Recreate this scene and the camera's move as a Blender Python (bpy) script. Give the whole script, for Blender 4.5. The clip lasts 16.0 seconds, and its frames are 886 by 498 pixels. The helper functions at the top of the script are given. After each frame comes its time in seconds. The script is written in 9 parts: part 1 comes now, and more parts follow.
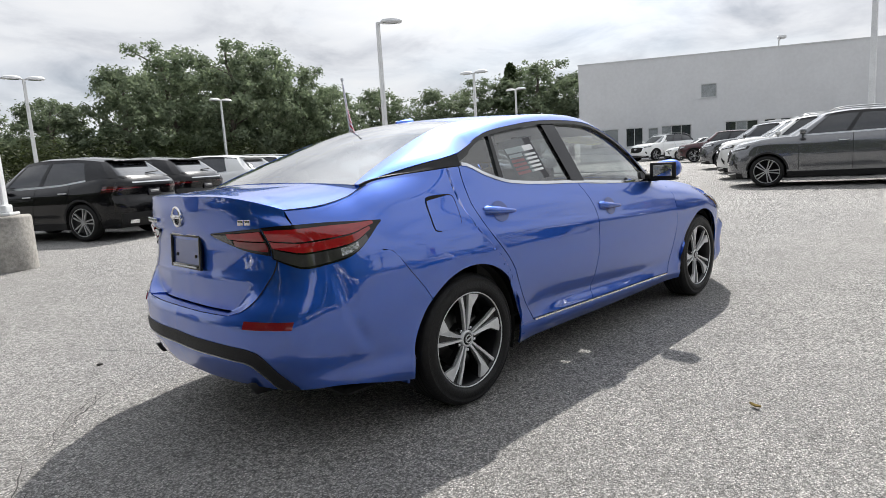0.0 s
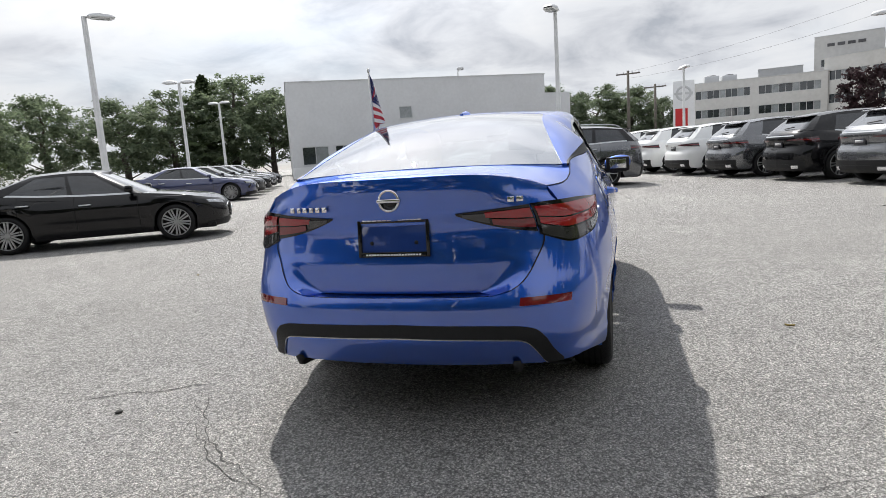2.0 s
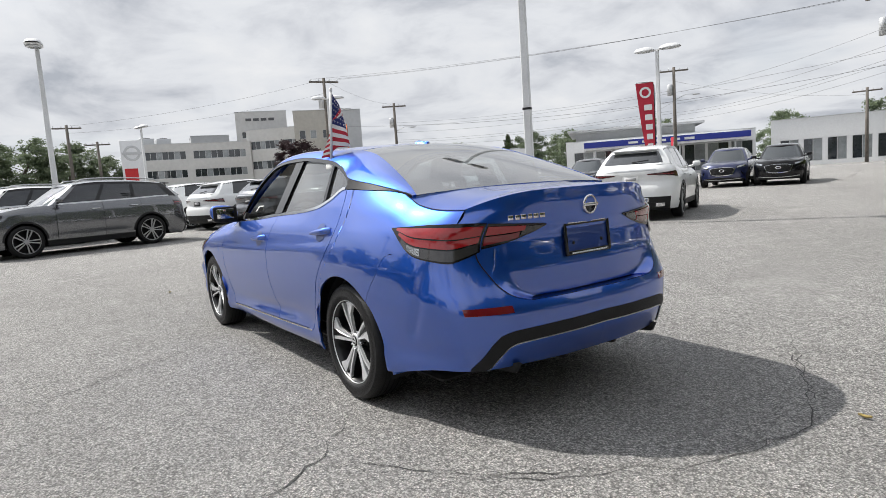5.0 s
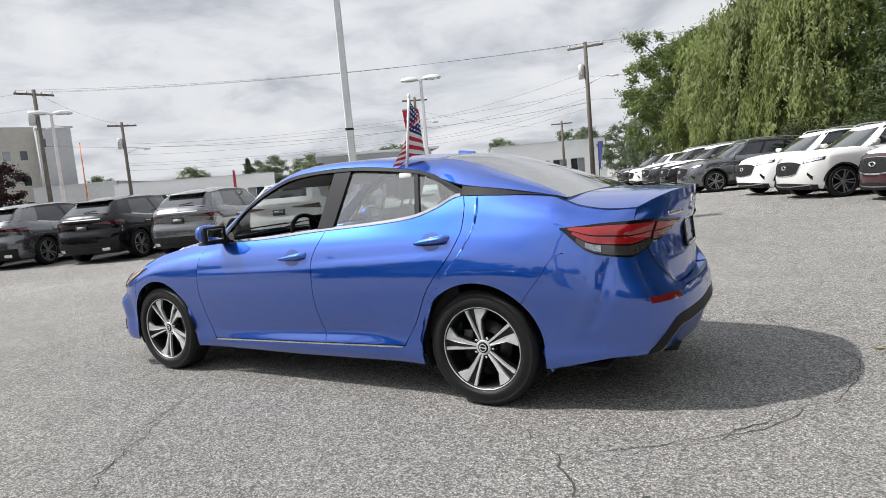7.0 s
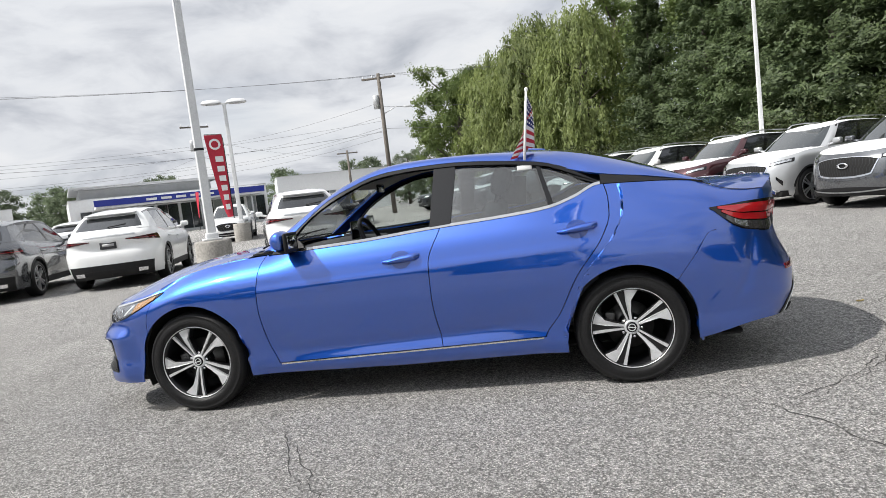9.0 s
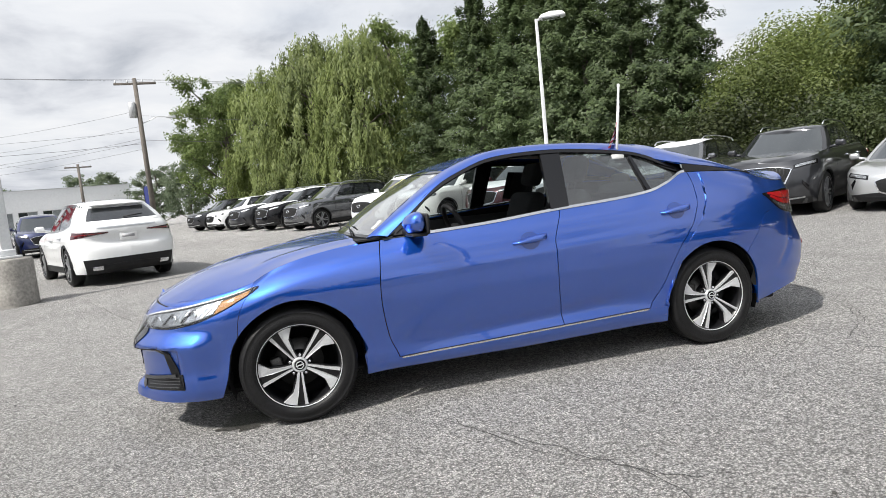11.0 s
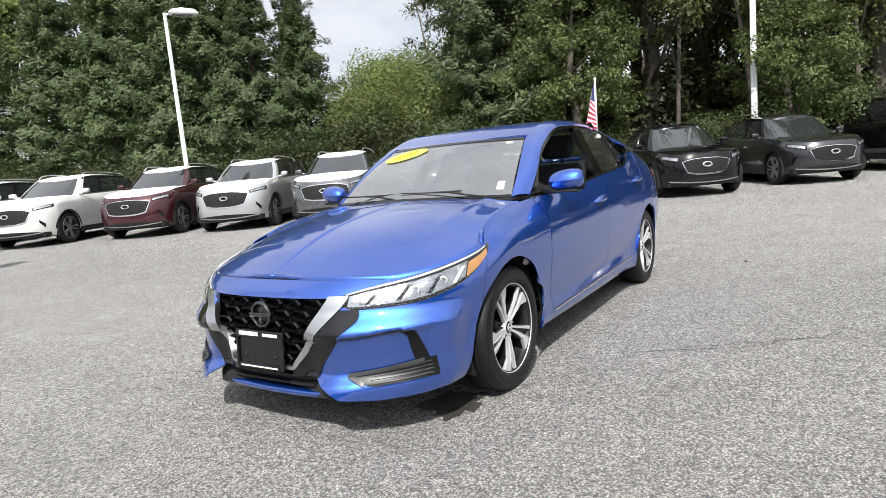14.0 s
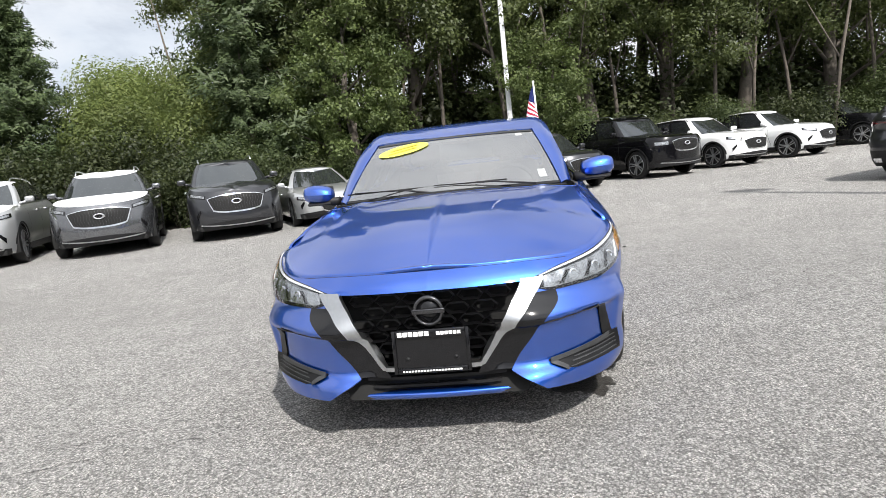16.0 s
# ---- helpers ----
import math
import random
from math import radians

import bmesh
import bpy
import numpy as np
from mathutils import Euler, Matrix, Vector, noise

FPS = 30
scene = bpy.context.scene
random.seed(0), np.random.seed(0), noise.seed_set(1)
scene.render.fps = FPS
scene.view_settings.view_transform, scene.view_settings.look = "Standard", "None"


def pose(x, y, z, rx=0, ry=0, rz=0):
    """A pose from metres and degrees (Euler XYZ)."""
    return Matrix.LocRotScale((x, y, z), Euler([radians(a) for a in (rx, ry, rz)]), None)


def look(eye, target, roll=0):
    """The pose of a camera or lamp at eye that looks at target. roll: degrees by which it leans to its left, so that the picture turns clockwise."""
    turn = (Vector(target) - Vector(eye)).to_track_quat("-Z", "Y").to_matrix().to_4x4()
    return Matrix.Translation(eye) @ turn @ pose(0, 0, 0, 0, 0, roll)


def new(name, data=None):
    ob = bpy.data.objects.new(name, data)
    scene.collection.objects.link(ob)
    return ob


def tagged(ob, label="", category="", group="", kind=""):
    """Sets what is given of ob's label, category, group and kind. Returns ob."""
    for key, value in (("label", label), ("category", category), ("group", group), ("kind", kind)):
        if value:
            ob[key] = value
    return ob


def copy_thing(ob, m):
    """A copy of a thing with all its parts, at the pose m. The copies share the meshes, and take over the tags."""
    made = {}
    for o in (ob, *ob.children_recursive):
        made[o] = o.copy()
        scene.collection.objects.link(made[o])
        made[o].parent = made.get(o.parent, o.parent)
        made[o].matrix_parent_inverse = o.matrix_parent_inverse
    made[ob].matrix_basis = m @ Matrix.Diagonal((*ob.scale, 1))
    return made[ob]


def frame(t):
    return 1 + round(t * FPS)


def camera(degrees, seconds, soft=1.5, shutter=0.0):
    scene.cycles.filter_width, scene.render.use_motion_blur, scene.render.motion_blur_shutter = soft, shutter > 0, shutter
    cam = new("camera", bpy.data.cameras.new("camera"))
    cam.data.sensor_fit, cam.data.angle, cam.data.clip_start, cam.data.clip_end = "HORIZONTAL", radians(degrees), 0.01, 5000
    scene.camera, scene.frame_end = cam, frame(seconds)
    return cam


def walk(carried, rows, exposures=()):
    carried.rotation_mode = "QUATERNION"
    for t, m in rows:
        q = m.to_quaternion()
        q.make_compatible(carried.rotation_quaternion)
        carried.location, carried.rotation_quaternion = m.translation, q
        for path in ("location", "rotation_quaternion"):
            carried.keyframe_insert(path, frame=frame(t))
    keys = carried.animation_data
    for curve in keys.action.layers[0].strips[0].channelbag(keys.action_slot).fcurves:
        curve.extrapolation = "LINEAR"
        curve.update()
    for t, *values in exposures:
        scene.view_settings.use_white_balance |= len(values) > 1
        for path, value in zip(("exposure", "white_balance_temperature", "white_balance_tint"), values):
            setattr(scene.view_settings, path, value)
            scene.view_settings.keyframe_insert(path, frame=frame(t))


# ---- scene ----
cam = camera(72.2, 16.0, soft=0.8)
PATH = [
    (0, (-3.445, -2.801, 1.195), (-2.049, -1.399, 0.905), -3.5),
    (0.5, (-3.852, -2.374, 1.175), (-2.299, -1.149, 0.878), -3.5),
    (1, (-4.19, -1.926, 1.164), (-2.501, -0.898, 0.862), -3.5),
    (1.5, (-4.454, -1.424, 1.164), (-2.649, -0.618, 0.86), -3.7),
    (2, (-4.71, -0.909, 1.174), (-2.81, -0.356, 0.878), -3.8),
    (2.5, (-4.796, -0.357, 1.167), (-2.834, -0.086, 0.887), -3.9),
    (3, (-4.855, 0.193, 1.162), (-2.872, 0.16, 0.904), -4.0),
    (3.5, (-4.822, 0.74, 1.165), (-2.867, 0.396, 0.922), -4.1),
    (4, (-4.729, 1.265, 1.173), (-2.848, 0.627, 0.939), -4.1),
    (4.5, (-4.61, 1.806, 1.191), (-2.84, 0.904, 0.959), -4.3),
    (4.7, (-4.52, 2.006, 1.167), (-2.803, 1.005, 0.94), -4.1),
    (6.8, (-3.023, 3.624, 1.21), (-1.953, 1.947, 1.0), -5.0),
    (7, (-2.851, 3.738, 1.231), (-1.848, 2.021, 1.022), -5.1),
    (7.5, (-2.365, 3.955, 1.218), (-1.528, 2.151, 1.006), -5.8),
    (8, (-1.868, 4.178, 1.211), (-1.204, 2.303, 1.003), -6.2),
    (10.3, (0.573, 4.423, 1.236), (0.357, 2.443, 1.049), -6.5),
    (10.5, (0.816, 4.383, 1.213), (0.511, 2.416, 1.023), -6.3),
    (11, (1.389, 4.243, 1.216), (0.87, 2.322, 1.018), -5.8),
    (11.5, (1.951, 4.009, 1.229), (1.215, 2.161, 1.015), -5.4),
    (12, (2.492, 3.766, 1.224), (1.54, 2.022, 0.993), -5.3),
    (12.5, (2.954, 3.437, 1.212), (1.799, 1.823, 0.96), -5.2),
    (13, (3.394, 3.084, 1.187), (2.049, 1.628, 0.925), -5.1),
    (13.5, (3.774, 2.686, 1.187), (2.257, 1.412, 0.917), -5.1),
    (14, (4.099, 2.251, 1.189), (2.436, 1.173, 0.916), -5.1),
    (14.5, (4.382, 1.781, 1.184), (2.599, 0.918, 0.908), -5.4),
    (15, (4.533, 1.293, 1.167), (2.661, 0.648, 0.887), -5.7),
    (15.5, (4.606, 0.819, 1.151), (2.675, 0.384, 0.869), -6.0),
    (16, (4.638, 0.403, 1.167), (2.675, 0.146, 0.885), -6.2),
]
walk(cam, [(t, look(eye, target, roll)) for t, eye, target, roll in PATH], exposures=[(0.0, 0.20), (1.5, 0.16), (4.5, 0.08), (8.0, 0.10), (12.0, 0.28), (16.0, 0.40)])

# world: bright broken cloud over a blue sky, sun ahead and to the left of the parked sedan
SUN_AZ, SUN_EL = 29.5, 49.0
world = bpy.data.worlds.new("sky")
scene.world = world
world.use_nodes = True
wn, wl = world.node_tree.nodes, world.node_tree.links
wn.clear()
w_out = wn.new("ShaderNodeOutputWorld")
w_bg = wn.new("ShaderNodeBackground")
w_sky = wn.new("ShaderNodeTexSky")
w_sky.sky_type = "NISHITA"
w_sky.sun_disc = False
w_sky.sun_elevation = radians(SUN_EL)
w_sky.sun_rotation = radians(90 - SUN_AZ)
w_dim = wn.new("ShaderNodeVectorMath")
w_dim.operation = "SCALE"
w_dim.inputs["Scale"].default_value = 0.12
w_co = wn.new("ShaderNodeTexCoord")
w_sep = wn.new("ShaderNodeSeparateXYZ")
w_up = wn.new("ShaderNodeMath")
w_up.operation = "ADD"
w_up.inputs[1].default_value = 0.22
w_max = wn.new("ShaderNodeMath")
w_max.operation = "MAXIMUM"
w_max.inputs[1].default_value = 0.05
w_div = wn.new("ShaderNodeVectorMath")
w_div.operation = "DIVIDE"
w_com = wn.new("ShaderNodeCombineXYZ")
w_n1 = wn.new("ShaderNodeTexNoise")
w_n1.inputs["Scale"].default_value = 2.1
w_n1.inputs["Detail"].default_value = 8
w_n1.inputs["Roughness"].default_value = 0.56
w_n1.inputs["Distortion"].default_value = 0.35
w_r1 = wn.new("ShaderNodeValToRGB")
for pos, col in ((0.30, (0.52, 0.555, 0.62, 1)), (0.42, (0.74, 0.765, 0.82, 1)), (0.52, (0.88, 0.905, 0.95, 1)), (0.72, (1.0, 1.01, 1.03, 1))):
    el = w_r1.color_ramp.elements.new(pos)
    el.color = col
w_r1.color_ramp.elements.remove(w_r1.color_ramp.elements[0])
w_r1.color_ramp.elements.remove(w_r1.color_ramp.elements[-1])
w_n2 = wn.new("ShaderNodeTexNoise")
w_n2.inputs["Scale"].default_value = 0.7
w_n2.inputs["Detail"].default_value = 6
w_r2 = wn.new("ShaderNodeMapRange")
w_r2.inputs["From Min"].default_value = 0.36
w_r2.inputs["From Max"].default_value = 0.5
w_r2.inputs["To Min"].default_value = 0.72
w_r2.inputs["To Max"].default_value = 1.0
w_mix = wn.new("ShaderNodeMix")
w_mix.data_type = "RGBA"
wl.new(w_co.outputs["Generated"], w_sep.inputs[0])
wl.new(w_sep.outputs["Z"], w_up.inputs[0])
wl.new(w_up.outputs[0], w_max.inputs[0])
for k in "XYZ":
    wl.new(w_max.outputs[0], w_com.inputs[k])
wl.new(w_co.outputs["Generated"], w_div.inputs[0])
wl.new(w_com.outputs[0], w_div.inputs[1])
wl.new(w_div.outputs[0], w_n1.inputs["Vector"])
wl.new(w_div.outputs[0], w_n2.inputs["Vector"])
wl.new(w_n1.outputs["Fac"], w_r1.inputs[0])
wl.new(w_n2.outputs["Fac"], w_r2.inputs["Value"])
wl.new(w_sky.outputs[0], w_dim.inputs[0])
wl.new(w_r2.outputs[0], w_mix.inputs["Factor"])
wl.new(w_dim.outputs[0], w_mix.inputs["A"])
wl.new(w_r1.outputs[0], w_mix.inputs["B"])
# cloud is brighter overhead and round the veiled sun
w_norm = wn.new("ShaderNodeVectorMath")
w_norm.operation = "NORMALIZE"
w_dot = wn.new("ShaderNodeVectorMath")
w_dot.operation = "DOT_PRODUCT"
w_dot.inputs[1].default_value = (math.cos(radians(SUN_EL)) * math.cos(radians(SUN_AZ)), math.cos(radians(SUN_EL)) * math.sin(radians(SUN_AZ)), math.sin(radians(SUN_EL)))
w_halo = wn.new("ShaderNodeMapRange")
w_halo.interpolation_type = "SMOOTHSTEP"
w_high = wn.new("ShaderNodeMapRange")
for node, vals in ((w_halo, (0.70, 1.0, 1.0, 2.1)), (w_high, (0.0, 0.9, 0.98, 1.18))):
    for k, val in zip(("From Min", "From Max", "To Min", "To Max"), vals):
        node.inputs[k].default_value = val
w_gain = wn.new("ShaderNodeMath")
w_gain.operation = "MULTIPLY"
w_lit = wn.new("ShaderNodeVectorMath")
w_lit.operation = "SCALE"
wl.new(w_co.outputs["Generated"], w_norm.inputs[0])
wl.new(w_norm.outputs[0], w_dot.inputs[0])
wl.new(w_dot.outputs["Value"], w_halo.inputs["Value"])
wl.new(w_sep.outputs["Z"], w_high.inputs["Value"])
wl.new(w_halo.outputs[0], w_gain.inputs[0])
wl.new(w_high.outputs[0], w_gain.inputs[1])
wl.new(w_mix.outputs["Result"], w_lit.inputs[0])
wl.new(w_gain.outputs[0], w_lit.inputs["Scale"])
wl.new(w_lit.outputs[0], w_bg.inputs["Color"])
w_bg.inputs["Strength"].default_value = 0.79
wl.new(w_bg.outputs[0], w_out.inputs[0])

sun_lamp = bpy.data.lights.new("sun", "SUN")
sun_lamp.energy = 5.0
sun_lamp.angle = radians(0.9)
sun_lamp.color = (1.0, 0.965, 0.91)
sun = new("sun", sun_lamp)
sun_way = Vector((math.cos(radians(SUN_EL)) * math.cos(radians(SUN_AZ)), math.cos(radians(SUN_EL)) * math.sin(radians(SUN_AZ)), math.sin(radians(SUN_EL))))
sun.matrix_world = look(sun_way * 60, (0, 0, 0))

# materials
def surf(name, color, rough=0.5, metal=0.0, var=0.12, scale=6.0, bump=0.0, bump_scale=60.0, coat=0.0, spec=0.5, each=0.0, hue2=None, world_space=False, island=0.0):
    """A Principled material whose colour varies at two scales, with fine relief."""
    m = bpy.data.materials.new(name)
    m.use_nodes = True
    n, l = m.node_tree.nodes, m.node_tree.links
    b = n["Principled BSDF"]
    b.inputs["Roughness"].default_value = rough
    b.inputs["Metallic"].default_value = metal
    b.inputs["Coat Weight"].default_value = coat
    b.inputs["Coat Roughness"].default_value = 0.04
    b.inputs["Specular IOR Level"].default_value = spec
    if world_space:
        co = n.new("ShaderNodeNewGeometry").outputs["Position"]
    else:
        co = n.new("ShaderNodeTexCoord").outputs["Object"]
    if var or each or island:
        n1, n2 = n.new("ShaderNodeTexNoise"), n.new("ShaderNodeTexNoise")
        n1.inputs["Scale"].default_value, n1.inputs["Detail"].default_value = scale, 5
        n2.inputs["Scale"].default_value, n2.inputs["Detail"].default_value = scale * 9, 3
        l.new(co, n1.inputs["Vector"]), l.new(co, n2.inputs["Vector"])
        add = n.new("ShaderNodeMath")
        add.operation = "ADD"
        l.new(n1.outputs["Fac"], add.inputs[0]), l.new(n2.outputs["Fac"], add.inputs[1])
        total = add.outputs[0]
        lo, hi = 0.7, 1.3
        if each:
            info = n.new("ShaderNodeObjectInfo")
            k = n.new("ShaderNodeMath")
            k.operation = "MULTIPLY_ADD"
            k.inputs[1].default_value = each
            l.new(info.outputs["Random"], k.inputs[0]), l.new(total, k.inputs[2])
            total, hi = k.outputs[0], hi + each
        if island:
            geo = n.new("ShaderNodeNewGeometry")
            k = n.new("ShaderNodeMath")
            k.operation = "MULTIPLY_ADD"
            k.inputs[1].default_value = island
            l.new(geo.outputs["Random Per Island"], k.inputs[0]), l.new(total, k.inputs[2])
            total, hi = k.outputs[0], hi + island
        ramp = n.new("ShaderNodeMapRange")
        ramp.inputs["From Min"].default_value, ramp.inputs["From Max"].default_value = lo, hi
        l.new(total, ramp.inputs["Value"])
        mix = n.new("ShaderNodeMix")
        mix.data_type = "RGBA"
        a = [c * (1 - var) for c in color]
        d = [min(1, c * (1 + var)) for c in (hue2 or color)]
        mix.inputs["A"].default_value, mix.inputs["B"].default_value = (*a, 1), (*d, 1)
        l.new(ramp.outputs[0], mix.inputs["Factor"])
        l.new(mix.outputs["Result"], b.inputs["Base Color"])
    else:
        b.inputs["Base Color"].default_value = (*color, 1)
    if bump:
        nb = n.new("ShaderNodeTexNoise")
        nb.inputs["Scale"].default_value, nb.inputs["Detail"].default_value = bump_scale, 4
        l.new(co, nb.inputs["Vector"])
        bp = n.new("ShaderNodeBump")
        bp.inputs["Strength"].default_value, bp.inputs["Distance"].default_value = bump, 0.01
        l.new(nb.outputs["Fac"], bp.inputs["Height"])
        l.new(bp.outputs[0], b.inputs["Normal"])
    return m


def glass(name, tint, rough=0.0, ior=1.5, dust=0.0):
    """Thin glass: tinted see-through, more mirror-like at a slant, the same from both sides."""
    m = bpy.data.materials.new(name)
    m.use_nodes = True
    n, l = m.node_tree.nodes, m.node_tree.links
    n.clear()
    out, mix = n.new("ShaderNodeOutputMaterial"), n.new("ShaderNodeMixShader")
    tr, gl, lw, pw, fr = n.new("ShaderNodeBsdfTransparent"), n.new("ShaderNodeBsdfGlossy"), n.new("ShaderNodeLayerWeight"), n.new("ShaderNodeMath"), n.new("ShaderNodeMapRange")
    tr.inputs[0].default_value = (*tint, 1)
    gl.inputs["Roughness"].default_value = rough
    gl.inputs["Color"].default_value = (0.95, 0.95, 0.95, 1)
    pw.operation, pw.inputs[1].default_value = "POWER", 4.0
    fr.inputs["To Min"].default_value = ((ior - 1) / (ior + 1)) ** 2
    l.new(lw.outputs["Facing"], pw.inputs[0]), l.new(pw.outputs[0], fr.inputs["Value"])
    l.new(fr.outputs[0], mix.inputs[0]), l.new(tr.outputs[0], mix.inputs[1]), l.new(gl.outputs[0], mix.inputs[2])
    if not dust:
        l.new(mix.outputs[0], out.inputs[0])
        return m
    # a thin film of dust
    top, film, nz, r = n.new("ShaderNodeMixShader"), n.new("ShaderNodeBsdfDiffuse"), n.new("ShaderNodeTexNoise"), n.new("ShaderNodeMapRange")
    film.inputs[0].default_value = (0.72, 0.72, 0.70, 1)
    nz.inputs["Scale"].default_value, nz.inputs["Detail"].default_value = 3.0, 6
    l.new(n.new("ShaderNodeTexCoord").outputs["Object"], nz.inputs["Vector"])
    r.inputs["From Min"].default_value, r.inputs["From Max"].default_value = 0.3, 0.7
    r.inputs["To Min"].default_value, r.inputs["To Max"].default_value = dust * 0.7, dust * 1.3
    l.new(nz.outputs["Fac"], r.inputs["Value"]), l.new(r.outputs[0], top.inputs[0])
    l.new(mix.outputs[0], top.inputs[1]), l.new(film.outputs[0], top.inputs[2]), l.new(top.outputs[0], out.inputs[0])
    return m


def car_paint(name, color, metal=0.35, rough=0.32, flake=0.1, coat_ior=1.7):
    m = surf(name, color, rough=rough, metal=metal, var=0.015, scale=1.5, coat=1.0)
    n, l = m.node_tree.nodes, m.node_tree.links
    b = n["Principled BSDF"]
    b.inputs["Coat Roughness"].default_value = 0.03
    b.inputs["Coat IOR"].default_value = coat_ior
    b.inputs["Specular IOR Level"].default_value = 0.5 if coat_ior > 1.5 else 0.1
    if flake:
        co = n.new("ShaderNodeTexCoord")
        v = n.new("ShaderNodeTexVoronoi")
        v.inputs["Scale"].default_value = 900
        l.new(co.outputs["Object"], v.inputs["Vector"])
        bp = n.new("ShaderNodeBump")
        bp.inputs["Strength"].default_value, bp.inputs["Distance"].default_value = flake, 0.0006
        l.new(v.outputs["Distance"], bp.inputs["Height"])
        l.new(bp.outputs[0], b.inputs["Normal"])
    return m


def lamp_glass(name, color, rough=0.08):
    m = surf(name, color, rough=rough, var=0.15, scale=25, coat=1.0)
    return m


M = {}
M["blue"] = car_paint("electric_blue_paint", (0.009, 0.094, 0.52), metal=0.93, rough=0.38, flake=0.0, coat_ior=2.05)
M["black_gloss"] = surf("gloss_black", (0.005, 0.005, 0.006), rough=0.12, var=0.2, coat=0.3, spec=0.35)
M["grille_black"] = surf("grille_black", (0.004, 0.004, 0.0045), rough=0.35, var=0.2, spec=0.3)
M["vent_grey"] = surf("vent_grey_plastic", (0.034, 0.035, 0.037), rough=0.4, var=0.2, spec=0.4)
M["black_plastic"] = surf("black_plastic", (0.011, 0.011, 0.012), rough=0.55, spec=0.3, var=0.25, bump=0.15, bump_scale=300)
M["void"] = surf("underbody_black", (0.006, 0.006, 0.006), rough=0.9, var=0.3)
M["chrome"] = surf("chrome", (0.75, 0.76, 0.78), rough=0.12, metal=1.0, var=0.04)
M["satin"] = surf("satin_chrome", (0.55, 0.56, 0.57), rough=0.3, metal=1.0, var=0.06)
M["alloy"] = surf("machined_alloy", (0.66, 0.67, 0.68), rough=0.36, metal=0.55, var=0.10, scale=30)
M["rim_black"] = surf("black_rim_paint", (0.005, 0.005, 0.006), rough=0.35, var=0.2)
M["steel"] = surf("brake_steel", (0.10, 0.098, 0.095), rough=0.45, metal=0.9, var=0.25, scale=20)
M["rubber"] = surf("tyre_rubber", (0.0085, 0.0085, 0.009), rough=0.50, spec=0.28, var=0.4, scale=7, bump=0.3, bump_scale=120)
M["red_lens"] = lamp_glass("red_lens", (0.30, 0.008, 0.012))
M["dark_red"] = lamp_glass("dark_red_lens", (0.17, 0.008, 0.012))
M["tail_dark"] = lamp_glass("deep_red_lens", (0.045, 0.004, 0.007))
M["smoke_lens"] = lamp_glass("smoked_lens", (0.035, 0.033, 0.034), 0.1)
M["clear_lens"] = glass("clear_lens", (0.94, 0.95, 0.96), 0.02)
M["reflector"] = surf("lamp_reflector", (0.40, 0.41, 0.42), rough=0.22, metal=0.9, var=0.5, scale=14, bump=0.5, bump_scale=40)
M["lamp_bowl"] = surf("bright_lamp_bowl", (0.42, 0.43, 0.44), rough=0.16, metal=0.9, var=0.5, scale=18, bump=1.0, bump_scale=22)
M["lamp_white"] = surf("white_lamp_strip", (0.55, 0.56, 0.57), rough=0.25, var=0.05, coat=0.5)
M["amber"] = lamp_glass("amber_lens", (0.34, 0.16, 0.04))
M["glass_clear"] = glass("window_glass", (0.80, 0.84, 0.83), ior=4.6, dust=0.03)
M["glass_side"] = glass("side_glass", (0.76, 0.82, 0.80), ior=2.3, dust=0.03)
M["glass_dark"] = glass("privacy_glass", (0.52, 0.58, 0.58), ior=2.2, dust=0.018)
M["glass_back"] = glass("rear_screen_glass", (0.45, 0.5, 0.5), ior=4.4)
M["glass_suv"] = surf("dark_car_window", (0.030, 0.033, 0.037), rough=0.04, metal=0.45, var=0.4, scale=2, coat=1.0)
M["glass_screen"] = surf("car_windscreen", (0.075, 0.085, 0.09), rough=0.05, metal=0.75, var=0.08, scale=1.5, coat=1.0)
M["cloth"] = surf("charcoal_seat_cloth", (0.040, 0.040, 0.043), rough=0.9, var=0.2, scale=20, bump=0.4, bump_scale=400)
M["trim_grey"] = surf("interior_trim", (0.035, 0.035, 0.037), rough=0.6, var=0.15)
M["headliner"] = surf("headliner", (0.45, 0.44, 0.42), rough=0.9, var=0.06)
M["white"] = surf("white_print", (0.82, 0.82, 0.82), rough=0.5, var=0.05)
M["grey_print"] = surf("grey_print", (0.35, 0.35, 0.36), rough=0.5, var=0.05)
M["red_print"] = surf("red_print", (0.55, 0.03, 0.03), rough=0.55, var=0.08)
M["dark_print"] = surf("dark_print", (0.03, 0.03, 0.035), rough=0.5, var=0.05)
M["yellow"] = surf("yellow_sticker", (0.62, 0.62, 0.09), rough=0.5, var=0.06)
M["flag_red"] = surf("flag_red_cloth", (0.50, 0.03, 0.05), rough=0.85, var=0.12, scale=30, bump=0.2, bump_scale=500)
M["flag_white"] = surf("flag_white_cloth", (0.80, 0.78, 0.78), rough=0.85, var=0.06, scale=30, bump=0.2, bump_scale=500)
M["flag_blue"] = surf("flag_blue_cloth", (0.02, 0.03, 0.14), rough=0.85, var=0.15, scale=30, bump=0.2, bump_scale=500)
M["pole_white"] = surf("white_plastic_pole", (0.80, 0.80, 0.79), rough=0.4, var=0.05)


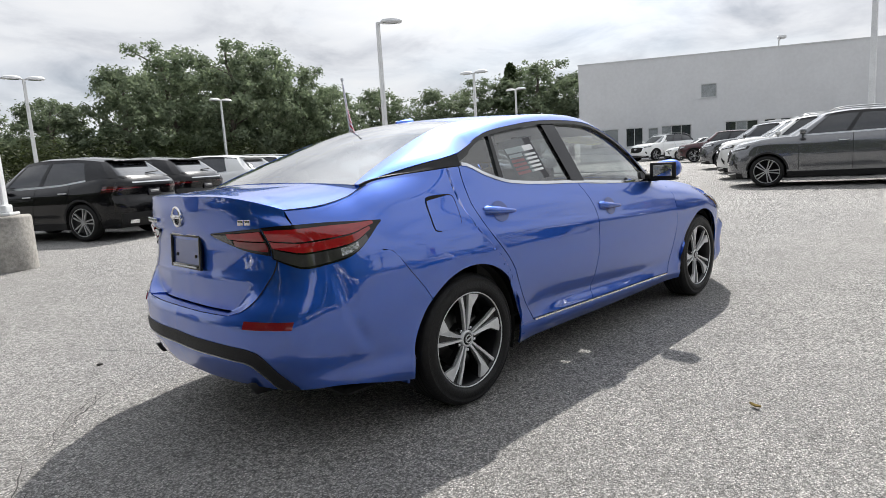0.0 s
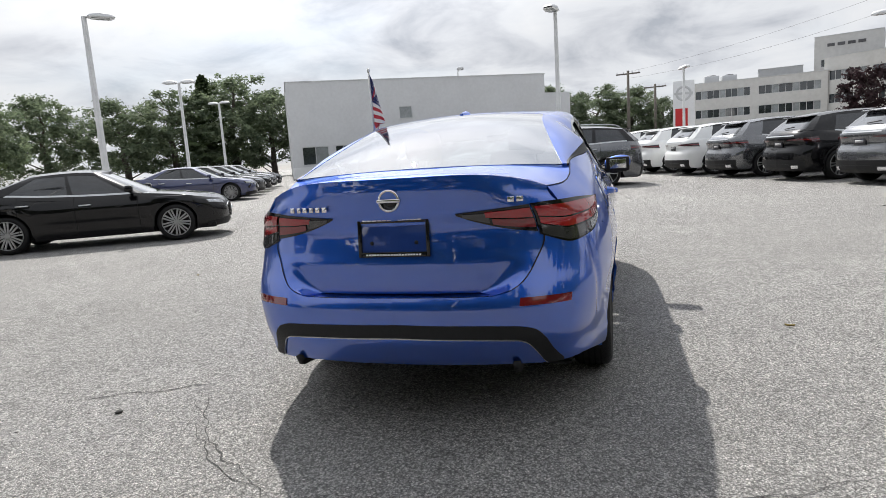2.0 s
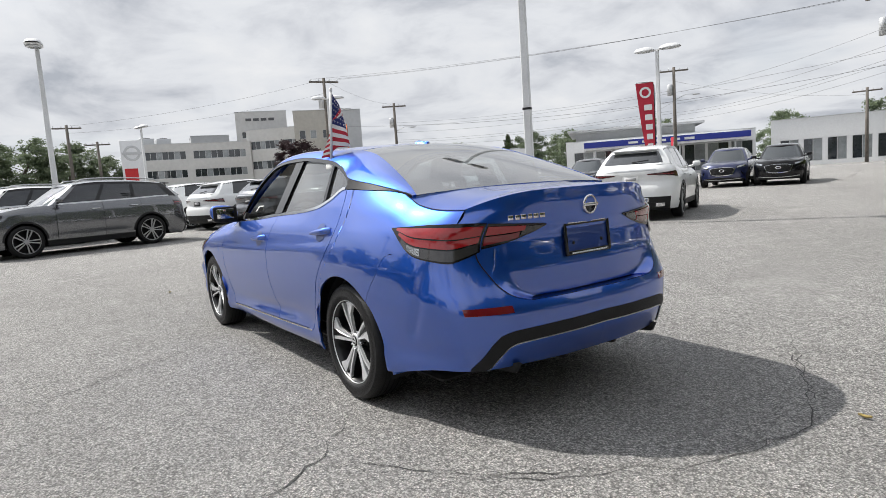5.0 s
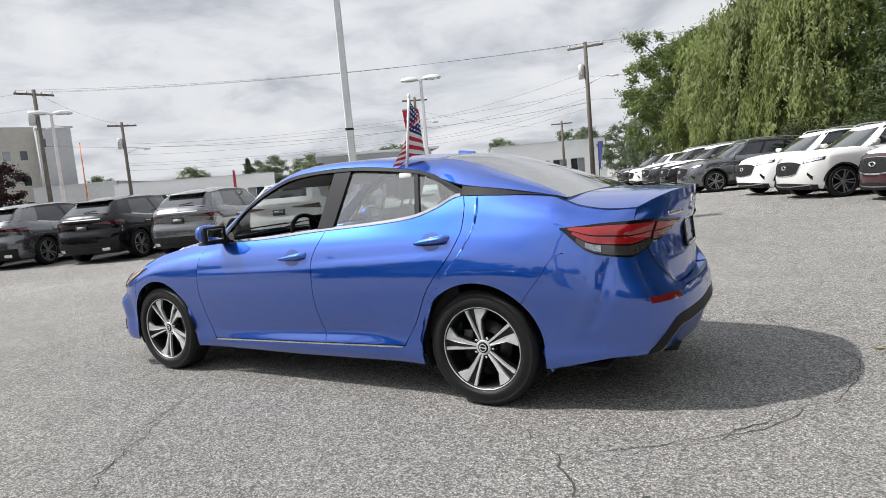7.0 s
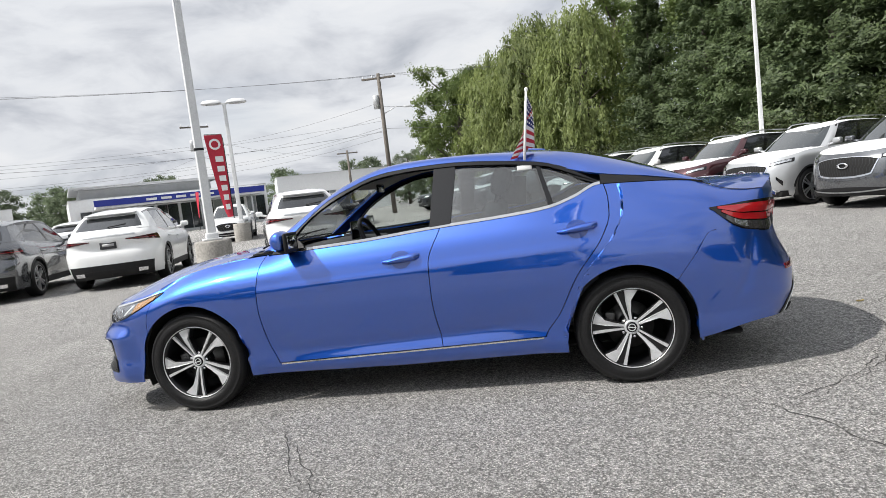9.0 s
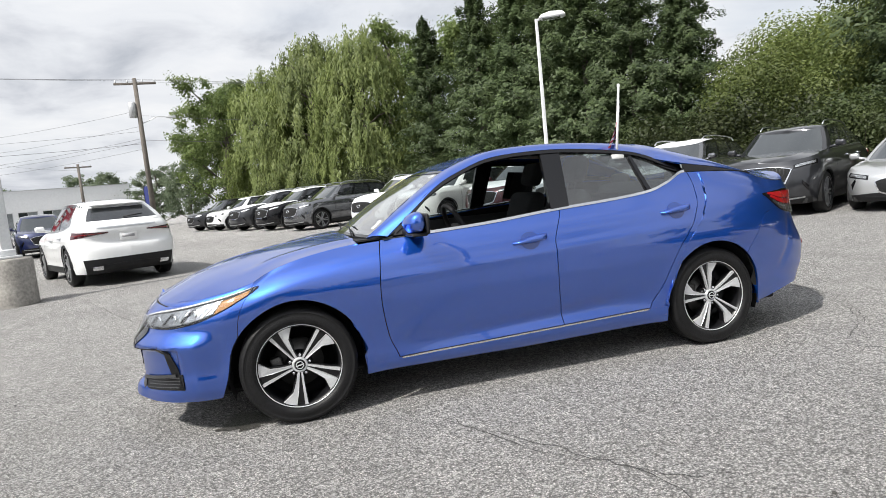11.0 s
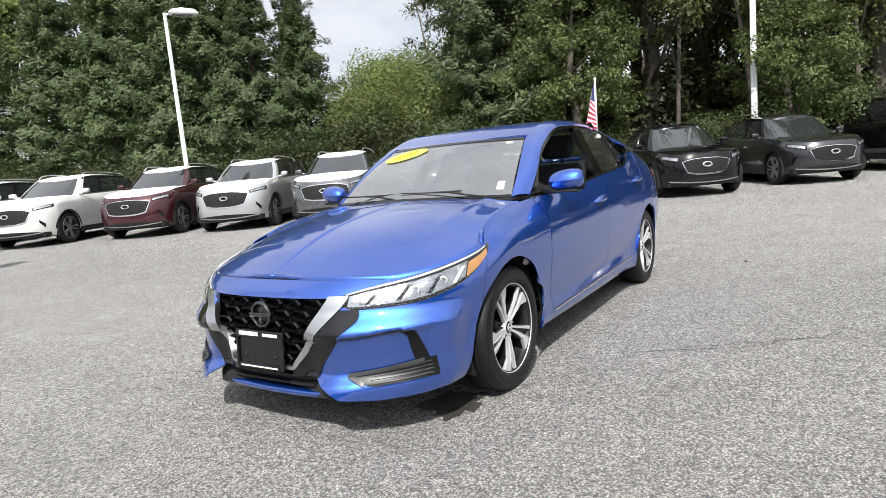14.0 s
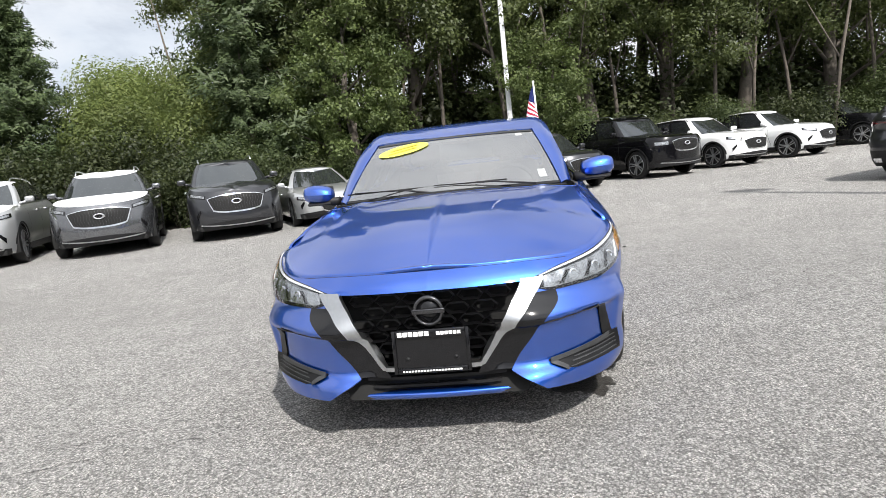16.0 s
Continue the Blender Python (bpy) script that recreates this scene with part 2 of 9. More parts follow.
# geometry helpers
def pchip(xs, ys):
    """A smooth curve through the points with no overshoot; xs rise."""
    xs, ys = np.array(xs, float), np.array(ys, float)
    h = np.diff(xs)
    d = np.diff(ys) / h
    m = np.zeros(len(xs))
    for i in range(1, len(xs) - 1):
        if d[i - 1] * d[i] > 0:
            w1, w2 = 2 * h[i] + h[i - 1], h[i] + 2 * h[i - 1]
            m[i] = (w1 + w2) / (w1 / d[i - 1] + w2 / d[i])
    m[0], m[-1] = d[0], d[-1]

    def f(x):
        x = min(max(x, xs[0]), xs[-1])
        i = int(min(max(np.searchsorted(xs, x) - 1, 0), len(h) - 1))
        t = (x - xs[i]) / h[i]
        return float((2 * t**3 - 3 * t**2 + 1) * ys[i] + (t**3 - 2 * t**2 + t) * h[i] * m[i] + (3 * t**2 - 2 * t**3) * ys[i + 1] + (t**3 - t**2) * h[i] * m[i + 1])

    return f


def table(*pairs):
    pairs = sorted(pairs)
    return pchip([p[0] for p in pairs], [p[1] for p in pairs])


def smooth(t):
    t = min(max(t, 0.0), 1.0)
    return t * t * (3 - 2 * t)


def lerp(a, b, t):
    return a + (b - a) * t


def spaced(a, b, n):
    return [a + (b - a) * i / (n - 1) for i in range(n)]


def empty(name, m=None):
    ob = new(name)
    ob.empty_display_size = 0.3
    if m is not None:
        ob.matrix_world = m
    return ob


def part(name, bm, material, parent=None, label="", flat=False):
    """Links a bmesh as one mesh object under a thing or a part."""
    me = bpy.data.meshes.new(name)
    bm.to_mesh(me)
    bm.free()
    me.polygons.foreach_set("use_smooth", [not flat] * len(me.polygons))
    me.materials.append(material)
    ob = new(name, me)
    ob.parent = parent
    if label:
        tagged(ob, label)
    return ob


def raw(name, verts, faces, material, parent=None, label="", flat=True):
    me = bpy.data.meshes.new(name)
    me.from_pydata(verts, [], faces)
    me.polygons.foreach_set("use_smooth", [not flat] * len(me.polygons))
    me.materials.append(material)
    ob = new(name, me)
    ob.parent = parent
    if label:
        tagged(ob, label)
    return ob


def sheet(bm, rows, rim=0.012, lift=0.0, skip=None, flip=False, closed=False):
    """A skin through a grid of points (rows of columns) with its edges turned in by rim. lift moves it along its normal."""
    nr, nc = len(rows), len(rows[0])
    P = [[Vector(p) for p in r] for r in rows]
    N = [[None] * nc for _ in range(nr)]
    for i in range(nr):
        for j in range(nc):
            a = P[min(i + 1, nr - 1)][j] - P[max(i - 1, 0)][j]
            b = P[i][min(j + 1, nc - 1)] - P[i][max(j - 1, 0)]
            n = a.cross(b)
            n = n.normalized() if n.length > 1e-12 else Vector((0, 0, 1))
            N[i][j] = -n if flip else n
    for i in range(nr):
        for j in range(nc):
            P[i][j] = P[i][j] + N[i][j] * lift
    V = [[bm.verts.new(p) for p in r] for r in P]
    for i in range(nr - 1):
        for j in range(nc - 1):
            if skip and skip((P[i][j] + P[i + 1][j + 1]) / 2):
                continue
            q = [V[i][j], V[i + 1][j], V[i + 1][j + 1], V[i][j + 1]]
            bm.faces.new(q[::-1] if flip else q)
    if rim:
        loop = [(0, j) for j in range(nc)] + [(i, nc - 1) for i in range(1, nr)] + [(nr - 1, j) for j in range(nc - 2, -1, -1)] + [(i, 0) for i in range(nr - 2, 0, -1)]
        top = [bm.verts.new(P[i][j]) for i, j in loop]
        low = [bm.verts.new(P[i][j] - N[i][j] * rim) for i, j in loop]
        k = len(loop)
        for a in range(k):
            b = (a + 1) % k
            if (top[a].co - top[b].co).length < 1e-7:
                continue
            q = [top[a], top[b], low[b], low[a]]
            bm.faces.new(q if flip else q[::-1])
    return bm


def both(name, make, material, parent, label="", flat=False):
    """A part on the left side and its mirror on the right, as two objects. make(bm, side) gets side +1 or -1."""
    out = []
    for side in (1, -1):
        bm = bmesh.new()
        make(bm)
        if side < 0:
            for v in bm.verts:
                v.co.y = -v.co.y
            bmesh.ops.reverse_faces(bm, faces=bm.faces)
        out.append(part(name, bm, material, parent, label, flat))
    return out


def box(bm, lo, hi, bevel=0.0, m=None, seg=2):
    size = [max(1e-4, b - a) for a, b in zip(lo, hi)]
    r = bmesh.ops.create_cube(bm, size=1, matrix=Matrix.LocRotScale([(a + b) / 2 for a, b in zip(lo, hi)], None, size))
    vs = r["verts"]
    if bevel:
        es = list({e for v in vs for e in v.link_edges})
        r = bmesh.ops.bevel(bm, geom=es, offset=bevel, segments=seg, affect="EDGES", profile=0.5, clamp_overlap=True)
        vs = list({v for f in r["faces"] for v in f.verts} | {v for v in vs if v.is_valid})
    if m is not None:
        bmesh.ops.transform(bm, matrix=m, verts=[v for v in vs if v.is_valid])
    return bm


def tube(bm, points, radius, seg=8, caps=True):
    """A round bar along points; radius is one number or one for each point."""
    pts = [Vector(p) for p in points]
    rad = radius if isinstance(radius, (list, tuple)) else [radius] * len(pts)
    rings, side = [], None
    for i, p in enumerate(pts):
        d = (pts[min(i + 1, len(pts) - 1)] - pts[max(i - 1, 0)]).normalized()
        if side is None:
            side = d.orthogonal().normalized()
        side = (side - d * side.dot(d)).normalized()
        up = d.cross(side)
        rings.append([bm.verts.new(p + (side * math.cos(2 * math.pi * k / seg) + up * math.sin(2 * math.pi * k / seg)) * rad[i]) for k in range(seg)])
    for a, b in zip(rings, rings[1:]):
        for k in range(seg):
            bm.faces.new([a[k], a[(k + 1) % seg], b[(k + 1) % seg], b[k]])
    if caps:
        bm.faces.new(rings[0][::-1])
        bm.faces.new(rings[-1])
    return bm


def lathe(bm, prof, seg=32, m=None):
    """Turns a profile of (radius, height) round the z axis."""
    rings = []
    for r, h in prof:
        rings.append([bm.verts.new((r * math.cos(2 * math.pi * k / seg), r * math.sin(2 * math.pi * k / seg), h)) for k in range(seg)])
    for a, b in zip(rings, rings[1:]):
        for k in range(seg):
            bm.faces.new([a[k], a[(k + 1) % seg], b[(k + 1) % seg], b[k]])
    if m is not None:
        bmesh.ops.transform(bm, matrix=m, verts=[v for r in rings for v in r])
    return bm


def prism(bm, poly, a, b, m=None):
    """A flat outline of (u, v) drawn out from height a to height b."""
    lo = [bm.verts.new((u, v, a)) for u, v in poly]
    hi = [bm.verts.new((u, v, b)) for u, v in poly]
    n = len(poly)
    bm.faces.new(lo[::-1])
    bm.faces.new(hi)
    for i in range(n):
        bm.faces.new([lo[i], lo[(i + 1) % n], hi[(i + 1) % n], hi[i]])
    if m is not None:
        bmesh.ops.transform(bm, matrix=m, verts=lo + hi)
    return bm


def ground_z(x, y):
    """The lot rises a little all round the place where the sedan stands."""
    r = math.hypot(x, y)
    t = max(0.0, r - 6.0)
    return min(0.008 * t * t / (t + 3.0), 0.34) if r < 60 else 0.34


# the lot: one sheet of worn asphalt to the horizon
def asphalt():
    m = bpy.data.materials.new("worn_asphalt")
    m.use_nodes = True
    n, l = m.node_tree.nodes, m.node_tree.links
    b = n["Principled BSDF"]
    geo = n.new("ShaderNodeNewGeometry")
    co = geo.outputs["Position"]

    def noise_of(scale, detail=4, rough=0.55):
        t = n.new("ShaderNodeTexNoise")
        t.inputs["Scale"].default_value, t.inputs["Detail"].default_value, t.inputs["Roughness"].default_value = scale, detail, rough
        l.new(co, t.inputs["Vector"])
        return t.outputs["Fac"]

    def ranged(v, a, b2, c, d):
        r = n.new("ShaderNodeMapRange")
        for k, x in zip(("From Min", "From Max", "To Min", "To Max"), (a, b2, c, d)):
            r.inputs[k].default_value = x
        l.new(v, r.inputs["Value"])
        return r.outputs[0]

    def mul(a, c):
        k = n.new("ShaderNodeMath")
        k.operation = "MULTIPLY"
        l.new(a, k.inputs[0]), l.new(c, k.inputs[1])
        return k.outputs[0]
    vor = n.new("ShaderNodeTexVoronoi")
    vor.inputs["Scale"].default_value = 112
    l.new(co, vor.inputs["Vector"])
    vor2 = n.new("ShaderNodeTexVoronoi")
    vor2.inputs["Scale"].default_value = 42
    l.new(co, vor2.inputs["Vector"])
    cell = n.new("ShaderNodeSeparateColor")
    l.new(vor.outputs["Color"], cell.inputs[0])
    cell2 = n.new("ShaderNodeSeparateColor")
    l.new(vor2.outputs["Color"], cell2.inputs[0])
    stone = ranged(cell.outputs[0], 0.0, 1.0, 0.46, 1.66)
    stone2 = ranged(cell2.outputs[1], 0.0, 1.0, 0.84, 1.18)
    dark = ranged(vor.outputs["Distance"], 0.30, 0.75, 1.12, 0.45)
    speck = ranged(noise_of(210, 3), 0.34, 0.66, 0.44, 1.62)
    mid = ranged(noise_of(2.2, 6), 0.3, 0.7, 0.90, 1.10)
    big = ranged(noise_of(0.16, 5), 0.32, 0.68, 0.86, 1.14)
    val = mul(mul(mul(mul(mul(stone, stone2), dark), speck), mid), big)
    mix = n.new("ShaderNodeVectorMath")
    mix.operation = "SCALE"
    mix.inputs[0].default_value = (0.325, 0.317, 0.306)
    l.new(val, mix.inputs["Scale"])
    l.new(mix.outputs[0], b.inputs["Base Color"])
    b.inputs["Roughness"].default_value = 0.82
    b.inputs["Specular IOR Level"].default_value = 0.35
    bp = n.new("ShaderNodeBump")
    bp.inputs["Strength"].default_value, bp.inputs["Distance"].default_value = 0.8, 0.007
    l.new(val, bp.inputs["Height"])
    l.new(bp.outputs[0], b.inputs["Normal"])
    return m


M["asphalt"] = asphalt()
verts, faces = [(0, 0, 0)], []
rings = [1.5, 3, 4.5, 6, 7, 8, 9, 10, 12, 14, 17, 20, 24, 28, 33, 39, 46, 53, 60, 80, 120, 200, 400, 900, 2500]
SEG = 72
for r in rings:
    for k in range(SEG):
        a = 2 * math.pi * k / SEG
        verts.append((r * math.cos(a), r * math.sin(a), ground_z(r, 0)))
for k in range(SEG):
    faces.append((0, 1 + k, 1 + (k + 1) % SEG))
for i in range(len(rings) - 1):
    for k in range(SEG):
        a, b_ = 1 + i * SEG + k, 1 + i * SEG + (k + 1) % SEG
        faces.append((a, a + SEG, b_ + SEG, b_))
ground = raw("ground", verts, faces, M["asphalt"], flat=False)
tagged(ground, "worn grey asphalt of a car lot, speckled with pale stones", "ground", kind="structure")
M["crack"] = surf("crack_filler", (0.05, 0.049, 0.047), rough=0.95, var=0.3, scale=30, world_space=True)
M["seam"] = surf("old_joint", (0.12, 0.115, 0.108), rough=0.95, var=0.3, scale=20, world_space=True)
M["iron"] = surf("cast_iron", (0.05, 0.048, 0.045), rough=0.7, metal=0.5, var=0.3)
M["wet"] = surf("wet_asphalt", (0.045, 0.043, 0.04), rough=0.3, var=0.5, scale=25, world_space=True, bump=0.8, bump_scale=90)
crack_rng = random.Random(5)


def crack(points, width, material, name="crack", jag=0.035):
    """A ragged hairline in the asphalt along a few points."""
    pts = [Vector((x, y, 0)) for x, y in points]
    path = []
    for a, b in zip(pts, pts[1:]):
        n = max(2, int((b - a).length / 0.05))
        d = (b - a).normalized()
        side = Vector((-d.y, d.x, 0))
        for k in range(n):
            t = k / n
            wob = noise.noise(Vector((a.x * 3 + t * 4, a.y * 3, 1.7))) * 1.4 + noise.noise(Vector((a.x * 9 + t * (b - a).length * 9, a.y * 7, 4.2)))
            path.append(a.lerp(b, t) + side * wob * jag * min(1, 4 * t + 0.25))
    path.append(pts[-1])
    v, f = [], []
    for i, p in enumerate(path):
        d = (path[min(i + 1, len(path) - 1)] - path[max(i - 1, 0)]).normalized()
        s = Vector((-d.y, d.x, 0))
        w = width * (0.2 + 1.0 * crack_rng.random()) * (0.35 + 0.9 * max(0.0, 0.5 + 1.2 * noise.noise(p * 1.7))) * min(1.0, 0.25 + 4 * min(i, len(path) - 1 - i) / len(path))
        z = ground_z(p.x, p.y) + 0.0035
        v += [(p + s * w / 2)[:2] + (z,), (p - s * w / 2)[:2] + (z,)]
        if i:
            f.append((2 * i - 2, 2 * i - 1, 2 * i + 1, 2 * i))
    ob = raw(name, v, f, material)
    return tagged(ob, "thin ragged crack in the asphalt" if name == "crack" else "faint straight joint in the asphalt", name, kind="structure")


for pts in ([(-0.55, 4.0), (-0.23, 3.11), (-0.05, 2.75), (0.11, 2.1), (0.36, 1.82), (0.64, 1.21), (0.92, 0.83)],
            [(-2.45, 2.31), (-2.17, 1.82), (-1.95, 1.35), (-1.70, 1.1), (-1.4, 0.9)],
            [(-2.97, 0.28), (-2.73, 0.64), (-2.57, 0.85), (-2.09, 1.21), (-1.94, 1.34)],
            [(-2.06, 1.28), (-2.46, 1.0), (-2.71, 0.76), (-3.03, 0.24), (-3.12, -0.07), (-3.16, -0.43), (-2.82, -1.13), (-2.26, -2.1), (-1.65, -2.68), (-1.25, -2.91)],
            [(-2.61, -1.5), (-2.74, -1.2), (-2.87, -1.0), (-3.1, -0.64)],
            [(2.23, -2.1), (2.02, -1.71), (1.78, -1.2), (1.5, -1.0)],
            [(0.48, 1.46), (0.23, 1.93), (0.03, 2.23), (-0.29, 2.37)],
            [(1.85, -0.8), (2.13, -1.32), (2.4, -1.95), (2.85, -3.0)],
            [(-3.03, 0.02), (-3.3, -0.5), (-3.6, -0.9)]):
    crack(pts, 0.0075, M["crack"])
for pts in ([(-1.11, 4.58), (-0.56, 3.79), (-0.14, 2.85)], [(1.06, -11.07), (-0.62, -11.29)], [(2.9, -3.1), (4.6, -6.9)], [(6.0, 3.0), (9.5, -4.5)]):
    crack(pts, 0.018, M["seam"], "joint", 0.012)


def drain(x, y, heading):
    m = Matrix.Translation((x, y, ground_z(x, y))) @ Matrix.Rotation(radians(heading), 4, "Z")
    g = tagged(empty("drain_grate"), "dark cast-iron drain grate set in the asphalt", "drain")
    bm = bmesh.new()
    for lo, hi in (((-0.45, -0.3, 0), (0.45, -0.26, 0.012)), ((-0.45, 0.26, 0), (0.45, 0.3, 0.012)), ((-0.45, -0.26, 0), (-0.41, 0.26, 0.012)), ((0.41, -0.26, 0), (0.45, 0.26, 0.012))):
        box(bm, lo, hi, 0, m)
    part("frame", bm, M["iron"], g, flat=True)
    for k in range(11):
        bm = bmesh.new()
        x0 = -0.38 + k * 0.076
        box(bm, (x0 - 0.018, -0.26, 0.001), (x0 + 0.018, 0.26, 0.010), 0, m)
        part("bar", bm, M["iron"], g, flat=True)
    bm = bmesh.new()
    box(bm, (-0.41, -0.26, 0.0), (0.41, 0.26, 0.004), 0, m)
    part("pit", bm, M["void"], g, flat=True)


drain(5.8, -5.3, 25)
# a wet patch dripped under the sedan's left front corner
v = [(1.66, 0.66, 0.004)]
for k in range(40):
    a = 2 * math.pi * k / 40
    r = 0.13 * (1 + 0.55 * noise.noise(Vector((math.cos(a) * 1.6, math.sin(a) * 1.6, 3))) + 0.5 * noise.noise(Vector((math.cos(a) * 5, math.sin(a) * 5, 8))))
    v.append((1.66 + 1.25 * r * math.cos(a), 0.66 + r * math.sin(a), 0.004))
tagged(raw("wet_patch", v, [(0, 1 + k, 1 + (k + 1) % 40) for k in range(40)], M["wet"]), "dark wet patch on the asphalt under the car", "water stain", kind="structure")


# loose bits on the asphalt
def pebble(x, y, r, seed, material, label):
    q = random.Random(seed)
    bm = bmesh.new()
    bmesh.ops.create_icosphere(bm, subdivisions=2, radius=r)
    for v in bm.verts:
        v.co *= 0.8 + 0.4 * q.random()
        v.co.z *= 0.55
    bmesh.ops.transform(bm, matrix=Matrix.Translation((x, y, ground_z(x, y) + r * 0.35)), verts=bm.verts)
    tagged(part("pebble", bm, material), label, "stone", "loose stones")


M["stone"] = surf("pale_stone", (0.36, 0.35, 0.33), rough=0.85, var=0.25, scale=40)
M["dark_stone"] = surf("dark_stone", (0.05, 0.048, 0.045), rough=0.85, var=0.25, scale=40)
for k, (x, y, r) in enumerate(((-2.35, 1.55, 0.018), (-2.62, 1.9, 0.010), (0.6, 3.1, 0.009), (1.9, 2.9, 0.008), (-0.4, 2.6, 0.009), (2.9, 1.4, 0.010), (3.3, -0.6, 0.008), (-3.4, 0.9, 0.008))):
    pebble(x, y, r, k, M["stone"] if k % 2 else M["dark_stone"], "small loose stone lying on the asphalt")


def dry_leaf(x, y, turn, size):
    bm = bmesh.new()
    m = Matrix.Translation((x, y, ground_z(x, y) + 0.006)) @ Matrix.Rotation(turn, 4, "Z")
    rows = []
    for a in spaced(-1, 1, 9):
        w = size * 0.38 * math.sqrt(max(0.0, 1 - a * a)) + 0.0006
        rows.append([m @ Vector((size * a, w * b, 0.010 * b * b + 0.006 * a * a)) for b in (-1, -0.5, 0, 0.5, 1)])
    sheet(bm, rows, 0)
    tagged(part("dry_leaf", bm, M["dry_leaf"]), "small curled dry leaf on the asphalt", "leaf", "fallen leaves")


M["dry_leaf"] = surf("dry_leaf", (0.34, 0.26, 0.09), rough=0.8, var=0.3, scale=60)
for k, (x, y) in enumerate(((-3.28, -0.67), (-0.64, -1.92), (3.9, 0.8), (1.2, 3.8))):
    dry_leaf(x, y, k * 1.3, 0.028)


# ---- buildings, poles and signs ----
M["render_white"] = surf("pale_grey_wall_paint", (0.60, 0.61, 0.625), rough=0.75, var=0.05, scale=0.5, bump=0.1, bump_scale=40)
M["base_white"] = surf("white_wall_base", (0.72, 0.73, 0.74), rough=0.7, var=0.05, scale=0.7)
M["beige"] = surf("beige_concrete", (0.44, 0.42, 0.38), rough=0.85, var=0.1, scale=0.3)
M["precast"] = surf("pale_precast", (0.58, 0.575, 0.56), rough=0.85, var=0.08, scale=0.25)
M["grey_wall"] = surf("grey_precast", (0.46, 0.47, 0.48), rough=0.85, var=0.08, scale=0.3)
M["pane"] = surf("dark_window_pane", (0.03, 0.036, 0.042), rough=0.06, var=0.4, scale=0.8, coat=1.0)
M["pane_light"] = surf("pale_blind_pane", (0.26, 0.28, 0.29), rough=0.15, var=0.3, scale=1.5, coat=0.6)
M["alu"] = surf("window_aluminium", (0.55, 0.56, 0.57), rough=0.4, metal=0.4, var=0.06)
M["roof_dark"] = surf("dark_roof_edge", (0.10, 0.10, 0.105), rough=0.7, var=0.15)
M["blue_fascia"] = surf("blue_fascia", (0.02, 0.035, 0.28), rough=0.4, var=0.08)
M["sign_red"] = surf("red_sign", (0.52, 0.02, 0.025), rough=0.5, var=0.08)
M["sign_white"] = surf("white_sign", (0.75, 0.76, 0.77), rough=0.45, var=0.05)
M["post_white"] = surf("white_post_paint", (0.66, 0.67, 0.68), rough=0.5, var=0.1, scale=3, bump=0.1)
M["concrete"] = surf("stained_concrete", (0.30, 0.285, 0.26), rough=0.9, var=0.35, scale=2.5, bump=0.5, bump_scale=40)
M["wood_pole"] = surf("weathered_pole_wood", (0.13, 0.115, 0.10), rough=0.9, var=0.3, scale=4, bump=0.5, bump_scale=30)
M["wire"] = surf("black_cable", (0.12, 0.12, 0.125), rough=0.7, var=0.1)
M["orange"] = surf("orange_banner_cloth", (0.75, 0.20, 0.06), rough=0.8, var=0.1)
M["yellow_cloth"] = surf("yellow_banner_cloth", (0.75, 0.52, 0.05), rough=0.8, var=0.1)
M["banner_red"] = surf("red_banner_cloth", (0.45, 0.025, 0.05), rough=0.8, var=0.12, scale=4, bump=0.2, bump_scale=20)


def wall_frame(p1, p2, depth):
    """Places u along a facade from p1 to p2, w inward, z up."""
    a, b = Vector((*p1, 0)), Vector((*p2, 0))
    d = (b - a).normalized()
    n = Vector((-d.y, d.x, 0))
    if n.dot(a) < 0:
        n = -n
    z0 = ground_z(a.x, a.y)
    return Matrix(((d.x, n.x, 0, a.x), (d.y, n.y, 0, a.y), (0, 0, 1, z0), (0, 0, 0, 1))), (b - a).length


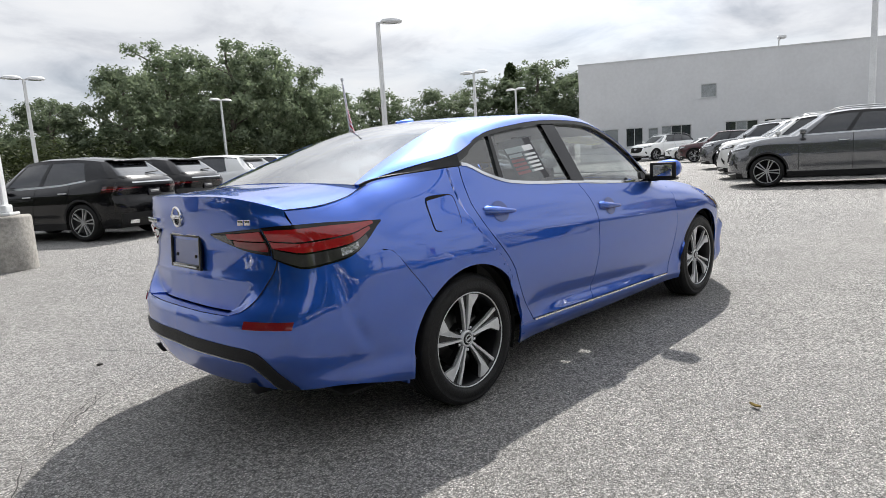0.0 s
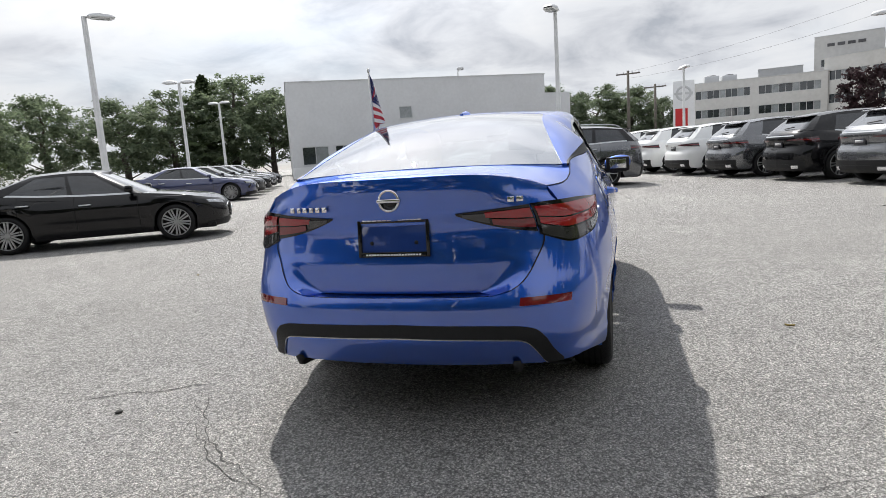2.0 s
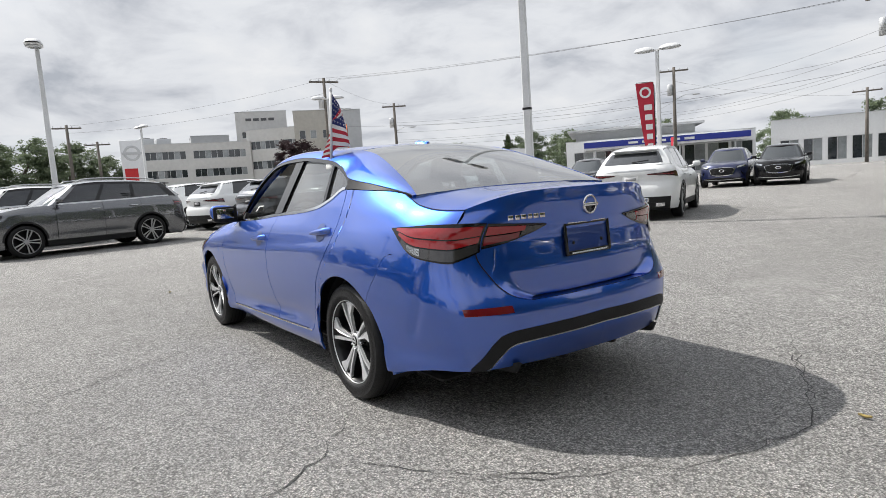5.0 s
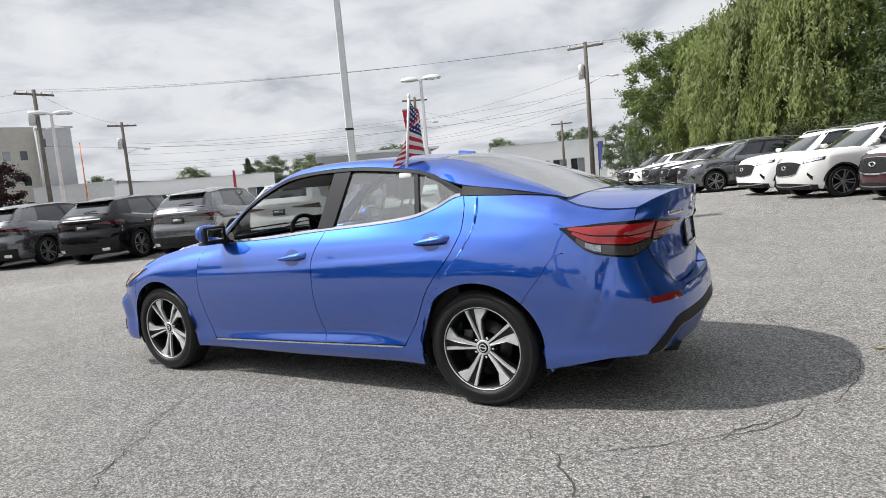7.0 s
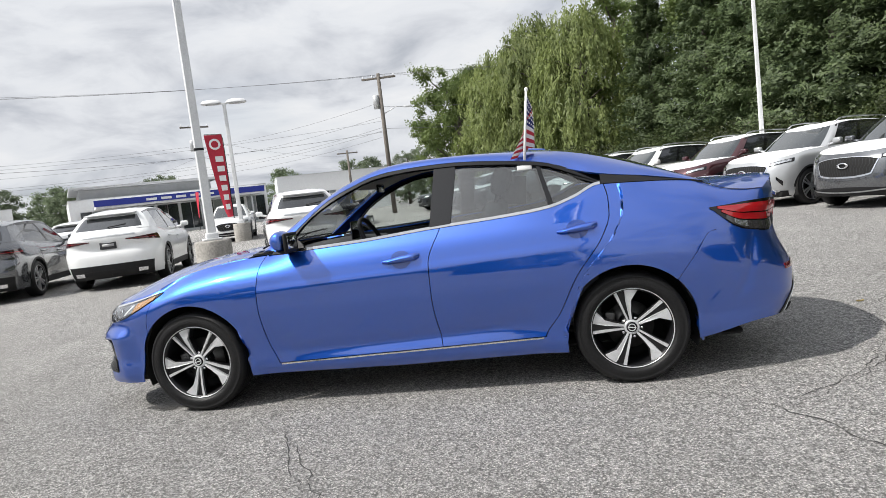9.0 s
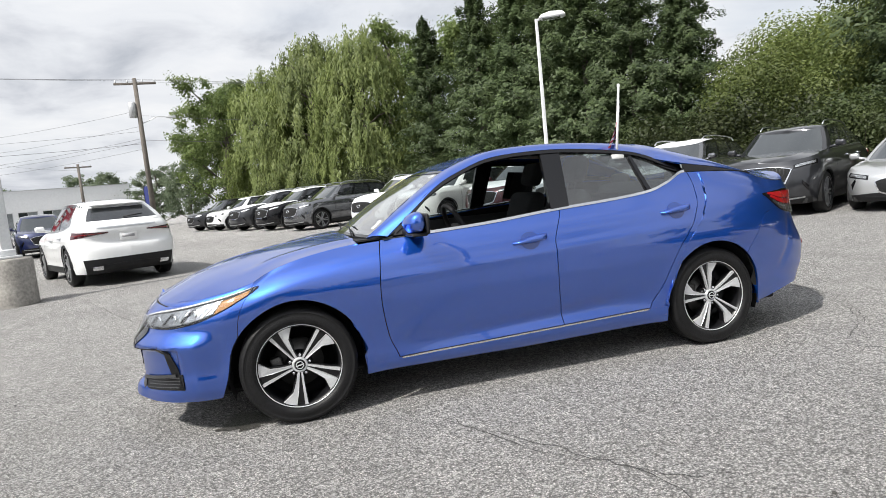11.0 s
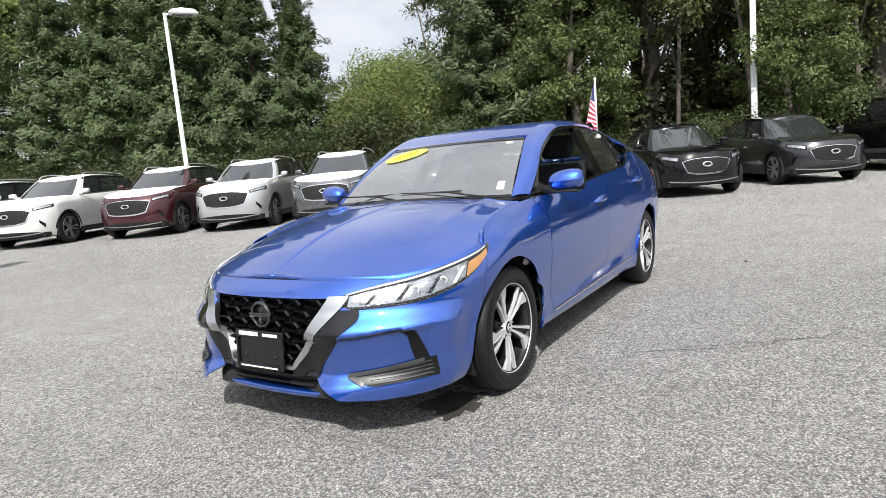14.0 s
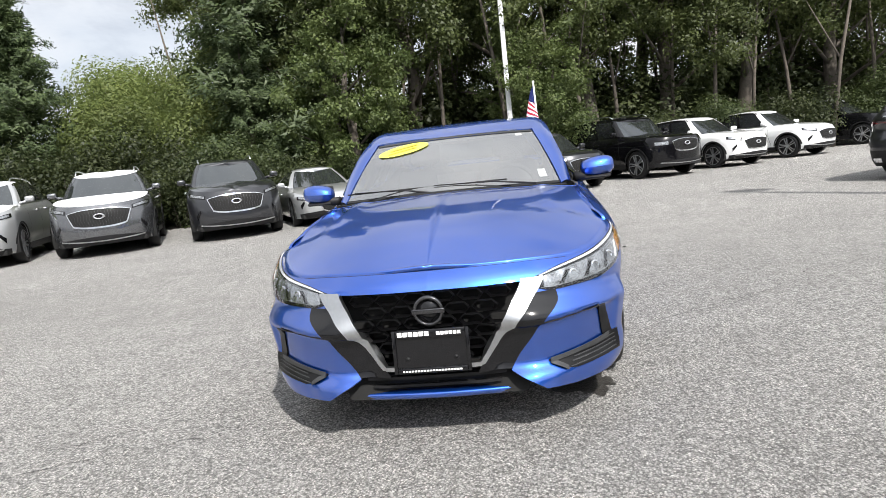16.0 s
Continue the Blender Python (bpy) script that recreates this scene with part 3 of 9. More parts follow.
def house(name, p1, p2, depth, height, material, label, openings=(), parapet=0.25, pane=None, sill=True, base=None):
    """A block with real openings in its front: openings are (u0, u1, z0, z1, panes)."""
    m, width = wall_frame(p1, p2, depth)
    h = tagged(empty(name), label, "building")
    us = sorted({0.0, width} | {o[0] for o in openings} | {o[1] for o in openings})
    zs = sorted({-0.4, height} | {o[2] for o in openings} | {o[3] for o in openings})
    bm = bmesh.new()
    T = 0.3
    for u0, u1 in zip(us, us[1:]):
        for z0, z1 in zip(zs, zs[1:]):
            uc, zc = (u0 + u1) / 2, (z0 + z1) / 2
            if any(o[0] < uc < o[1] and o[2] < zc < o[3] for o in openings):
                continue
            for w in (0, T):
                q = [bm.verts.new(m @ Vector(p)) for p in ((u0, w, z0), (u1, w, z0), (u1, w, z1), (u0, w, z1))]
                bm.faces.new(q)
    for o in openings:
        u0, u1, z0, z1 = o[:4]
        for a, b in (((u0, z0), (u1, z0)), ((u1, z0), (u1, z1)), ((u1, z1), (u0, z1)), ((u0, z1), (u0, z0))):
            bm.faces.new([bm.verts.new(m @ Vector(p)) for p in ((a[0], 0, a[1]), (b[0], 0, b[1]), (b[0], T, b[1]), (a[0], T, a[1]))])
    bmesh.ops.remove_doubles(bm, verts=bm.verts, dist=0.001)
    bmesh.ops.recalc_face_normals(bm, faces=bm.faces)
    part("front_wall", bm, material, h, flat=True)
    for nm, lo, hi in (("back_wall", (0, depth - T, -0.4), (width, depth, height)), ("side_wall", (0, T, -0.4), (T, depth - T, height)), ("side_wall", (width - T, T, -0.4), (width, depth - T, height))):
        bm = bmesh.new()
        box(bm, lo, hi, 0, m)
        part(nm, bm, material, h, flat=True)
    bm = bmesh.new()
    box(bm, (T, T, height - parapet - 0.2), (width - T, depth - T, height - parapet), 0, m)
    part("roof", bm, M["roof_dark"], h, flat=True)
    bm = bmesh.new()
    for lo, hi in (((-0.05, -0.05, height), (width + 0.05, T + 0.05, height + 0.07)), ((-0.05, depth - T, height), (width + 0.05, depth + 0.05, height + 0.07)), ((-0.05, T + 0.05, height), (T + 0.05, depth - T, height + 0.07)), ((width - T - 0.05, T + 0.05, height), (width + 0.05, depth - T, height + 0.07))):
        box(bm, lo, hi, 0, m)
    part("coping", bm, M["alu"], h, "metal roof edge", flat=True)
    if base:
        bm = bmesh.new()
        cuts = sorted([(o[0], o[1]) for o in openings if o[2] < base])
        u = 0.0
        for a, b in cuts + [(width, width)]:
            if a - u > 0.02:
                box(bm, (u, -0.05, -0.35), (a, -0.002, base), 0, m)
            u = b
        part("plinth", bm, M["base_white"], h, flat=True)
    for o in openings:
        u0, u1, z0, z1, n = o[:5]
        win = empty("window")
        win.parent = h
        bm = bmesh.new()
        f = 0.05
        box(bm, (u0, 0.10, z0), (u0 + f, 0.17, z1), 0, m)
        box(bm, (u1 - f, 0.10, z0), (u1, 0.17, z1), 0, m)
        box(bm, (u0 + f, 0.10, z1 - f), (u1 - f, 0.17, z1), 0, m)
        box(bm, (u0 + f, 0.10, z0), (u1 - f, 0.17, z0 + f), 0, m)
        for k in range(1, n):
            uu = lerp(u0, u1, k / n)
            box(bm, (uu - f / 2, 0.10, z0 + f), (uu + f / 2, 0.17, z1 - f), 0, m)
        part("window_frame", bm, M["alu"], win, flat=True)
        for k in range(n):
            bm = bmesh.new()
            a, b = lerp(u0, u1, k / n), lerp(u0, u1, (k + 1) / n)
            box(bm, (a + 0.02, 0.13, z0 + 0.02), (b - 0.02, 0.145, z1 - 0.02), 0, m)
            part("pane", bm, pane or (M["pane_light"] if (k * 7 + int(u0 * 3)) % 3 == 0 else M["pane"]), win, flat=True)
        if sill:
            bm = bmesh.new()
            box(bm, (u0 - 0.04, -0.07, z0 - 0.06), (u1 + 0.04, 0.09, z0 - 0.001), 0, m)
            part("window_sill", bm, M["alu"], win, flat=True)
    return h, m, width


white_house, wm_, ww_ = house("white_building", (39.6, 24.1), (50.6, 4.95), 26, 7.55, M["render_white"], "large pale grey flat-roofed commercial building, few windows",
                              [(0.86, 2.98, 1.0, 2.45, 2), (3.53, 4.82, 1.0, 2.45, 2), (5.2, 5.95, -0.1, 2.35, 1), (6.18, 8.34, 1.0, 2.45, 3), (10.74, 13.01, 1.0, 2.45, 3), (13.41, 14.2, 1.0, 2.45, 1), (14.51, 15.9, 1.0, 2.45, 2), (17.2, 19.4, 1.0, 2.45, 3), (9.02, 10.12, 4.35, 5.35, 1)], base=0.85)
bm = bmesh.new()
box(bm, (22.1, 1.5, -0.3), (25.2, 20, 6.1), 0, wm_)
part("side_wing", bm, M["render_white"], white_house, "lower wing of the building", flat=True)
bm = bmesh.new()
tube(bm, [wm_ @ Vector(p) for p in ((14.3, 0.1, 7.6), (14.3, 0.1, 8.0), (14.3, -0.6, 8.1))], 0.05, 8)
box(bm, (14.05, -0.95, 8.0), (14.55, -0.45, 8.22), 0.05, wm_)
part("roof_flood_lamp", bm, M["post_white"], white_house, "white flood lamp on the roof edge")

# the long clinic building far off, in three stepped parts
rows_of = lambda w, step, z_list, ww, hh: [(u, u + ww, z, z + hh, 1) for z in z_list for u in [1.2 + k * step for k in range(int((w - 2) / step))]]
ribbon = lambda a, b, z_list, hh, n: [(a, b, z, z + hh, n) for z in z_list]
house("clinic_wing", (89.7, -11.2), (86.0, -27.3), 20, 8.7, M["precast"], "long pale precast office wing with ribbon windows", ribbon(0.7, 7.6, (1.2, 3.9, 6.5), 1.15, 9) + ribbon(8.6, 15.8, (1.2, 3.9, 6.5), 1.15, 9), sill=False)
house("clinic_block", (86.6, -27.0), (79.5, -34.6), 16, 10.3, M["precast"], "stepped pale clinic block with ribbon windows", ribbon(0.6, 5.0, (1.6, 4.5, 7.4), 1.2, 6) + ribbon(5.6, 9.8, (1.6, 4.5, 7.4), 1.2, 6), sill=False)
top_house, tm_, tw_ = house("clinic_building", (91.7, -27.2), (89.0, -34.4), 10, 13.6, M["precast"], "tall pale clinic block behind the wing", ribbon(0.8, 6.6, (9.6,), 1.0, 7), sill=False)
for k in range(4):
    bm = bmesh.new()
    box(bm, (1.5 + k * 1.15, -0.06, 12.2), (2.35 + k * 1.15, -0.004, 12.6), 0, tm_)
    part("sign_bar", bm, M["roof_dark"], top_house, flat=True)
house("clinic_stair", (71.9, -28.6), (69.9, -33.4), 8, 11.2, M["beige"], "beige clinic stair block with small windows", [(u, u + 0.8, z, z + 1.1, 1) for z in (2.0, 4.8, 7.6) for u in (0.6, 2.0, 3.6)], sill=False)
house("clinic_tower", (66.3, -31.8), (65.0, -34.7), 10, 10.6, M["grey_wall"], "pale grey blank-walled tower", [(0.4, 0.8, 8.6, 9.6, 1)], sill=False)
for x, y in ((91.0, -15.2), (91.6, -17.6)):
    u = tagged(empty("roof_unit"), "grey ventilation unit on a flat roof", "roof unit")
    bm = bmesh.new()
    box(bm, (x, y, 8.6), (x + 2.0, y + 1.9, 10.1), 0.08)
    part("casing", bm, M["alu"], u)
    bm = bmesh.new()
    lathe(bm, [(0.6, 10.1), (0.6, 10.22), (0.5, 10.22), (0.02, 10.15)], 16, Matrix.Translation((x + 1.0, y + 0.9, 0)))
    part("fan_ring", bm, M["roof_dark"], u)
house("roof_house", (90.0, -20.0), (89.0, -25.2), 6, 9.9, M["grey_wall"], "low grey plant room on the clinic roof", sill=False)
# showroom with a blue band, and lower neighbours along the road
show, sm_, sw_ = house("showroom", (41.5, -46.5), (27.5, -58.5), 18, 4.0, M["sign_white"], "white glass-fronted showroom with a blue band", [(0.8 + k * 2.2, 2.8 + k * 2.2, 0.2, 2.9, 2) for k in range(8)], sill=False)
bm = bmesh.new()
box(bm, (2.0, -3.2, 2.95), (17.2, -0.01, 3.65), 0.03, sm_)
cn = part("canopy", bm, M["sign_white"], show, "flat white canopy", flat=True)
bm = bmesh.new()
box(bm, (1.9, -3.3, 3.15), (17.3, -3.21, 3.72), 0, sm_)
part("blue_band", bm, M["blue_fascia"], cn, "blue fascia band", flat=True)
for k in range(5):
    bm = bmesh.new()
    box(bm, (6.2 + k * 1.3, -3.34, 3.3), (7.1 + k * 1.3, -3.302, 3.52), 0, sm_)
    part("print_bar", bm, M["sign_white"], cn, flat=True)
bm = bmesh.new()
for u in (3, 7, 11, 16):
    tube(bm, [sm_ @ Vector((u, -2.9, 0)), sm_ @ Vector((u, -2.9, 2.95))], 0.09, 8)
part("canopy_post", bm, M["alu"], cn)
bm = bmesh.new()
box(bm, (1.0, 1.0, 3.4), (13.0, 12, 5.0), 0.03, sm_)
box(bm, (0.2, 0.2, 5.0), (13.8, 12.8, 5.25), 0.03, sm_)
part("upper_floor", bm, M["grey_wall"], show, "set-back upper floor", flat=True)
house("low_shop", (27.0, -60.5), (15.5, -66.0), 12, 4.6, M["sign_white"], "low white roadside shop", [(0.8 + k * 2.0, 2.4 + k * 2.0, 0.4, 2.6, 2) for k in range(5)], sill=False)
house("low_shop", (57.5, -34.0), (47.0, -46.0), 12, 3.9, M["sign_white"], "low white flat-roofed shop", [(1.0 + k * 2.4, 2.8 + k * 2.4, 0.5, 2.5, 2) for k in range(6)], sill=False)
house("low_shop", (66.0, -30.5), (58.5, -35.0), 10, 4.3, M["grey_wall"], "low grey roadside shop", [(0.8 + k * 2.0, 2.2 + k * 2.0, 0.6, 2.4, 2) for k in range(3)], sill=False)


def lamp_post(x, y, height, heads, turn, base=True, dark_collar=False, thick=0.088, label="tall white lamp post with a shoebox head"):
    z0 = ground_z(x, y)
    L = tagged(empty("lamp_post"), label, "lamp post", "lot lamps")
    m = Matrix.Translation((x, y, z0)) @ Matrix.Rotation(radians(turn), 4, "Z")
    foot = 0.0
    if base:
        bm = bmesh.new()
        lathe(bm, [(0.36, -0.1), (0.36, 0.74), (0.34, 0.775), (0.0005, 0.78)], 40, m)
        part("concrete_base", bm, M["concrete"], L, "stained round concrete base")
        bm = bmesh.new()
        box(bm, (-0.18, -0.18, 0.78), (0.18, 0.18, 0.82), 0.01, m)
        box(bm, (-0.12, -0.12, 0.82), (0.12, 0.12, 0.93), 0.02, m)
        part("base_cover", bm, M["post_white"], L)
        foot = 0.8
    bm = bmesh.new()
    rows = [(thick, foot), (thick * 0.965, foot + 1.0), (thick * 0.70, height)]
    rings = []
    for r, h in rows:
        rings.append([m @ Vector((sx * r, sy * r, h)) for sx, sy in ((1, 0.8), (0.8, 1), (-0.8, 1), (-1, 0.8), (-1, -0.8), (-0.8, -1), (0.8, -1), (1, -0.8), (1, 0.8))])
    sheet(bm, rings, 0, flip=True)
    part("pole", bm, M["post_white"], L, flat=True)
    if dark_collar:
        bm = bmesh.new()
        box(bm, (-0.09, -0.09, dark_collar - 0.03), (0.09, 0.09, dark_collar + 0.02), 0.005, m)
        part("collar", bm, M["black_plastic"], L)
    for a in heads:
        hm = m @ Matrix.Translation((0, 0, height)) @ Matrix.Rotation(radians(a), 4, "Z")
        bm = bmesh.new()
        tube(bm, [hm @ Vector((0, 0, -0.05)), hm @ Vector((0.22, 0, 0.02))], 0.035, 8)
        prof = [(0.10, 0.15, 0.02), (0.18, 0.20, 0.10), (0.45, 0.24, 0.15), (0.82, 0.22, 0.12), (0.92, 0.17, 0.03)]
        rows = []
        for px, w, h in prof:
            rows.append([hm @ Vector((px, yy * w, h * zz + 0.0)) for yy, zz in ((-1, 0), (-0.9, 0.6), (-0.5, 1), (0.5, 1), (0.9, 0.6), (1, 0), (1, -0.3), (-1, -0.3), (-1, 0))])
        sheet(bm, rows, 0)
        hd = part("lamp_head", bm, M["post_white"], L, "white shoebox lamp head")
        bm = bmesh.new()
        box(bm, (0.20, -0.15, -0.05), (0.76, 0.15, -0.035), 0.005, hm)
        part("lens", bm, M["pane_light"], hd)
    return L


lamp_post(5.66, -7.2, 8.4, (0, 180), 35, dark_collar=2.63, label="tall white lamp post on a round concrete base")
lamp_post(-1.75, 7.75, 8.0, (0,), 60, label="tall white lamp post on a round concrete base")
lamp_post(12.3, 15.8, 6.45, (-40,), 0)
lamp_post(18.9, 1.1, 6.1, (170,), 0)
lamp_post(11.7, -20.5, 5.95, (0, 180), 20, label="white twin-headed lamp post beside the road")
lamp_post(-7.4, -14.1, 6.2, (150,), 0, base=False, thick=0.055, label="white lamp post among conifers")
lamp_post(-15.7, 0.4, 9.0, (60,), 0, base=False, label="white lamp post in front of dark woods")
lamp_post(27.0, 24.0, 6.4, (-90, 90), 20)
lamp_post(38.2, 29.3, 6.3, (-90, 90), 0)
lamp_post(18.7, 42.5, 6.4, (0, 180), 10)
lamp_post(4.2, 33.5, 6.2, (0, 180), 0)
lamp_post(25.0, 78.5, 6.3, (0, 180), 0, base=False)
lamp_post(10.5, 70.0, 6.2, (0, 180), 0, base=False)
lamp_post(44.0, -5.8, 6.2, (0, 180), 10)
lamp_post(28.5, -13.2, 6.2, (0, 180), 60)


def utility_pole(x, y, height, turn, gear=True):
    z0 = ground_z(x, y)
    m = Matrix.Translation((x, y, z0)) @ Matrix.Rotation(radians(turn), 4, "Z")
    P = tagged(empty("utility_pole"), "weathered wooden utility pole with a crossarm", "utility pole", "utility poles")
    bm = bmesh.new()
    tube(bm, [m @ Vector((0, 0, -0.2)), m @ Vector((0, 0, height))], [0.16, 0.11], 10)
    part("pole", bm, M["wood_pole"], P)
    bm = bmesh.new()
    box(bm, (-1.1, -0.06, height - 0.35), (1.1, 0.06, height - 0.23), 0.01, m)
    part("crossarm", bm, M["wood_pole"], P)
    for u in (-1.0, -0.4, 0.4, 1.0):
        bm = bmesh.new()
        lathe(bm, [(0.04, height - 0.23), (0.05, height - 0.15), (0.02, height - 0.08), (0.0005, height - 0.06)], 8, m @ Matrix.Translation((u, 0, 0)))
        part("insulator", bm, M["alu"], P)
    if gear:
        bm = bmesh.new()
        lathe(bm, [(0.0005, height - 2.2), (0.2, height - 2.2), (0.21, height - 1.4), (0.15, height - 1.32), (0.0005, height - 1.3)], 14, m @ Matrix.Translation((0.32, 0, 0)))
        part("transformer", bm, M["alu"], P, "grey can transformer")
        bm = bmesh.new()
        tube(bm, [m @ Vector((0, 0, height - 2.6)), m @ Vector((-0.9, 0, height - 2.2)), m @ Vector((-1.5, 0, height - 2.25))], 0.03, 6)
        box(bm, (-1.9, -0.1, height - 2.32), (-1.4, 0.1, height - 2.2), 0.03, m)
        part("street_lamp_arm", bm, M["alu"], P)


POLES = [(8.1, -34.6, 9.0, 5), (25.5, -42.2, 8.7, 40), (38.0, -17.5, 9.1, 80), (45.3, -27.8, 8.4, 60), (57.0, -2.2, 7.8, 80), (18.3, -59.7, 6.5, 20), (62.0, -4.9, 6.8, 70)]
for x, y, h, t in POLES:
    utility_pole(x, y, h, t, h > 8)


def cable(a, b, sag, r=0.018):
    a, b = Vector(a), Vector(b)
    bm = bmesh.new()
    tube(bm, [a.lerp(b, t) - Vector((0, 0, 4 * sag * t * (1 - t))) for t in spaced(0, 1, 17)], r * 0.4, 5)
    tagged(part("overhead_cable", bm, M["wire"]), "thin black overhead cable between poles", "cable", "overhead cables", kind="")


top = lambda i, dz=0.0, off=0.0: (POLES[i][0] + off * math.cos(radians(POLES[i][3])), POLES[i][1] + off * math.sin(radians(POLES[i][3])), ground_z(*POLES[i][:2]) + POLES[i][2] - 0.1 + dz)
for off in (-1.0, -0.4, 1.0):
    cable(top(0, 0, off), top(2, 0, off), 0.5)
    cable(top(0, 0, off), (-28 + off, -46, 10.5), 0.6)
for dz in (-1.7, -2.6, -3.3, -3.5, -3.9):
    cable(top(0, dz), top(1, dz - 0.2), 0.35, 0.02)
    cable(top(1, dz), top(3, dz), 0.4, 0.02)
cable(top(0, -2.9), top(3, -2.0), 0.7)
cable(top(0, -3.6), top(2, -3.4), 0.9, 0.024)
cable(top(3), top(2), 0.4), cable(top(2), top(4), 0.4), cable(top(2, -1), top(4, -0.6), 0.5), cable(top(0, -2), (-28, -46, 7.0), 0.7, 0.02), cable(top(0, -3.4), (-28, -46, 5.6), 0.7, 0.024)
cable(top(1, -1), top(5, -0.5), 0.5), cable(top(1, -2.6), (70, -75, 6.0), 0.8)


def feather(x, y, height, turn, cloth_mat, label, marks=0, width=0.75, low=1.1):
    z0 = ground_z(x, y)
    m = Matrix.Translation((x, y, z0)) @ Matrix.Rotation(radians(turn), 4, "Z")
    F = tagged(empty("feather_banner"), label, "banner", "roadside banners")
    bm = bmesh.new()
    tube(bm, [m @ Vector((0, 0, 0)), m @ Vector((0, 0, height - 0.2)), m @ Vector((0.06, 0, height - 0.02)), m @ Vector((width, 0, height))], [0.025, 0.018, 0.014, 0.01], 8)
    part("pole", bm, M["black_plastic"], F)
    w_at = lambda v: width * lerp(0.30, 1.0, v ** 0.7)
    rows = [[m @ Vector((0.02 + u * w_at(v), 0.05 * math.sin(3 * v + 4 * u) * u, lerp(low, height - 0.03, v))) for u in spaced(0, 1, 7)] for v in spaced(0, 1, 20)]
    bm = bmesh.new()
    sheet(bm, rows, 0)
    c = part("cloth", bm, cloth_mat, F)
    if marks:
        for sy in (1, -1):
            bm = bmesh.new()
            lathe(bm, [(0.15, 0), (0.20, 0.004), (0.24, 0)], 24, m @ Matrix.Translation((0.36 * width + 0.1, sy * 0.06, height - 0.45)) @ Matrix.Rotation(-sy * math.pi / 2, 4, "X"))
            part("print_ring", bm, M["sign_white"], c)
            for k in range(marks):
                v = 0.70 - k * 0.115
                bm = bmesh.new()
                zc = lerp(low, height, v)
                box(bm, (0.10, sy * 0.062 - 0.002, zc - 0.12), (0.10 + w_at(v) * 0.52, sy * 0.062 + 0.002, zc + 0.12), 0, m)
                part("print_bar", bm, M["sign_white"], c, flat=True)


feather(12.25, -21.0, 4.75, 35, M["banner_red"], "tall red feather banner with white markings", 6)
feather(27.5, -13.8, 4.6, 150, M["orange"], "orange and white feather banner")
feather(29.5, -25.0, 3.2, 120, M["banner_red"], "red and yellow feather banner", 0, 0.5)
feather(28.5, -46.0, 3.4, 150, M["banner_red"], "narrow red and white feather banner", 0, 0.5)
feather(10.0, -43.0, 3.2, 150, M["flag_blue"], "narrow blue and white feather banner", 0, 0.5)
# pylon sign
z0 = ground_z(59, -7)
sg = tagged(empty("pylon_sign"), "white and red dealership pylon sign with a plain ring", "sign")
sm2 = Matrix.Translation((59.0, -7.3, z0)) @ Matrix.Rotation(radians(-8), 4, "Z")
bm = bmesh.new()
box(bm, (-0.25, -0.95, 0), (0.25, 0.95, 6.6), 0.04, sm2)
part("panel", bm, M["sign_white"], sg)
bm = bmesh.new()
box(bm, (-0.30, -0.35, 0.4), (-0.252, 0.75, 4.0), 0, sm2)
part("red_panel", bm, M["sign_red"], sg, flat=True)
bm = bmesh.new()
lathe(bm, [(0.5, 0), (0.62, 0.05), (0.72, 0)], 32, sm2 @ Matrix.Translation((-0.26, 0, 5.4)) @ Matrix.Rotation(-math.pi / 2, 4, "Y"))
part("ring", bm, M["alu"], sg)
bm = bmesh.new()
box(bm, (-0.32, -0.85, 5.3), (-0.26, 0.85, 5.5), 0, sm2)
part("ring_bar", bm, M["alu"], sg, flat=True)


# ---- the blue sedan: x ahead, y to its left, standing on z = 0 ----
AXLE, HUB_Z, ARCH = 1.3535, 0.325, 0.372
OUTLINE = [(2.26, 0), (2.252, 0.22), (2.20, 0.45), (2.09, 0.64), (1.95, 0.772), (1.75, 0.862), (1.5, 0.893), (1.2, 0.897), (0.6, 0.902), (0, 0.905), (-0.6, 0.905),
           (-1.2, 0.905), (-1.6, 0.892), (-1.9, 0.858), (-2.1, 0.81), (-2.25, 0.72), (-2.352, 0.53), (-2.402, 0.25), (-2.41, 0)]


def spline(points, per=16):
    """Catmull-Rom through points, ends mirrored."""
    p = [Vector(q) for q in points]
    p = [p[0] * 2 - p[1]] + p + [p[-1] * 2 - p[-2]]
    out = []
    for i in range(1, len(p) - 2):
        for k in range(per):
            t = k / per
            out.append(0.5 * (2 * p[i] + (p[i + 1] - p[i - 1]) * t + (2 * p[i - 1] - 5 * p[i] + 4 * p[i + 1] - p[i + 2]) * t * t + (3 * p[i] - 3 * p[i + 1] + p[i + 2] - p[i - 1]) * t**3))
    out.append(p[-2])
    return out


def plan_curve(outline):
    c = spline([(x, y, 0) for x, y in outline])
    s = np.concatenate([[0], np.cumsum([(b - a).length for a, b in zip(c, c[1:])])])
    return s, np.array([q.x for q in c]), np.array([max(q.y, 0.0) for q in c])


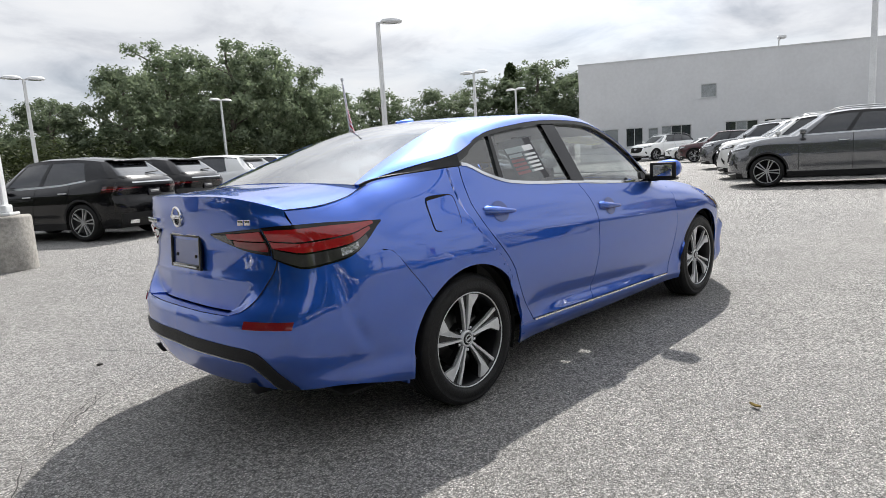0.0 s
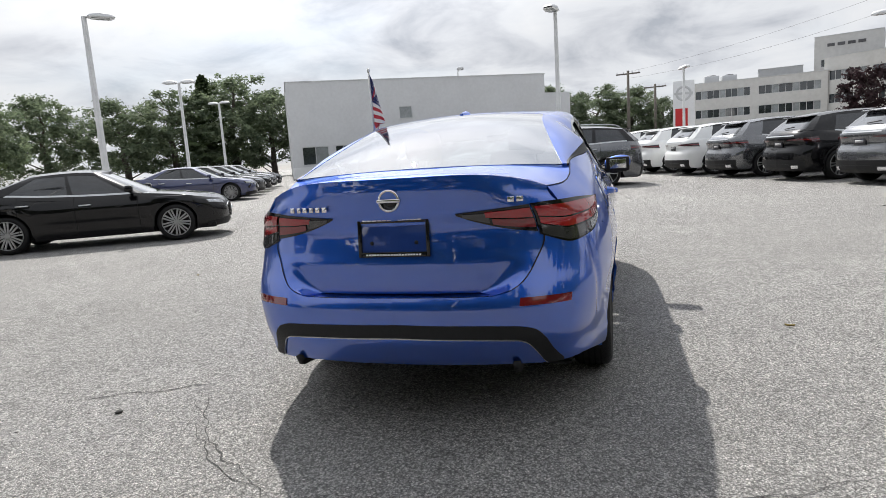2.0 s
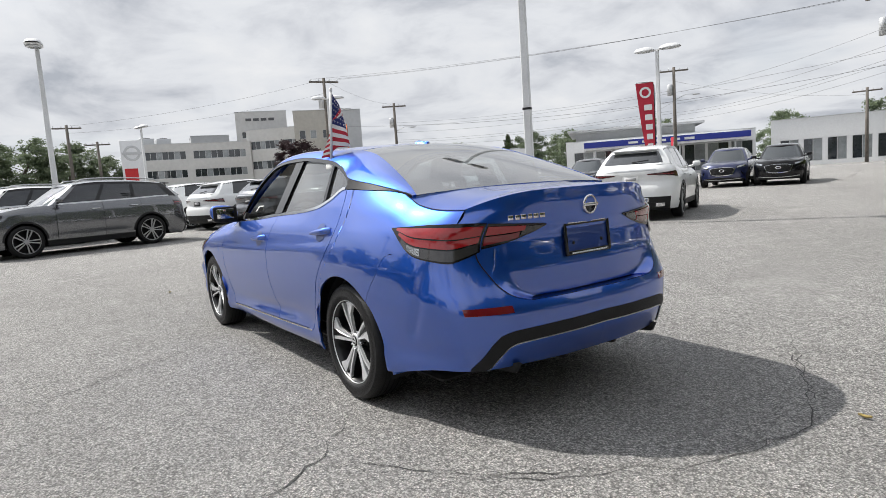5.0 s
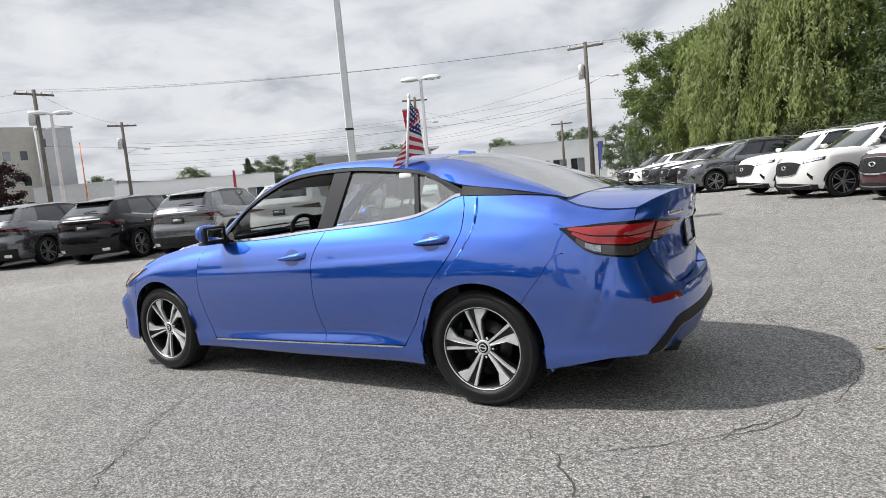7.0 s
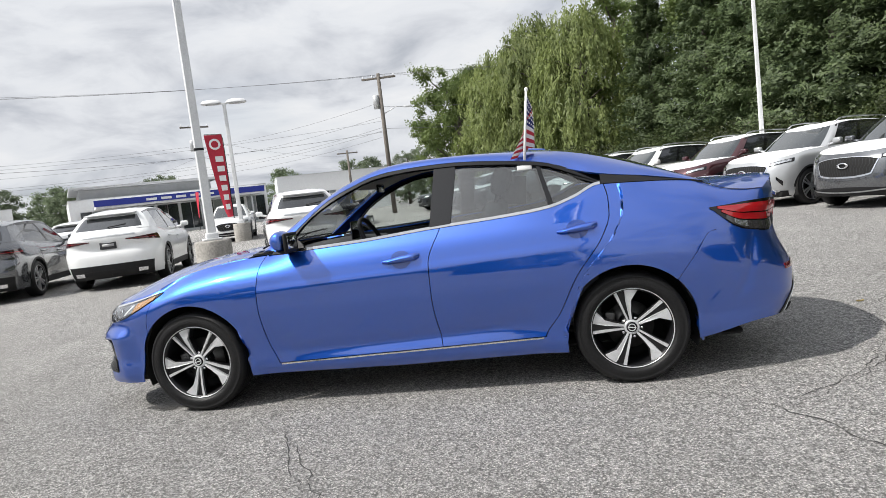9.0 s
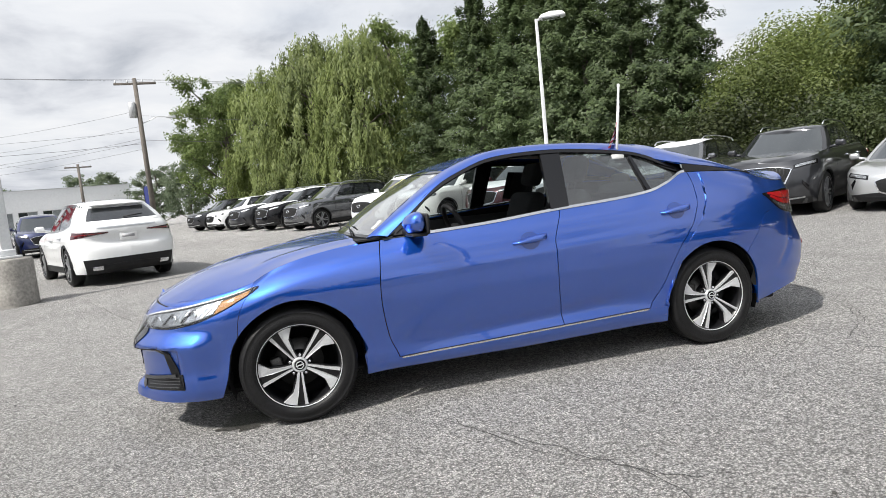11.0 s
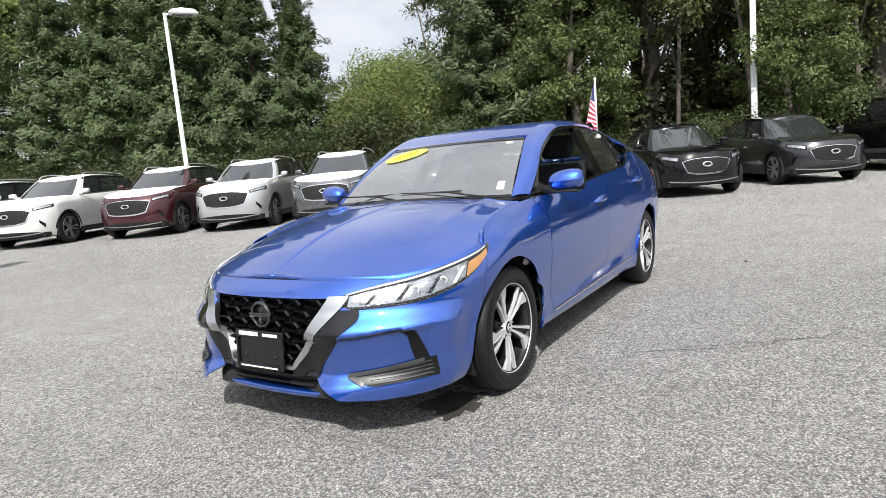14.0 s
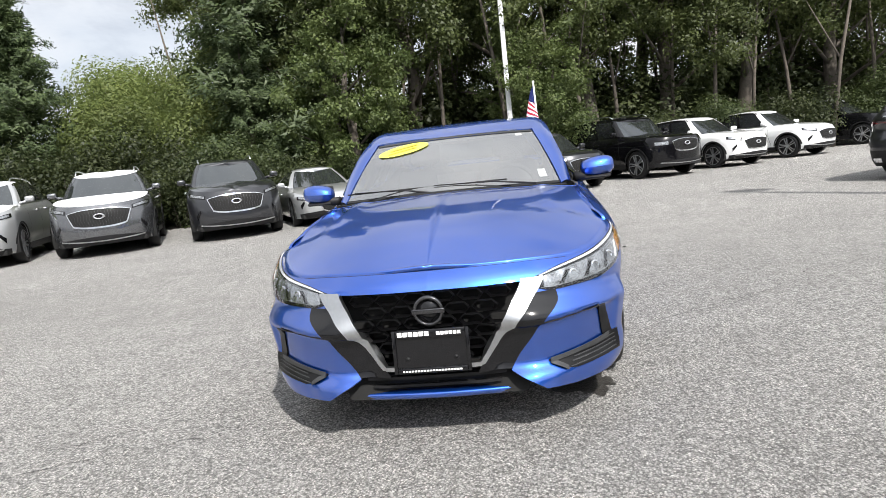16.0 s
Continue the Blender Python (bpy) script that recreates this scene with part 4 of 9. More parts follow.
PS, PX, PY = plan_curve(OUTLINE)
MID = int(np.argmax(PY))
s_x = lambda x: float(np.interp(-x, -PX, PS))
s_front = lambda y: float(np.interp(y, PY[:MID], PS[:MID]))
s_rear = lambda y: float(np.interp(-y, -PY[MID:], PS[MID:]))
S_END = float(PS[-1])
f_nose = table((0.15, -0.11), (0.19, -0.055), (0.235, -0.012), (0.30, -0.004), (0.35, 0.0), (0.48, 0.0), (0.57, -0.012), (0.66, -0.05), (0.72, -0.11), (0.78, -0.20), (1.2, -0.4))
f_tail = table((0.15, 0.16), (0.25, 0.09), (0.35, 0.03), (0.45, 0.0), (0.56, 0.004), (0.63, 0.03), (0.70, 0.064), (0.79, 0.092), (0.88, 0.098), (0.95, 0.078), (1.01, 0.068), (1.06, 0.062), (1.10, 0.07), (1.2, 0.1))
f_wide = table((0.12, 0.80), (0.18, 0.885), (0.22, 0.925), (0.27, 0.952), (0.31, 0.955), (0.36, 0.948), (0.44, 0.962), (0.55, 0.986), (0.65, 1.0), (0.74, 0.999), (0.80, 0.990), (0.86, 0.975), (0.93, 0.952), (1.0, 0.92), (1.08, 0.885), (1.2, 0.83))
z_top = table((2.3, 0.730), (2.2, 0.725), (2.1, 0.716), (2.0, 0.726), (1.9, 0.748), (1.75, 0.780), (1.64, 0.806), (1.53, 0.846), (1.40, 0.877), (1.25, 0.905), (1.05, 0.935), (0.86, 0.952), (0.54, 0.963), (0.2, 0.976), (-0.27, 1.009), (-0.69, 1.031), (-0.95, 1.056), (-1.1, 1.10), (-1.25, 1.160), (-1.5, 1.148), (-1.78, 1.125), (-1.86, 1.10), (-1.95, 1.065), (-2.14, 1.036), (-2.45, 1.03))
f_tuck = table((2.3, 0.02), (1.75, 0.03), (1.5, 0.10), (1.1, 0.115), (0.86, 0.10), (0.5, 0.02), (-0.6, 0.012), (-0.95, 0.003), (-1.35, 0.006), (-1.8, 0.065), (-2.0, 0.06), (-2.4, 0.03))


def skin(s, z):
    """A point of the sedan's outer side at s along its outline and at height z."""
    x0, y0 = float(np.interp(s, PS, PX)), float(np.interp(s, PS, PY))
    x = x0 + smooth((x0 - 1.2) / 0.9) * f_nose(z) + smooth((-x0 - 1.5) / 0.8) * f_tail(z)
    f = f_wide(z)
    arch = max(math.exp(-((x0 - AXLE) / 0.40) ** 4), math.exp(-((x0 + AXLE) / 0.40) ** 4))
    if z < 0.72:
        f += (max(f, 0.985) - f) * arch
    v = max(0.0, z_top(x0) - z)
    f -= f_tuck(x0) * max(0.0, 1 - v / 0.13) ** 2
    mid = smooth((1.0 - abs(x0 - 0.02)) / 0.5)
    crest = 0.405 - 0.06 * x0
    f -= 0.016 * mid * math.exp(-((z - crest + 0.045) / 0.045) ** 2)
    line = 0.775 - 0.047 * x0
    f += 0.006 * smooth((1.5 - abs(x0)) / 0.5) * math.exp(-((z - line) / 0.02) ** 2)
    if x0 > 1.75 and z < 0.50:
        brow = lerp(0.490, 0.512, smooth((y0 - 0.42) / 0.3))
        inset = smooth((brow - z) / 0.018) * smooth((z - 0.262) / 0.07) * smooth((y0 - 0.22) / 0.07) * smooth((0.79 - y0) / 0.05)
        x -= 0.036 * inset
        fin = smooth((0.90 - y0) / 0.14) * smooth((y0 - 0.14) / 0.14)
        x += fin * (0.34 * max(0.0, lerp(0.300, 0.264, smooth((y0 - 0.50) / 0.08)) - z) - smooth((x0 - 1.2) / 0.9) * min(0.0, f_nose(z)) * smooth((0.31 - z) / 0.03))
    y1 = y0 * f
    if x0 > 1.70 and z < 0.60:
        proud = 0.052 * smooth((y0 - 0.22) / 0.22) * smooth((x0 - 1.74) / 0.14) * smooth((0.60 - z) / 0.10)
        slope = smooth((y0 - 0.30) / 0.5)
        x, y1 = x + proud * lerp(0.95, 0.62, slope), y1 + proud * lerp(0.30, 0.78, slope)
    if x0 < -1.8 and 0.40 < z < 0.86:
        d = x0 + 1.915 + (z - 0.40) * 0.58
        f -= 0.012 * smooth((z - 0.42) / 0.08) * smooth((0.84 - z) / 0.12) * math.exp(-(d / 0.028) ** 2)
        y1 = y0 * f
    return Vector((x, y1, z))


def arch_z(x, low):
    for c in (AXLE, -AXLE):
        if abs(x - c) < ARCH:
            return HUB_Z + math.sqrt(ARCH**2 - (x - c) ** 2)
    return low


def strip(bm, ss, lo, hi, n, rim=0.012, lift=0.0, skip=None):
    """A patch of the sedan's skin: columns at ss, from height lo(s) to hi(s) in n steps."""
    rows = [[skin(s, lerp(lo(s), hi(s), k / (n - 1))) for s in ss] for k in range(n)]
    return sheet(bm, rows, rim, lift, skip, flip=True)


def dash(bm, a, b, w, lift, n=12):
    """A thin ribbon on the skin from (s, z) a to (s, z) b."""
    rows = [[], []]
    for k in range(n):
        s, z = lerp(a[0], b[0], k / (n - 1)), lerp(a[1], b[1], k / (n - 1))
        rows[0].append(skin(s, z - w / 2)), rows[1].append(skin(s, z + w / 2))
    return sheet(bm, rows, 0.004, lift, flip=True)


y_side = lambda x, z: 0.832 - 0.52 * (z - 1.0) - 0.10 * max(0.0, (x + 0.1) / 0.85) ** 2 - 0.035 * max(0.0, (-x - 0.4) / 0.85) ** 2
win_top = table((0.76, 0.972), (0.69, 1.005), (0.53, 1.155), (0.286, 1.288), (0.06, 1.36), (-0.186, 1.378), (-0.40, 1.376), (-0.646, 1.356), (-0.966, 1.308), (-1.10, 1.252), (-1.26, 1.178))
belt = lambda x: z_top(x) + 0.004


def make_wheel(name, parent, m, out=1):
    """A road wheel with its tyre, rim, spokes and brake. It lies in the x-y plane, its face up, before m."""
    tyre = bmesh.new()
    lathe(tyre, [(0.222, -0.075), (0.230, -0.096), (0.264, -0.106), (0.296, -0.1), (0.313, -0.088), (0.3225, -0.072), (0.325, -0.03), (0.325, 0.03), (0.3225, 0.072), (0.313, 0.088), (0.301, 0.097),
                 (0.298, 0.0985), (0.2965, 0.0965), (0.280, 0.1035), (0.262, 0.1045), (0.248, 0.1035), (0.246, 0.1015), (0.240, 0.099), (0.236, 0.094), (0.230, 0.084), (0.222, 0.07)], 72, m)
    w = part("tyre", tyre, M["rubber"], parent, "black tyre with a plain sidewall")
    grooves = bmesh.new()
    for h in (-0.045, -0.015, 0.015, 0.045):
        lathe(grooves, [(0.3256, h - 0.004), (0.3258, h), (0.3256, h + 0.004)], 48, m)
    part("tread_groove", grooves, M["void"], w)
    barrel = bmesh.new()
    lathe(barrel, [(0.2325, 0.084), (0.229, 0.089), (0.2235, 0.086), (0.215, 0.06), (0.206, -0.03), (0.196, -0.07), (0.05, -0.075)], 56, m)
    rim = part("rim", barrel, M["rim_black"], parent, "black alloy rim with machined spokes")
    lip = bmesh.new()
    lathe(lip, [(0.2335, 0.0855), (0.2325, 0.0925), (0.2285, 0.0928), (0.2275, 0.087)], 72, m)
    part("rim_lip", lip, M["alloy"], rim, "bright machined rim edge")
    disc = bmesh.new()
    lathe(disc, [(0.03, -0.005), (0.075, -0.005), (0.078, -0.012), (0.138, -0.012), (0.138, -0.03), (0.03, -0.03)], 40, m)
    part("brake_disc", disc, M["steel"], parent, "worn steel brake disc")
    cal = bmesh.new()
    box(cal, (0.085, -0.075, -0.04), (0.150, 0.035, 0.018), 0.012, m)
    box(cal, (0.098, -0.055, 0.016), (0.140, -0.015, 0.024), 0.005, m)
    part("brake_caliper", cal, M["steel"], parent)
    crown = lambda u: 0.084 - 0.55 * (0.225 - min(u, 0.225)) ** 2
    for k in range(5):
        turn = m @ Matrix.Rotation(2 * math.pi * k / 5 + 0.1, 4, "Z")
        back = bmesh.new()
        poly = [(0.045, -0.021), (0.150, -0.060), (0.190, -0.112), (0.224, -0.044), (0.228, -0.018), (0.228, 0.024), (0.150, 0.019), (0.045, 0.015)]
        lo = [back.verts.new((u, v, 0.025)) for u, v in poly]
        hi = [back.verts.new((u, v, crown(u) - 0.016)) for u, v in poly]
        back.faces.new(lo[::-1]), back.faces.new(hi)
        for i in range(len(poly)):
            j = (i + 1) % len(poly)
            back.faces.new([lo[i], lo[j], hi[j], hi[i]])
        bmesh.ops.transform(back, matrix=turn, verts=back.verts)
        part("spoke_back", back, M["rim_black"], rim, flat=True)
        wide = [(0.042, -0.0165), (0.095, -0.0315), (0.150, -0.054), (0.192, -0.110), (0.2135, -0.080), (0.2235, -0.042), (0.150, -0.0235), (0.042, -0.0055)]
        slim = [(0.042, 0.0005), (0.150, 0.0015), (0.2285, 0.0025), (0.2275, 0.0215), (0.150, 0.0150), (0.042, 0.0105)]
        for poly in (wide, slim):
            bm = bmesh.new()
            lo = [bm.verts.new((u, v, crown(u) - 0.022)) for u, v in poly]
            mid = [bm.verts.new((u, v, crown(u) - 0.003)) for u, v in poly]
            c = Vector((sum(p[0] for p in poly) / len(poly), sum(p[1] for p in poly) / len(poly)))
            hi = [bm.verts.new((lerp(u, c.x, 0.02), lerp(v, c.y, 0.06), crown(u))) for u, v in poly]
            bm.faces.new(lo[::-1]), bm.faces.new(hi)
            for i in range(len(poly)):
                j = (i + 1) % len(poly)
                bm.faces.new([lo[i], lo[j], mid[j], mid[i]])
                bm.faces.new([mid[i], mid[j], hi[j], hi[i]])
            bmesh.ops.transform(bm, matrix=turn, verts=bm.verts)
            part("spoke", bm, M["alloy"], rim, "machined silver spoke", flat=True)
        nut = bmesh.new()
        lathe(nut, [(0.0005, 0.064), (0.006, 0.063), (0.009, 0.058), (0.009, 0.02)], 8, m @ Matrix.Rotation(2 * math.pi * k / 5 + 0.62, 4, "Z") @ Matrix.Translation((0.057, 0, 0)))
        part("wheel_nut", nut, M["chrome"], rim)
    hub = bmesh.new()
    lathe(hub, [(0.075, 0.0), (0.066, 0.03), (0.047, 0.052), (0.030, 0.058)], 32, m)
    part("hub", hub, M["rim_black"], rim)
    ring = bmesh.new()
    lathe(ring, [(0.044, 0.045), (0.043, 0.064), (0.036, 0.068), (0.031, 0.066)], 32, m)
    part("hub_ring", ring, M["alloy"], rim)
    cap = bmesh.new()
    lathe(cap, [(0.031, 0.055), (0.030, 0.067), (0.018, 0.071), (0.0005, 0.072)], 24, m)
    c = part("centre_cap", cap, M["black_gloss"], rim, "black centre cap with a silver ring")
    bm = bmesh.new()
    lathe(bm, [(0.0215, 0.068), (0.0215, 0.0735), (0.0175, 0.0735), (0.0175, 0.068)], 24, m)
    box(bm, (-0.023, -0.003, 0.070), (0.023, 0.003, 0.0742), 0, m)
    part("cap_ring", bm, M["alloy"], c, flat=True)


def round_badge(parent, centre, turn, r, rim_mat, field_mat, name="emblem"):
    """A plain round badge with a bar across."""
    m = Matrix.Translation(centre) @ turn
    bm = bmesh.new()
    lathe(bm, [(r * 0.78, 0.0), (r * 0.78, 0.012), (r * 0.86, 0.016), (r, 0.012), (r * 1.0, 0.0)], 40, m)
    badge = part(name, bm, rim_mat, parent, "round badge with a plain bar")
    bm = bmesh.new()
    lathe(bm, [(0.0005, 0.006), (r * 0.78, 0.004), (r * 0.8, -0.002)], 32, m)
    part("badge_field", bm, field_mat, badge)
    bm = bmesh.new()
    box(bm, (-r * 1.08, -r * 0.17, 0.004), (r * 1.08, r * 0.17, 0.018), 0.004, m)
    part("badge_bar", bm, rim_mat, badge)
    return badge


def build_sedan():
    car = tagged(empty("blue_sedan"), "shiny electric-blue four-door sedan parked on the asphalt, driver window down", "car")
    V = lambda x, y, z: Vector((x, y, z))

    # inner dark shell under the gaps, and the floor
    bm = bmesh.new()
    ss = spaced(0.02, S_END - 0.02, 90)
    for sd in (1, -1):
        rows = []
        for k in range(12):
            row = []
            for s in ss:
                x0 = float(np.interp(s, PS, PX))
                lo = arch_z(x0, 0.22) + (0.02 if arch_z(x0, 0) else 0)
                if x0 < -1.73:
                    lo = 0.335
                q = skin(s, lerp(lo, z_top(x0) - 0.01, k / 11))
                row.append(V(q.x * 0.992, sd * max(q.y - 0.022, 0), q.z))
            rows.append(row)
        sheet(bm, rows, 0, 0, skip=lambda c: (c.x > 1.9 and abs(c.y) < 0.5 and c.z > 0.2) or (c.x < -2.05 and abs(c.y) < 0.62 and c.z > 0.5), flip=sd < 0)
    box(bm, (-2.0, -0.70, 0.20), (1.95, 0.70, 0.24), 0.02)
    part("inner_shell", bm, M["void"], car, "black underbody")
    for cx in (AXLE, -AXLE):
        for sd in (1, -1):
            bm = bmesh.new()
            rows = []
            for k in range(25):
                a = math.pi * (k / 24 * 1.24 - 0.12)
                rows.append([V(cx + 0.382 * math.cos(a), sd * 0.825, HUB_Z + 0.382 * math.sin(a)), V(cx + 0.385 * math.cos(a), sd * 0.55, HUB_Z + 0.385 * math.sin(a))])
            rows2 = [[r[1], V(cx, sd * 0.55, HUB_Z)] for r in rows]
            sheet(bm, rows, 0), sheet(bm, rows2, 0)
            part("wheel_arch_liner", bm, M["void"], car, "black arch liner")

    # front wings
    gap_front = table((0.25, 0.785), (0.289, 0.795), (0.415, 0.842), (0.648, 0.868), (0.877, 0.846), (0.96, 0.82))
    base = spaced(0.80, AXLE - ARCH, 6) + [AXLE - ARCH * math.cos(t) for t in spaced(0.0001, 2.525, 26)]

    def wing(bm):
        rows = [[] for _ in range(16)]
        for i, x0 in enumerate(base):
            a = i / (len(base) - 1)
            lo = arch_z(x0, 0.222)
            for k in range(16):
                v = k / 15
                xt = 0.82 + a * (1.60 - 0.82)
                z = lerp(lo, z_top(xt) - 0.003, v)
                g = gap_front(z) + 0.003
                x = g + a * (1.657 - g)
                w = 1 - (1 - v) ** 2 * min(1, a / 0.12)
                rows[k].append(skin(s_x(x0 + (x - x0) * w), z))
        for r in rows:
            r.reverse()
        sheet(bm, rows, 0.014, flip=True)
    both("front_wing", wing, M["blue"], car)

    # doors
    gap_b = table((0.25, -0.255), (0.345, -0.247), (0.60, -0.222), (0.81, -0.224), (1.01, -0.305))
    gap_rear = table((0.25, -0.84), (0.332, -0.868), (0.437, -0.947), (0.661, -1.068), (0.874, -1.233), (0.994, -1.284), (1.08, -1.288), (1.17, -1.272))
    foot = lambda x: 0.300 - 0.0226 * x

    def door(front, back):
        def make(bm):
            rows = []
            n, c = 34, 40
            for k in range(n):
                row = []
                for j in range(c):
                    a, v = j / (c - 1), k / (n - 1)
                    z = lerp(0.3, 1.0, v)
                    for _ in range(4):
                        x = lerp(front(z) - 0.0025, back(z) + 0.0025, a)
                        z = lerp(foot(x), z_top(x), v)
                    row.append(skin(s_x(x), z))
                rows.append(row)
            sheet(bm, rows, 0.014, flip=True)
        return make
    fdoors = both("front_door", door(gap_front, gap_b), M["blue"], car)
    rdoors = both("rear_door", door(gap_b, gap_rear), M["blue"], car)

    # sills with a bright strip
    sx = [s_x(x) for x in spaced(0.985, -0.985, 40)]
    xs = lambda s: float(np.interp(s, PS, PX))
    both("sill", lambda bm: strip(bm, sx, lambda s: 0.20 + 0.012 * abs(xs(s)), lambda s: foot(xs(s)) - 0.006, 6), M["blue"], car)
    sx2 = [s_x(x) for x in spaced(0.78, -0.85, 40)]
    both("sill_strip", lambda bm: strip(bm, sx2, lambda s: foot(xs(s)) - 0.013, lambda s: foot(xs(s)) - 0.004, 2, 0.006, 0.005), M["chrome"], car, "bright strip along the sill")

    # rear quarters
    xr = -2.235
    b2 = spaced(-0.86, -AXLE + ARCH, 5) + [-AXLE + ARCH * math.cos(t) for t in spaced(0.0001, 2.36, 24)] + spaced(-1.66, xr, 14)
    joint = table((-1.62, 0.588), (-1.66, 0.64), (-1.75, 0.735), (-1.86, 0.838), (-1.95, 0.845), (-2.3, 0.85))

    def quarter(bm):
        rows = [[] for _ in range(22)]
        for i, x0 in enumerate(b2):
            a = (x0 + 0.86) / (xr + 0.86)
            lo = arch_z(x0, 0.215)
            if x0 < -1.64:
                lo = joint(-x0 * -1)
            xt = -1.272 + a * (xr + 1.272)
            for k in range(22):
                v = k / 21
                z = lerp(lo, z_top(xt) - 0.002, v)
                g = gap_rear(min(z, 1.17)) - 0.003
                x = g + a * (xr - g)
                w = 1 - (1 - v) ** 2 * min(1, a / 0.12)
                rows[k].append(skin(s_x(x0 + (x - x0) * w), z))
        sheet(bm, rows, 0.014, flip=True)
    q = both("rear_quarter", quarter, M["blue"], car)

    # front bumper with the grille's opening left out
    v_side = lambda z: lerp(0.188, 0.395, min(1.0, max(0.0, (z - 0.30) / 0.35)))
    cheek_edge = table((0.20, 0.31), (0.29, 0.320), (0.298, 0.325), (0.36, 0.362), (0.42, 0.405), (0.494, 0.452), (0.572, 0.530), (0.585, 0.530), (0.60, 0.44), (1.0, 0.44))
    t_front = lambda s: float(np.interp(s, PS, PY))
    bumper_top = lambda s: z_top(xs(s)) - (0.006 if t_front(s) < 0.60 else 0.003)

    def nose_low(s):
        if xs(s) < 1.7255:
            return arch_z(xs(s), 0.205)
        y = t_front(s)
        base = lerp(0.298, 0.220, min(1.0, max(0.0, (y - 0.325) / 0.145))) if y < 0.47 else lerp(0.220, 0.206, smooth((y - 0.47) / 0.15))
        return lerp(0.325, base, smooth((xs(s) - 1.7255) / 0.06))

    def bumper_corner(bm):
        rows = []
        for k in range(46):
            row = []
            for j in range(64):
                z = 0.45
                for _ in range(14):
                    s = lerp(s_front(cheek_edge(z)), s_x(1.66), j / 63)
                    z = lerp(z, lerp(nose_low(s), bumper_top(s), k / 45), 0.7)
                row.append(skin(s, z))
            rows.append(row)
        sheet(bm, rows, 0.008, flip=True)
    both("front_bumper", bumper_corner, M["blue"], car)
    both("nose_band", lambda bm: strip(bm, spaced(0.0, s_front(0.44), 20), lambda s: 0.652, bumper_top, 10, 0), M["blue"], car)
    # thin lip under the intake, with a black tray behind it
    bm = bmesh.new()
    rows = []
    for y in spaced(-0.345, 0.345, 25):
        x, e = 2.238 - 0.22 * y * y, smooth((0.345 - abs(y)) / 0.05)
        rows.append([V(x - 0.10, y, 0.218), V(x - 0.03, y, 0.224), V(x - 0.006, y, 0.221), V(x, y, 0.214), V(x - 0.004, y, lerp(0.208, 0.196, e)), V(x - 0.03, y, lerp(0.206, 0.190, e)), V(x - 0.10, y, 0.190)])
    sheet(bm, rows, 0)
    part("front_lip", bm, M["blue"], car, "thin blue lip under the intake")
    bm = bmesh.new()
    sheet(bm, [[V(2.20 - 0.45 * y * y, y, 0.198) for y in spaced(-0.62, 0.62, 21)], [V(1.95, y, 0.186) for y in spaced(-0.66, 0.66, 21)], [V(1.45, y, 0.182) for y in spaced(-0.66, 0.66, 21)]], 0.008)
    part("undertray", bm, M["black_plastic"], car, "black tray under the nose")
    both("intake_backing", lambda bm: sheet(bm, [[skin(s_front(y), z) - V(lerp(0.05, 0.075, y / 0.40), 0, 0) for y in spaced(0.0, 0.40, 12)] for z in (0.20, 0.25, 0.30, 0.35)], 0, flip=True), M["void"], car)
    # grille: a dark box behind, a honeycomb, and a bright V
    bm = bmesh.new()
    box(bm, (1.98, -0.46, 0.22), (2.13, 0.46, 0.68), 0.01)
    part("grille_recess", bm, M["void"], car, "black grille recess")
    for r in range(6):
        z = 0.372 + r * 0.05
        half = v_side(z) - 0.012
        nn = int(half / 0.058)
        for c in range(-nn, nn + 1):
            y = c * 0.116 / 1.0 + (0.058 if r % 2 else 0)
            if abs(y) > half:
                continue
            bm = bmesh.new()
            p = skin(s_front(abs(y)), z)
            hexa = [(0.056, 0), (0.034, 0.024), (-0.034, 0.024), (-0.056, 0), (-0.034, -0.024), (0.034, -0.024)]
            mm = Matrix.Translation((p.x - 0.028, y, z)) @ Matrix(((0, 0, 1, 0), (1, 0, 0, 0), (0, 1, 0, 0), (0, 0, 0, 1)))
            outer = [bm.verts.new((u, v, 0.0)) for u, v in hexa]
            inner = [bm.verts.new((u * 0.90, v * 0.85, 0.010)) for u, v in hexa]
            deep = [bm.verts.new((u * 0.86, v * 0.78, -0.03)) for u, v in hexa]
            for i in range(6):
                j = (i + 1) % 6
                bm.faces.new([outer[i], outer[j], inner[j], inner[i]])
                bm.faces.new([inner[i], inner[j], deep[j], deep[i]])
            bmesh.ops.transform(bm, matrix=mm, verts=bm.verts)
            part("grille_cell", bm, M["grille_black"], car, flat=True)
    for z, h, w in ((0.322, 0.008, 0.315), (0.288, 0.007, 0.305), (0.252, 0.006, 0.285)):
        bm = bmesh.new()
        rows = [[skin(s_front(abs(y)), q) for y in spaced(w, 0.0, 14)] for q in (z - h, z + h)]
        for sd in (1, -1):
            sheet(bm, [[V(min(p.x - 0.025, 2.232 - 0.22 * p.y**2), sd * p.y, p.z) for p in r] for r in rows], 0.02, 0, flip=sd < 0)
        part("intake_slat", bm, M["black_plastic"], car)

    def vee(bm):
        rows = []
        for k in range(22):
            z = lerp(0.338, 0.657, k / 21)
            wdt = lerp(0.022, 0.092, smooth((z - 0.338) / 0.31))
            y0 = v_side(z) - 0.01
            rows.append([skin(s_front(lerp(y0, y0 + wdt, j / 4)), z) for j in range(5)])
        sheet(bm, rows, 0.03, 0.012, flip=True)
    both("grille_surround", vee, M["satin"], car, "satin chrome V round the grille")
    bm = bmesh.new()
    rows = [[skin(s_front(abs(y)), z) for y in spaced(0.21, 0.0, 8)] for z in (0.332, 0.350)]
